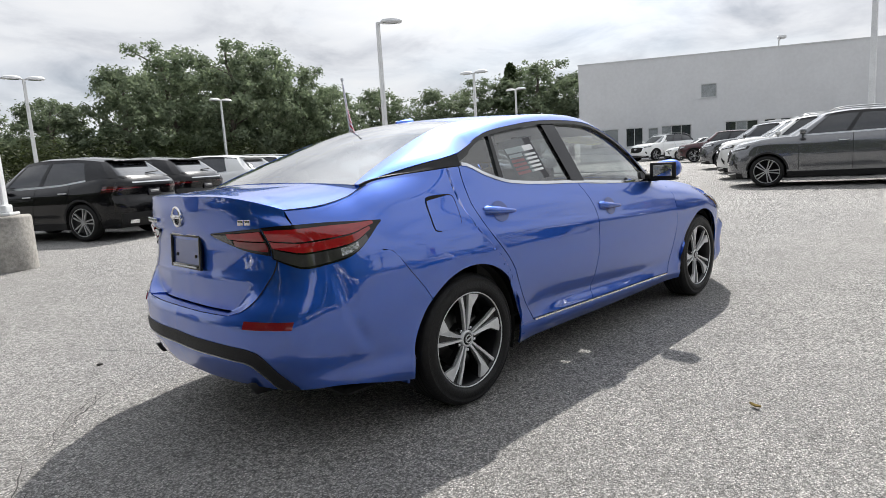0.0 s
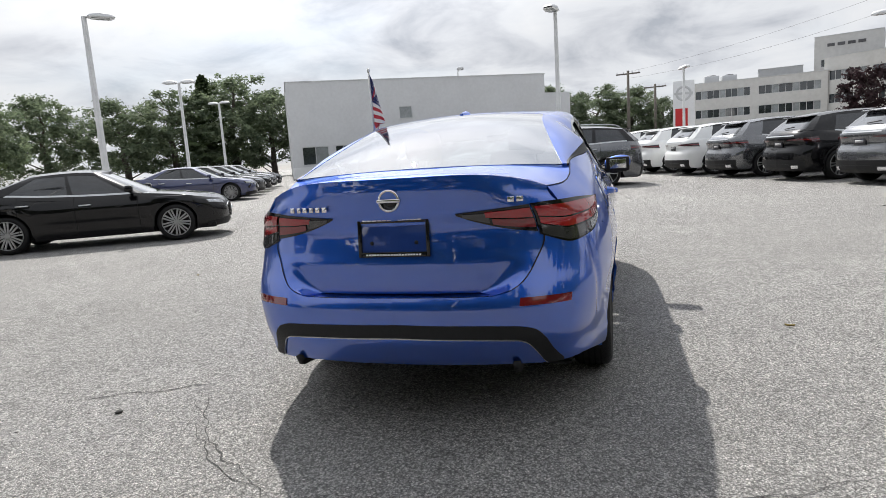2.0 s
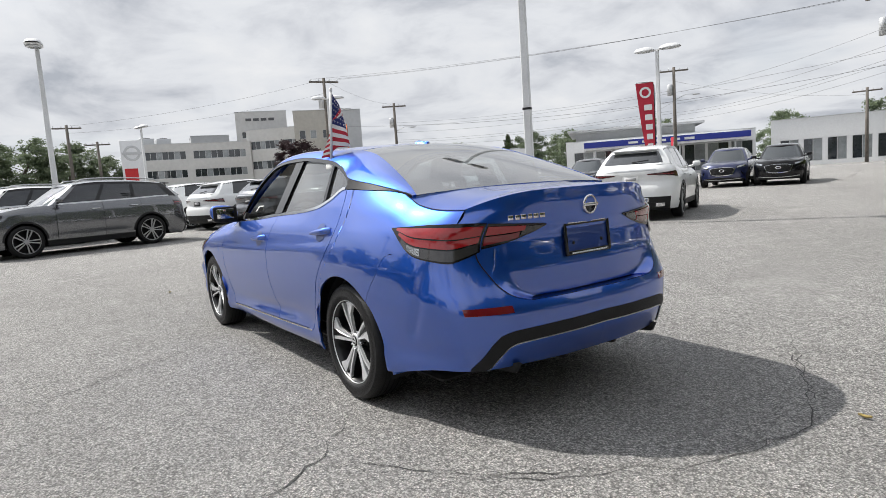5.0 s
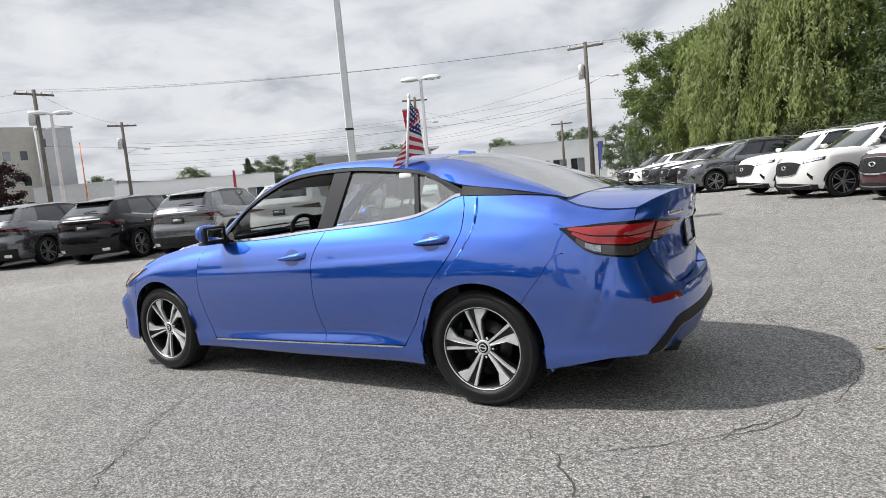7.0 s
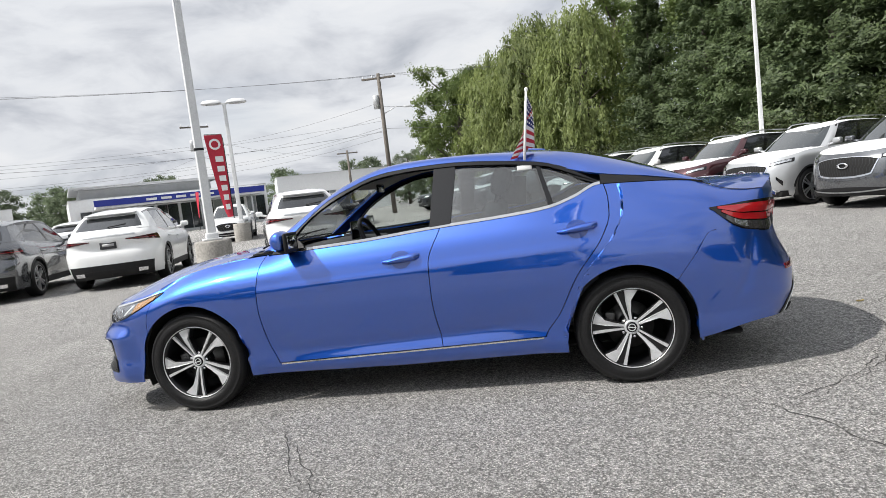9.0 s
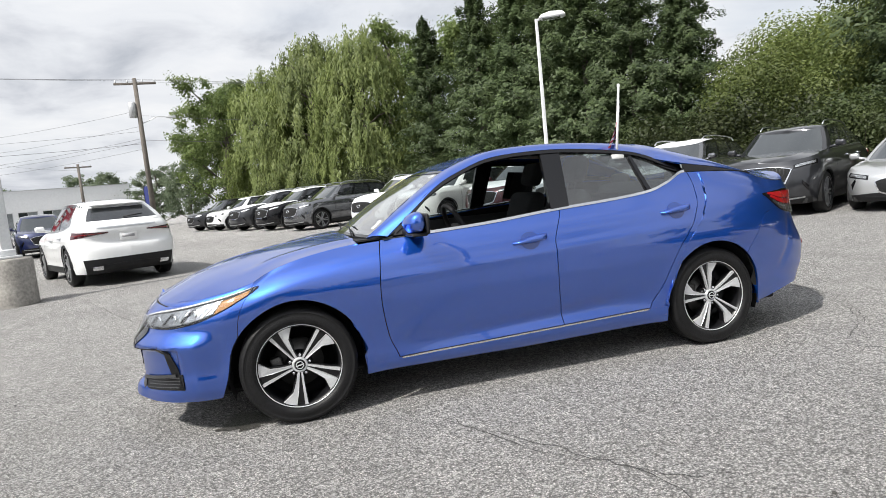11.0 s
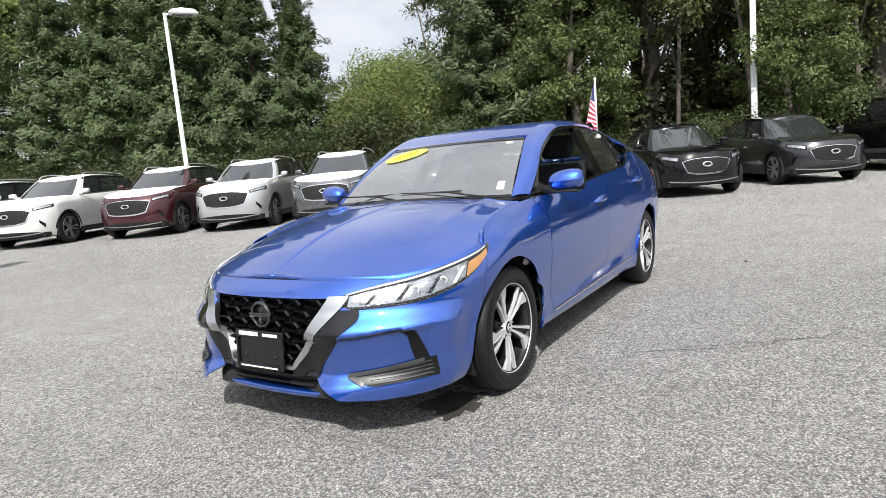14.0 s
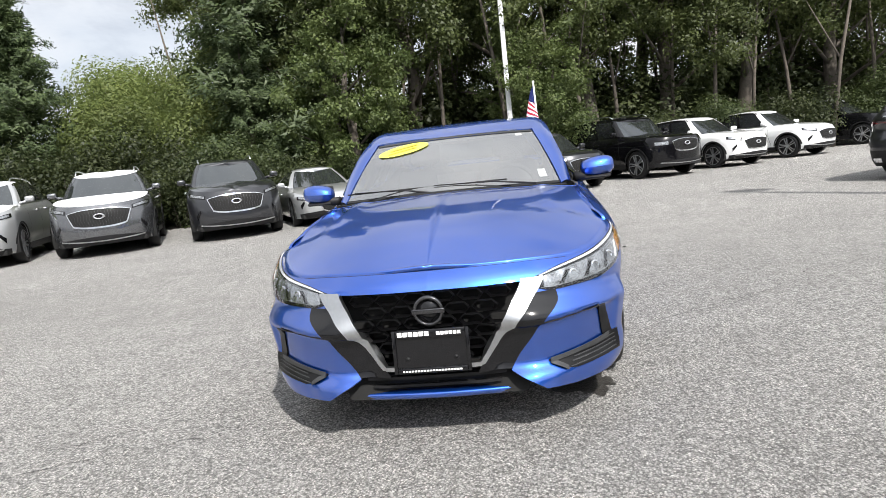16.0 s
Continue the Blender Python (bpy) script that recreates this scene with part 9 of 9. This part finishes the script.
def willow(name, h, spread, n, label, seed):
    tree = tagged(empty(name), label, "tree")
    tips = trunk_and_limbs(tree, h, 0.25, 12, spread, 0.35, seed)
    r = np.random.default_rng(seed)
    # sprays of short hanging strands in tiers all over a tall dome
    girth = table((0.0, 0.75), (0.25, 0.98), (0.5, 1.0), (0.72, 0.82), (0.88, 0.55), (1.0, 0.16))
    pos, ax, face = [], [], []
    bunches, each_ = 150, 9
    per = n // (bunches * each_)
    for q in range(bunches):
        a = r.uniform(0, 2 * math.pi)
        t = r.uniform(0.14, 1.0)
        rad = spread * girth(t) * math.sqrt(r.uniform(0.25, 1.0)) * r.uniform(0.85, 1.12)
        crest, fall = h * t, h * r.uniform(0.10, 0.24)
        for k in range(each_):
            da, dr = r.normal() * 0.34 / max(rad, 0.8), abs(r.normal()) * 0.42
            ln = min(fall * r.uniform(0.5, 1.15), crest - 0.5)
            u = r.random(per) ** 0.75
            rr_ = rad + dr * np.sqrt(u)
            rise = 0.30 * np.sin(np.minimum(1.0, u * 3.2) * math.pi)
            cl = r.normal(size=(per, 3)) * (0.07, 0.07, 0.05)
            pos.append(np.stack([math.cos(a + da) * rr_, math.sin(a + da) * rr_, crest + 0.2 * r.normal() + rise - ln * u**1.4], 1) + cl)
            ax.append(np.stack([0.4 * r.normal(size=per), 0.4 * r.normal(size=per), -1 + 0 * u], 1))
            face.append(np.stack([math.cos(a) + 0.4 * r.normal(size=per), math.sin(a) + 0.4 * r.normal(size=per), 0.45 * (1 - u) + 0.3 * r.normal(size=per)], 1))
    P = np.concatenate(pos)
    P[:, 2] = np.maximum(P[:, 2], 0.2)
    leaf_mesh("crown", P, 0.075, M["willow_leaf"], tree, np.concatenate(ax), 3.0, facing=np.concatenate(face))
    return tree


def shrub(name, h, spread, n, material, label, seed, leaf=0.13):
    tree = tagged(empty(name), label, "bush")
    r = np.random.default_rng(seed)
    bm = bmesh.new()
    for k in range(7):
        a = k * 0.9
        tube(bm, [(0.1 * math.cos(a), 0.1 * math.sin(a), -0.2), (spread * 0.4 * math.cos(a), spread * 0.4 * math.sin(a), h * 0.6)], [0.03, 0.01], 5)
    part("stem", bm, M["bark"], tree)
    u = r.normal(size=(26, 3))
    u /= np.linalg.norm(u, axis=1, keepdims=True)
    u *= r.uniform(0.3, 1, (26, 1))
    c = u * (spread * 0.8, spread * 0.8, h * 0.42) + (0, 0, h * 0.46)
    which = r.integers(0, 26, n)
    off = r.normal(size=(n, 3))
    off /= np.linalg.norm(off, axis=1, keepdims=True)
    pos = c[which] + off * (r.random((n, 1)) ** 0.4) * spread * 0.36
    pos[:, 2] = np.maximum(pos[:, 2], 0.03)
    leaf_mesh("leaves", pos, leaf, material, tree, facing=off + (0, 0, 0.4) + r.normal(size=(n, 3)) * 0.42)
    return tree


TREES = {
    "oak": broadleaf("broadleaf_tree", 10.0, 3.9, 32000, M["leaf"], "tall green broadleaf tree", 3, 0.12, 0.115, 90),
    "maple": broadleaf("broadleaf_tree", 11.0, 4.0, 32000, M["leaf"], "tall green broadleaf tree with an uneven crown", 8, 0.12, 0.115, 100),
    "wood": broadleaf("woodland_tree", 12.5, 4.3, 52000, M["leaf_dark"], "tall dark woodland tree with bare lower stems", 21, 0.30, 0.088, 90, stems=5),
    "wood2": broadleaf("woodland_tree", 12.0, 4.0, 52000, M["leaf_dark"], "dark woodland tree with several thin stems", 34, 0.22, 0.088, 100, stems=4),
    "fir": conifer("conifer", 10.5, 2.7, 42000, M["needle"], "dark green conifer with upswept boughs", 5, 0.060),
    "fir2": conifer("conifer", 9.6, 2.5, 40000, M["needle"], "dark green conifer with ragged tip", 9, 0.060),
    "willow": willow("willow_tree", 10.2, 3.3, 42000, "pale green weeping willow", 14),
    "bush": shrub("bush", 2.6, 1.6, 14000, M["shrub_leaf"], "green leafy bush at the lot's edge", 2, 0.056),
    "bush2": shrub("bush", 2.2, 1.7, 14000, M["shrub_dark"], "dark green bush at the lot's edge", 6, 0.056),
    "vine": shrub("vine_thicket", 5.6, 2.9, 44000, M["vine"], "sunlit thicket of climbing vines", 12, 0.066),
    "plum": broadleaf("dark_red_tree", 5.6, 2.4, 9000, M["purple_leaf"], "round dark red-leaved tree", 41, 0.15, 0.14, 46),
    "far_oak": broadleaf("broadleaf_tree", 10.0, 3.9, 15000, M["hazed_far_leaf"], "green broadleaf tree beyond the lot, haze in its leaf colour", 53, 0.04, 0.18, 110),
    "far_maple": broadleaf("broadleaf_tree", 11.0, 3.9, 15000, M["hazed_far_leaf"], "green broadleaf tree with an open crown, haze in its leaf colour", 58, 0.04, 0.18, 110),
}
T_USED = set()


def plant(kind, x, y, scale=1.0, turn=0.0, wide=1.0, group="trees round the lot"):
    m = Matrix.Translation((x, y, ground_z(x, y))) @ Matrix.Rotation(radians(turn), 4, "Z")
    p = TREES[kind]
    if kind in T_USED:
        ob = copy_thing(p, m)
    else:
        ob = p
        T_USED.add(kind)
        ob.matrix_basis = m
    ob.scale = (scale * wide, scale * wide, scale)
    ob["group"] = group
    return ob


for i, (k, x, y, s) in enumerate([
        ("oak", 4.2, -41.5, 1.0), ("willow", 0.8, -38.0, 0.95), ("oak", -2.2, -38.5, 1.05), ("maple", 3.0, -47.0, 1.05),
        ("willow", -4.2, -30.4, 0.98), ("maple", -6.5, -33.0, 1.05), ("fir2", -6.9, -26.0, 1.0), ("oak", -9.5, -28.0, 1.0), ("willow", -1.9, -34.0, 1.04),
        ("fir", -8.6, -23.2, 1.0), ("fir2", -9.6, -21.2, 1.05), ("fir", -10.4, -19.4, 0.98), ("fir2", -11.0, -17.6, 1.06), ("fir", -12.0, -15.9, 0.88), ("fir2", -12.8, -14.4, 0.80), ("fir", -11.6, -21.5, 1.1), ("fir2", -13.2, -18.5, 1.05), ("maple", -12.5, -24.0, 1.05), ("fir", -14.0, -15.6, 0.86),
        ("vine", -15.0, -13.6, 1.0), ("vine", -16.0, -11.2, 1.02), ("vine", -18.5, -14.5, 1.25), ("vine", -19.5, -11.5, 1.2), ("vine", -14.2, -12.0, 0.8), ("vine", -21.0, -17.0, 1.3),
        ("fir", -17.0, -8.6, 1.25), ("wood2", -18.2, -6.2, 0.95), ("fir2", -15.6, -8.4, 0.75), ("wood", -18.6, -3.2, 1.0), ("wood2", -19.6, 0.2, 1.0), ("wood", -20.8, 3.6, 1.0), ("wood2", -22.0, 7.0, 1.0), ("wood", -23.6, 10.5, 1.0), ("wood2", -25.0, 14.5, 1.0), ("wood", -27.0, 19.0, 1.0), ("wood2", -29.0, 24.0, 1.0), ("wood", -24.0, -5.0, 1.1), ("wood2", -25.0, 1.0, 1.1), ("wood", -27.0, 7.0, 1.1), ("wood2", -29.5, 13.0, 1.1), ("wood", -23.0, -10.0, 1.1), ("wood2", -32.0, 19.0, 1.1),
        ("maple", -15.6, -4.8, 0.62), ("oak", -17.2, 1.2, 0.55)]):
    plant(k, x, y, s, i * 77.0)
for i, (k, x, y, s) in enumerate([
        ("bush2", -12.6, -9.6, 1.0), ("bush", -13.2, -8.0, 1.1), ("bush2", -13.6, -6.4, 0.9), ("bush", -13.9, -4.6, 0.7), ("bush2", -14.4, -3.0, 0.8), ("bush", -15.3, -1.3, 0.8), ("bush2", -16.5, 0.3, 1.0), ("bush", -17.4, 2.5, 1.1), ("bush2", -18.6, 5.2, 1.0), ("bush", -19.8, 8.4, 1.0), ("bush2", -21.2, 11.5, 1.1), ("bush", -22.8, 15.4, 1.2),
        ("bush2", -11.6, -12.6, 1.3), ("bush", -10.8, -14.8, 1.1), ("bush2", -9.4, -17.4, 1.2), ("bush2", -8.2, -20.6, 1.2), ("bush", -6.2, -23.2, 1.1), ("bush2", -4.0, -26.6, 1.2), ("bush", -1.6, -31.0, 1.2), ("bush2", 0.6, -35.0, 1.2), ("bush2", -13.0, -11.2, 1.4)]):
    plant(k, x, y, s, i * 51.0, group="bushes at the lot's edge")
for i, (k, x, y, s) in enumerate([
        ("bush2", -20.0, -8.0, 2.0), ("bush2", -21.0, -4.5, 2.1), ("bush", -22.0, -1.0, 2.0), ("bush2", -23.0, 2.5, 2.2), ("bush2", -24.5, 6.0, 2.1), ("bush", -26.0, 9.5, 2.1), ("bush2", -27.5, 13.0, 2.2), ("bush2", -29.5, 17.0, 2.2), ("bush2", -31.0, 21.0, 2.3), ("bush", -33.0, 25.5, 2.3), ("bush2", -31.0, 28.0, 2.3), ("bush2", -27.0, 23.0, 1.9), ("bush2", -25.0, 18.5, 1.7)]):
    plant(k, x, y, s, i * 37.0, 1.25, "undergrowth in the woods")
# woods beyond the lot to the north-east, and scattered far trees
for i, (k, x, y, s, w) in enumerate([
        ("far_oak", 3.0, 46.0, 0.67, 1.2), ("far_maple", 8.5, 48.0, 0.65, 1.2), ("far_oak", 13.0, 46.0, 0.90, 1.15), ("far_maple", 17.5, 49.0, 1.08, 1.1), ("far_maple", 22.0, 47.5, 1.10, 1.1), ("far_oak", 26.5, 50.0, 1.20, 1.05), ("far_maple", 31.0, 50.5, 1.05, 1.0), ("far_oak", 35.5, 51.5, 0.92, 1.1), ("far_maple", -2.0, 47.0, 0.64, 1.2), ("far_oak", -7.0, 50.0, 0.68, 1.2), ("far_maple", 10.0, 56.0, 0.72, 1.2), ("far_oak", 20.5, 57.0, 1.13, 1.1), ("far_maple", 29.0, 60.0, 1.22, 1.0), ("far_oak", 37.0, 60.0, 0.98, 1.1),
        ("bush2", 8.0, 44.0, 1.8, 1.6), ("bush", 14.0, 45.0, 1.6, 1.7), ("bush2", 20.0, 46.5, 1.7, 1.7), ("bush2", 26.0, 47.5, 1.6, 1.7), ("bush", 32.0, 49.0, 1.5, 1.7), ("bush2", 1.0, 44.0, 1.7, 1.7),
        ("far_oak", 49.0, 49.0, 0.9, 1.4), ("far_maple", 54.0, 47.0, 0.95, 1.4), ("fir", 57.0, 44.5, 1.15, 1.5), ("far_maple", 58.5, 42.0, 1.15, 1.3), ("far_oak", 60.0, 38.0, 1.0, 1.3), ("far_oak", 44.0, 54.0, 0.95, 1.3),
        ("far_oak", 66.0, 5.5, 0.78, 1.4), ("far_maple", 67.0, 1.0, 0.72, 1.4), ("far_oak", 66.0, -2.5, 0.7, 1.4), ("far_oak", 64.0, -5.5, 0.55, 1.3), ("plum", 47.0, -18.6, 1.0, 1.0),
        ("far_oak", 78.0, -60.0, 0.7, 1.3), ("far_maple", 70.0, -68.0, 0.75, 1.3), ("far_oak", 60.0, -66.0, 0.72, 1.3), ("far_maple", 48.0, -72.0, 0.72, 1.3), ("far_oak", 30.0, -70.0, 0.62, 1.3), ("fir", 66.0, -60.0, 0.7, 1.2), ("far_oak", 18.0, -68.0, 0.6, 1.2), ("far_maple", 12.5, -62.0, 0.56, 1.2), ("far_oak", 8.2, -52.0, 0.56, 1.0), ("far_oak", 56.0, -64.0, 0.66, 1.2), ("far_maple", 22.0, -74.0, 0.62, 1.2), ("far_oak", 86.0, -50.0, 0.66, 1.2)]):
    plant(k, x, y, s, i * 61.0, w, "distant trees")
# the verge under the trees: leaf litter and low growth behind the kerb
M["soil"] = surf("shaded_leaf_litter", (0.06, 0.048, 0.032), rough=0.95, var=0.4, scale=3, bump=0.7, bump_scale=25, world_space=True)
row_a, row_d = Vector((5.6, -33.5)), Vector((-0.465, 0.885))
row_n = Vector((-0.885, -0.465))
edge = lambda u: row_a + row_d * u + row_n * (5.3 + 0.5 * math.sin(u * 0.21) + (1.2 if 28 < u < 36 else 0))
v, f = [], []
us = spaced(-14, 75, 60)
for i, u in enumerate(us):
    p = edge(u)
    for k, (d, h) in enumerate(((0.15, 0.10), (1.5, 0.22), (4.0, 0.5), (30.0, 1.2))):
        q = p + row_n * d
        v.append((q.x, q.y, ground_z(q.x, q.y) + h))
    if i:
        for k in range(3):
            a = (i - 1) * 4 + k
            f.append((a, a + 4, a + 5, a + 1))
tagged(raw("verge", v, f, M["soil"], flat=False), "shaded earth verge with leaf litter under trees", "ground", kind="structure")
bm = bmesh.new()
rows = []
for u in us:
    p = edge(u)
    z = ground_z(p.x, p.y)
    rows.append([Vector((p.x, p.y, z - 0.02)), Vector((p.x, p.y, z + 0.12)), Vector((p.x + row_n.x * 0.15, p.y + row_n.y * 0.15, z + 0.13)), Vector((p.x + row_n.x * 0.17, p.y + row_n.y * 0.17, z + 0.05))])
sheet(bm, rows, 0)
bmesh.ops.recalc_face_normals(bm, faces=bm.faces)
tagged(part("kerb", bm, M["concrete"]), "low concrete kerb along the verge", "kerb", kind="structure")
n = 9000
uu, dd = rng.uniform(-10, 60, n), 0.1 + rng.random(n) ** 1.5 * 3.5
px = row_a.x + row_d.x * uu + row_n.x * (5.3 + 0.5 * np.sin(uu * 0.21) + np.where((uu > 28) & (uu < 36), 1.2, 0) + dd)
py = row_a.y + row_d.y * uu + row_n.y * (5.3 + 0.5 * np.sin(uu * 0.21) + np.where((uu > 28) & (uu < 36), 1.2, 0) + dd)
pz = 0.22 + 0.09 * dd + rng.random(n) * 0.35
tagged(leaf_mesh("ground_cover", np.stack([px, py, pz], 1), 0.10, M["leaf"], None), "low green ground cover on the verge", "ground cover", kind="stuff")
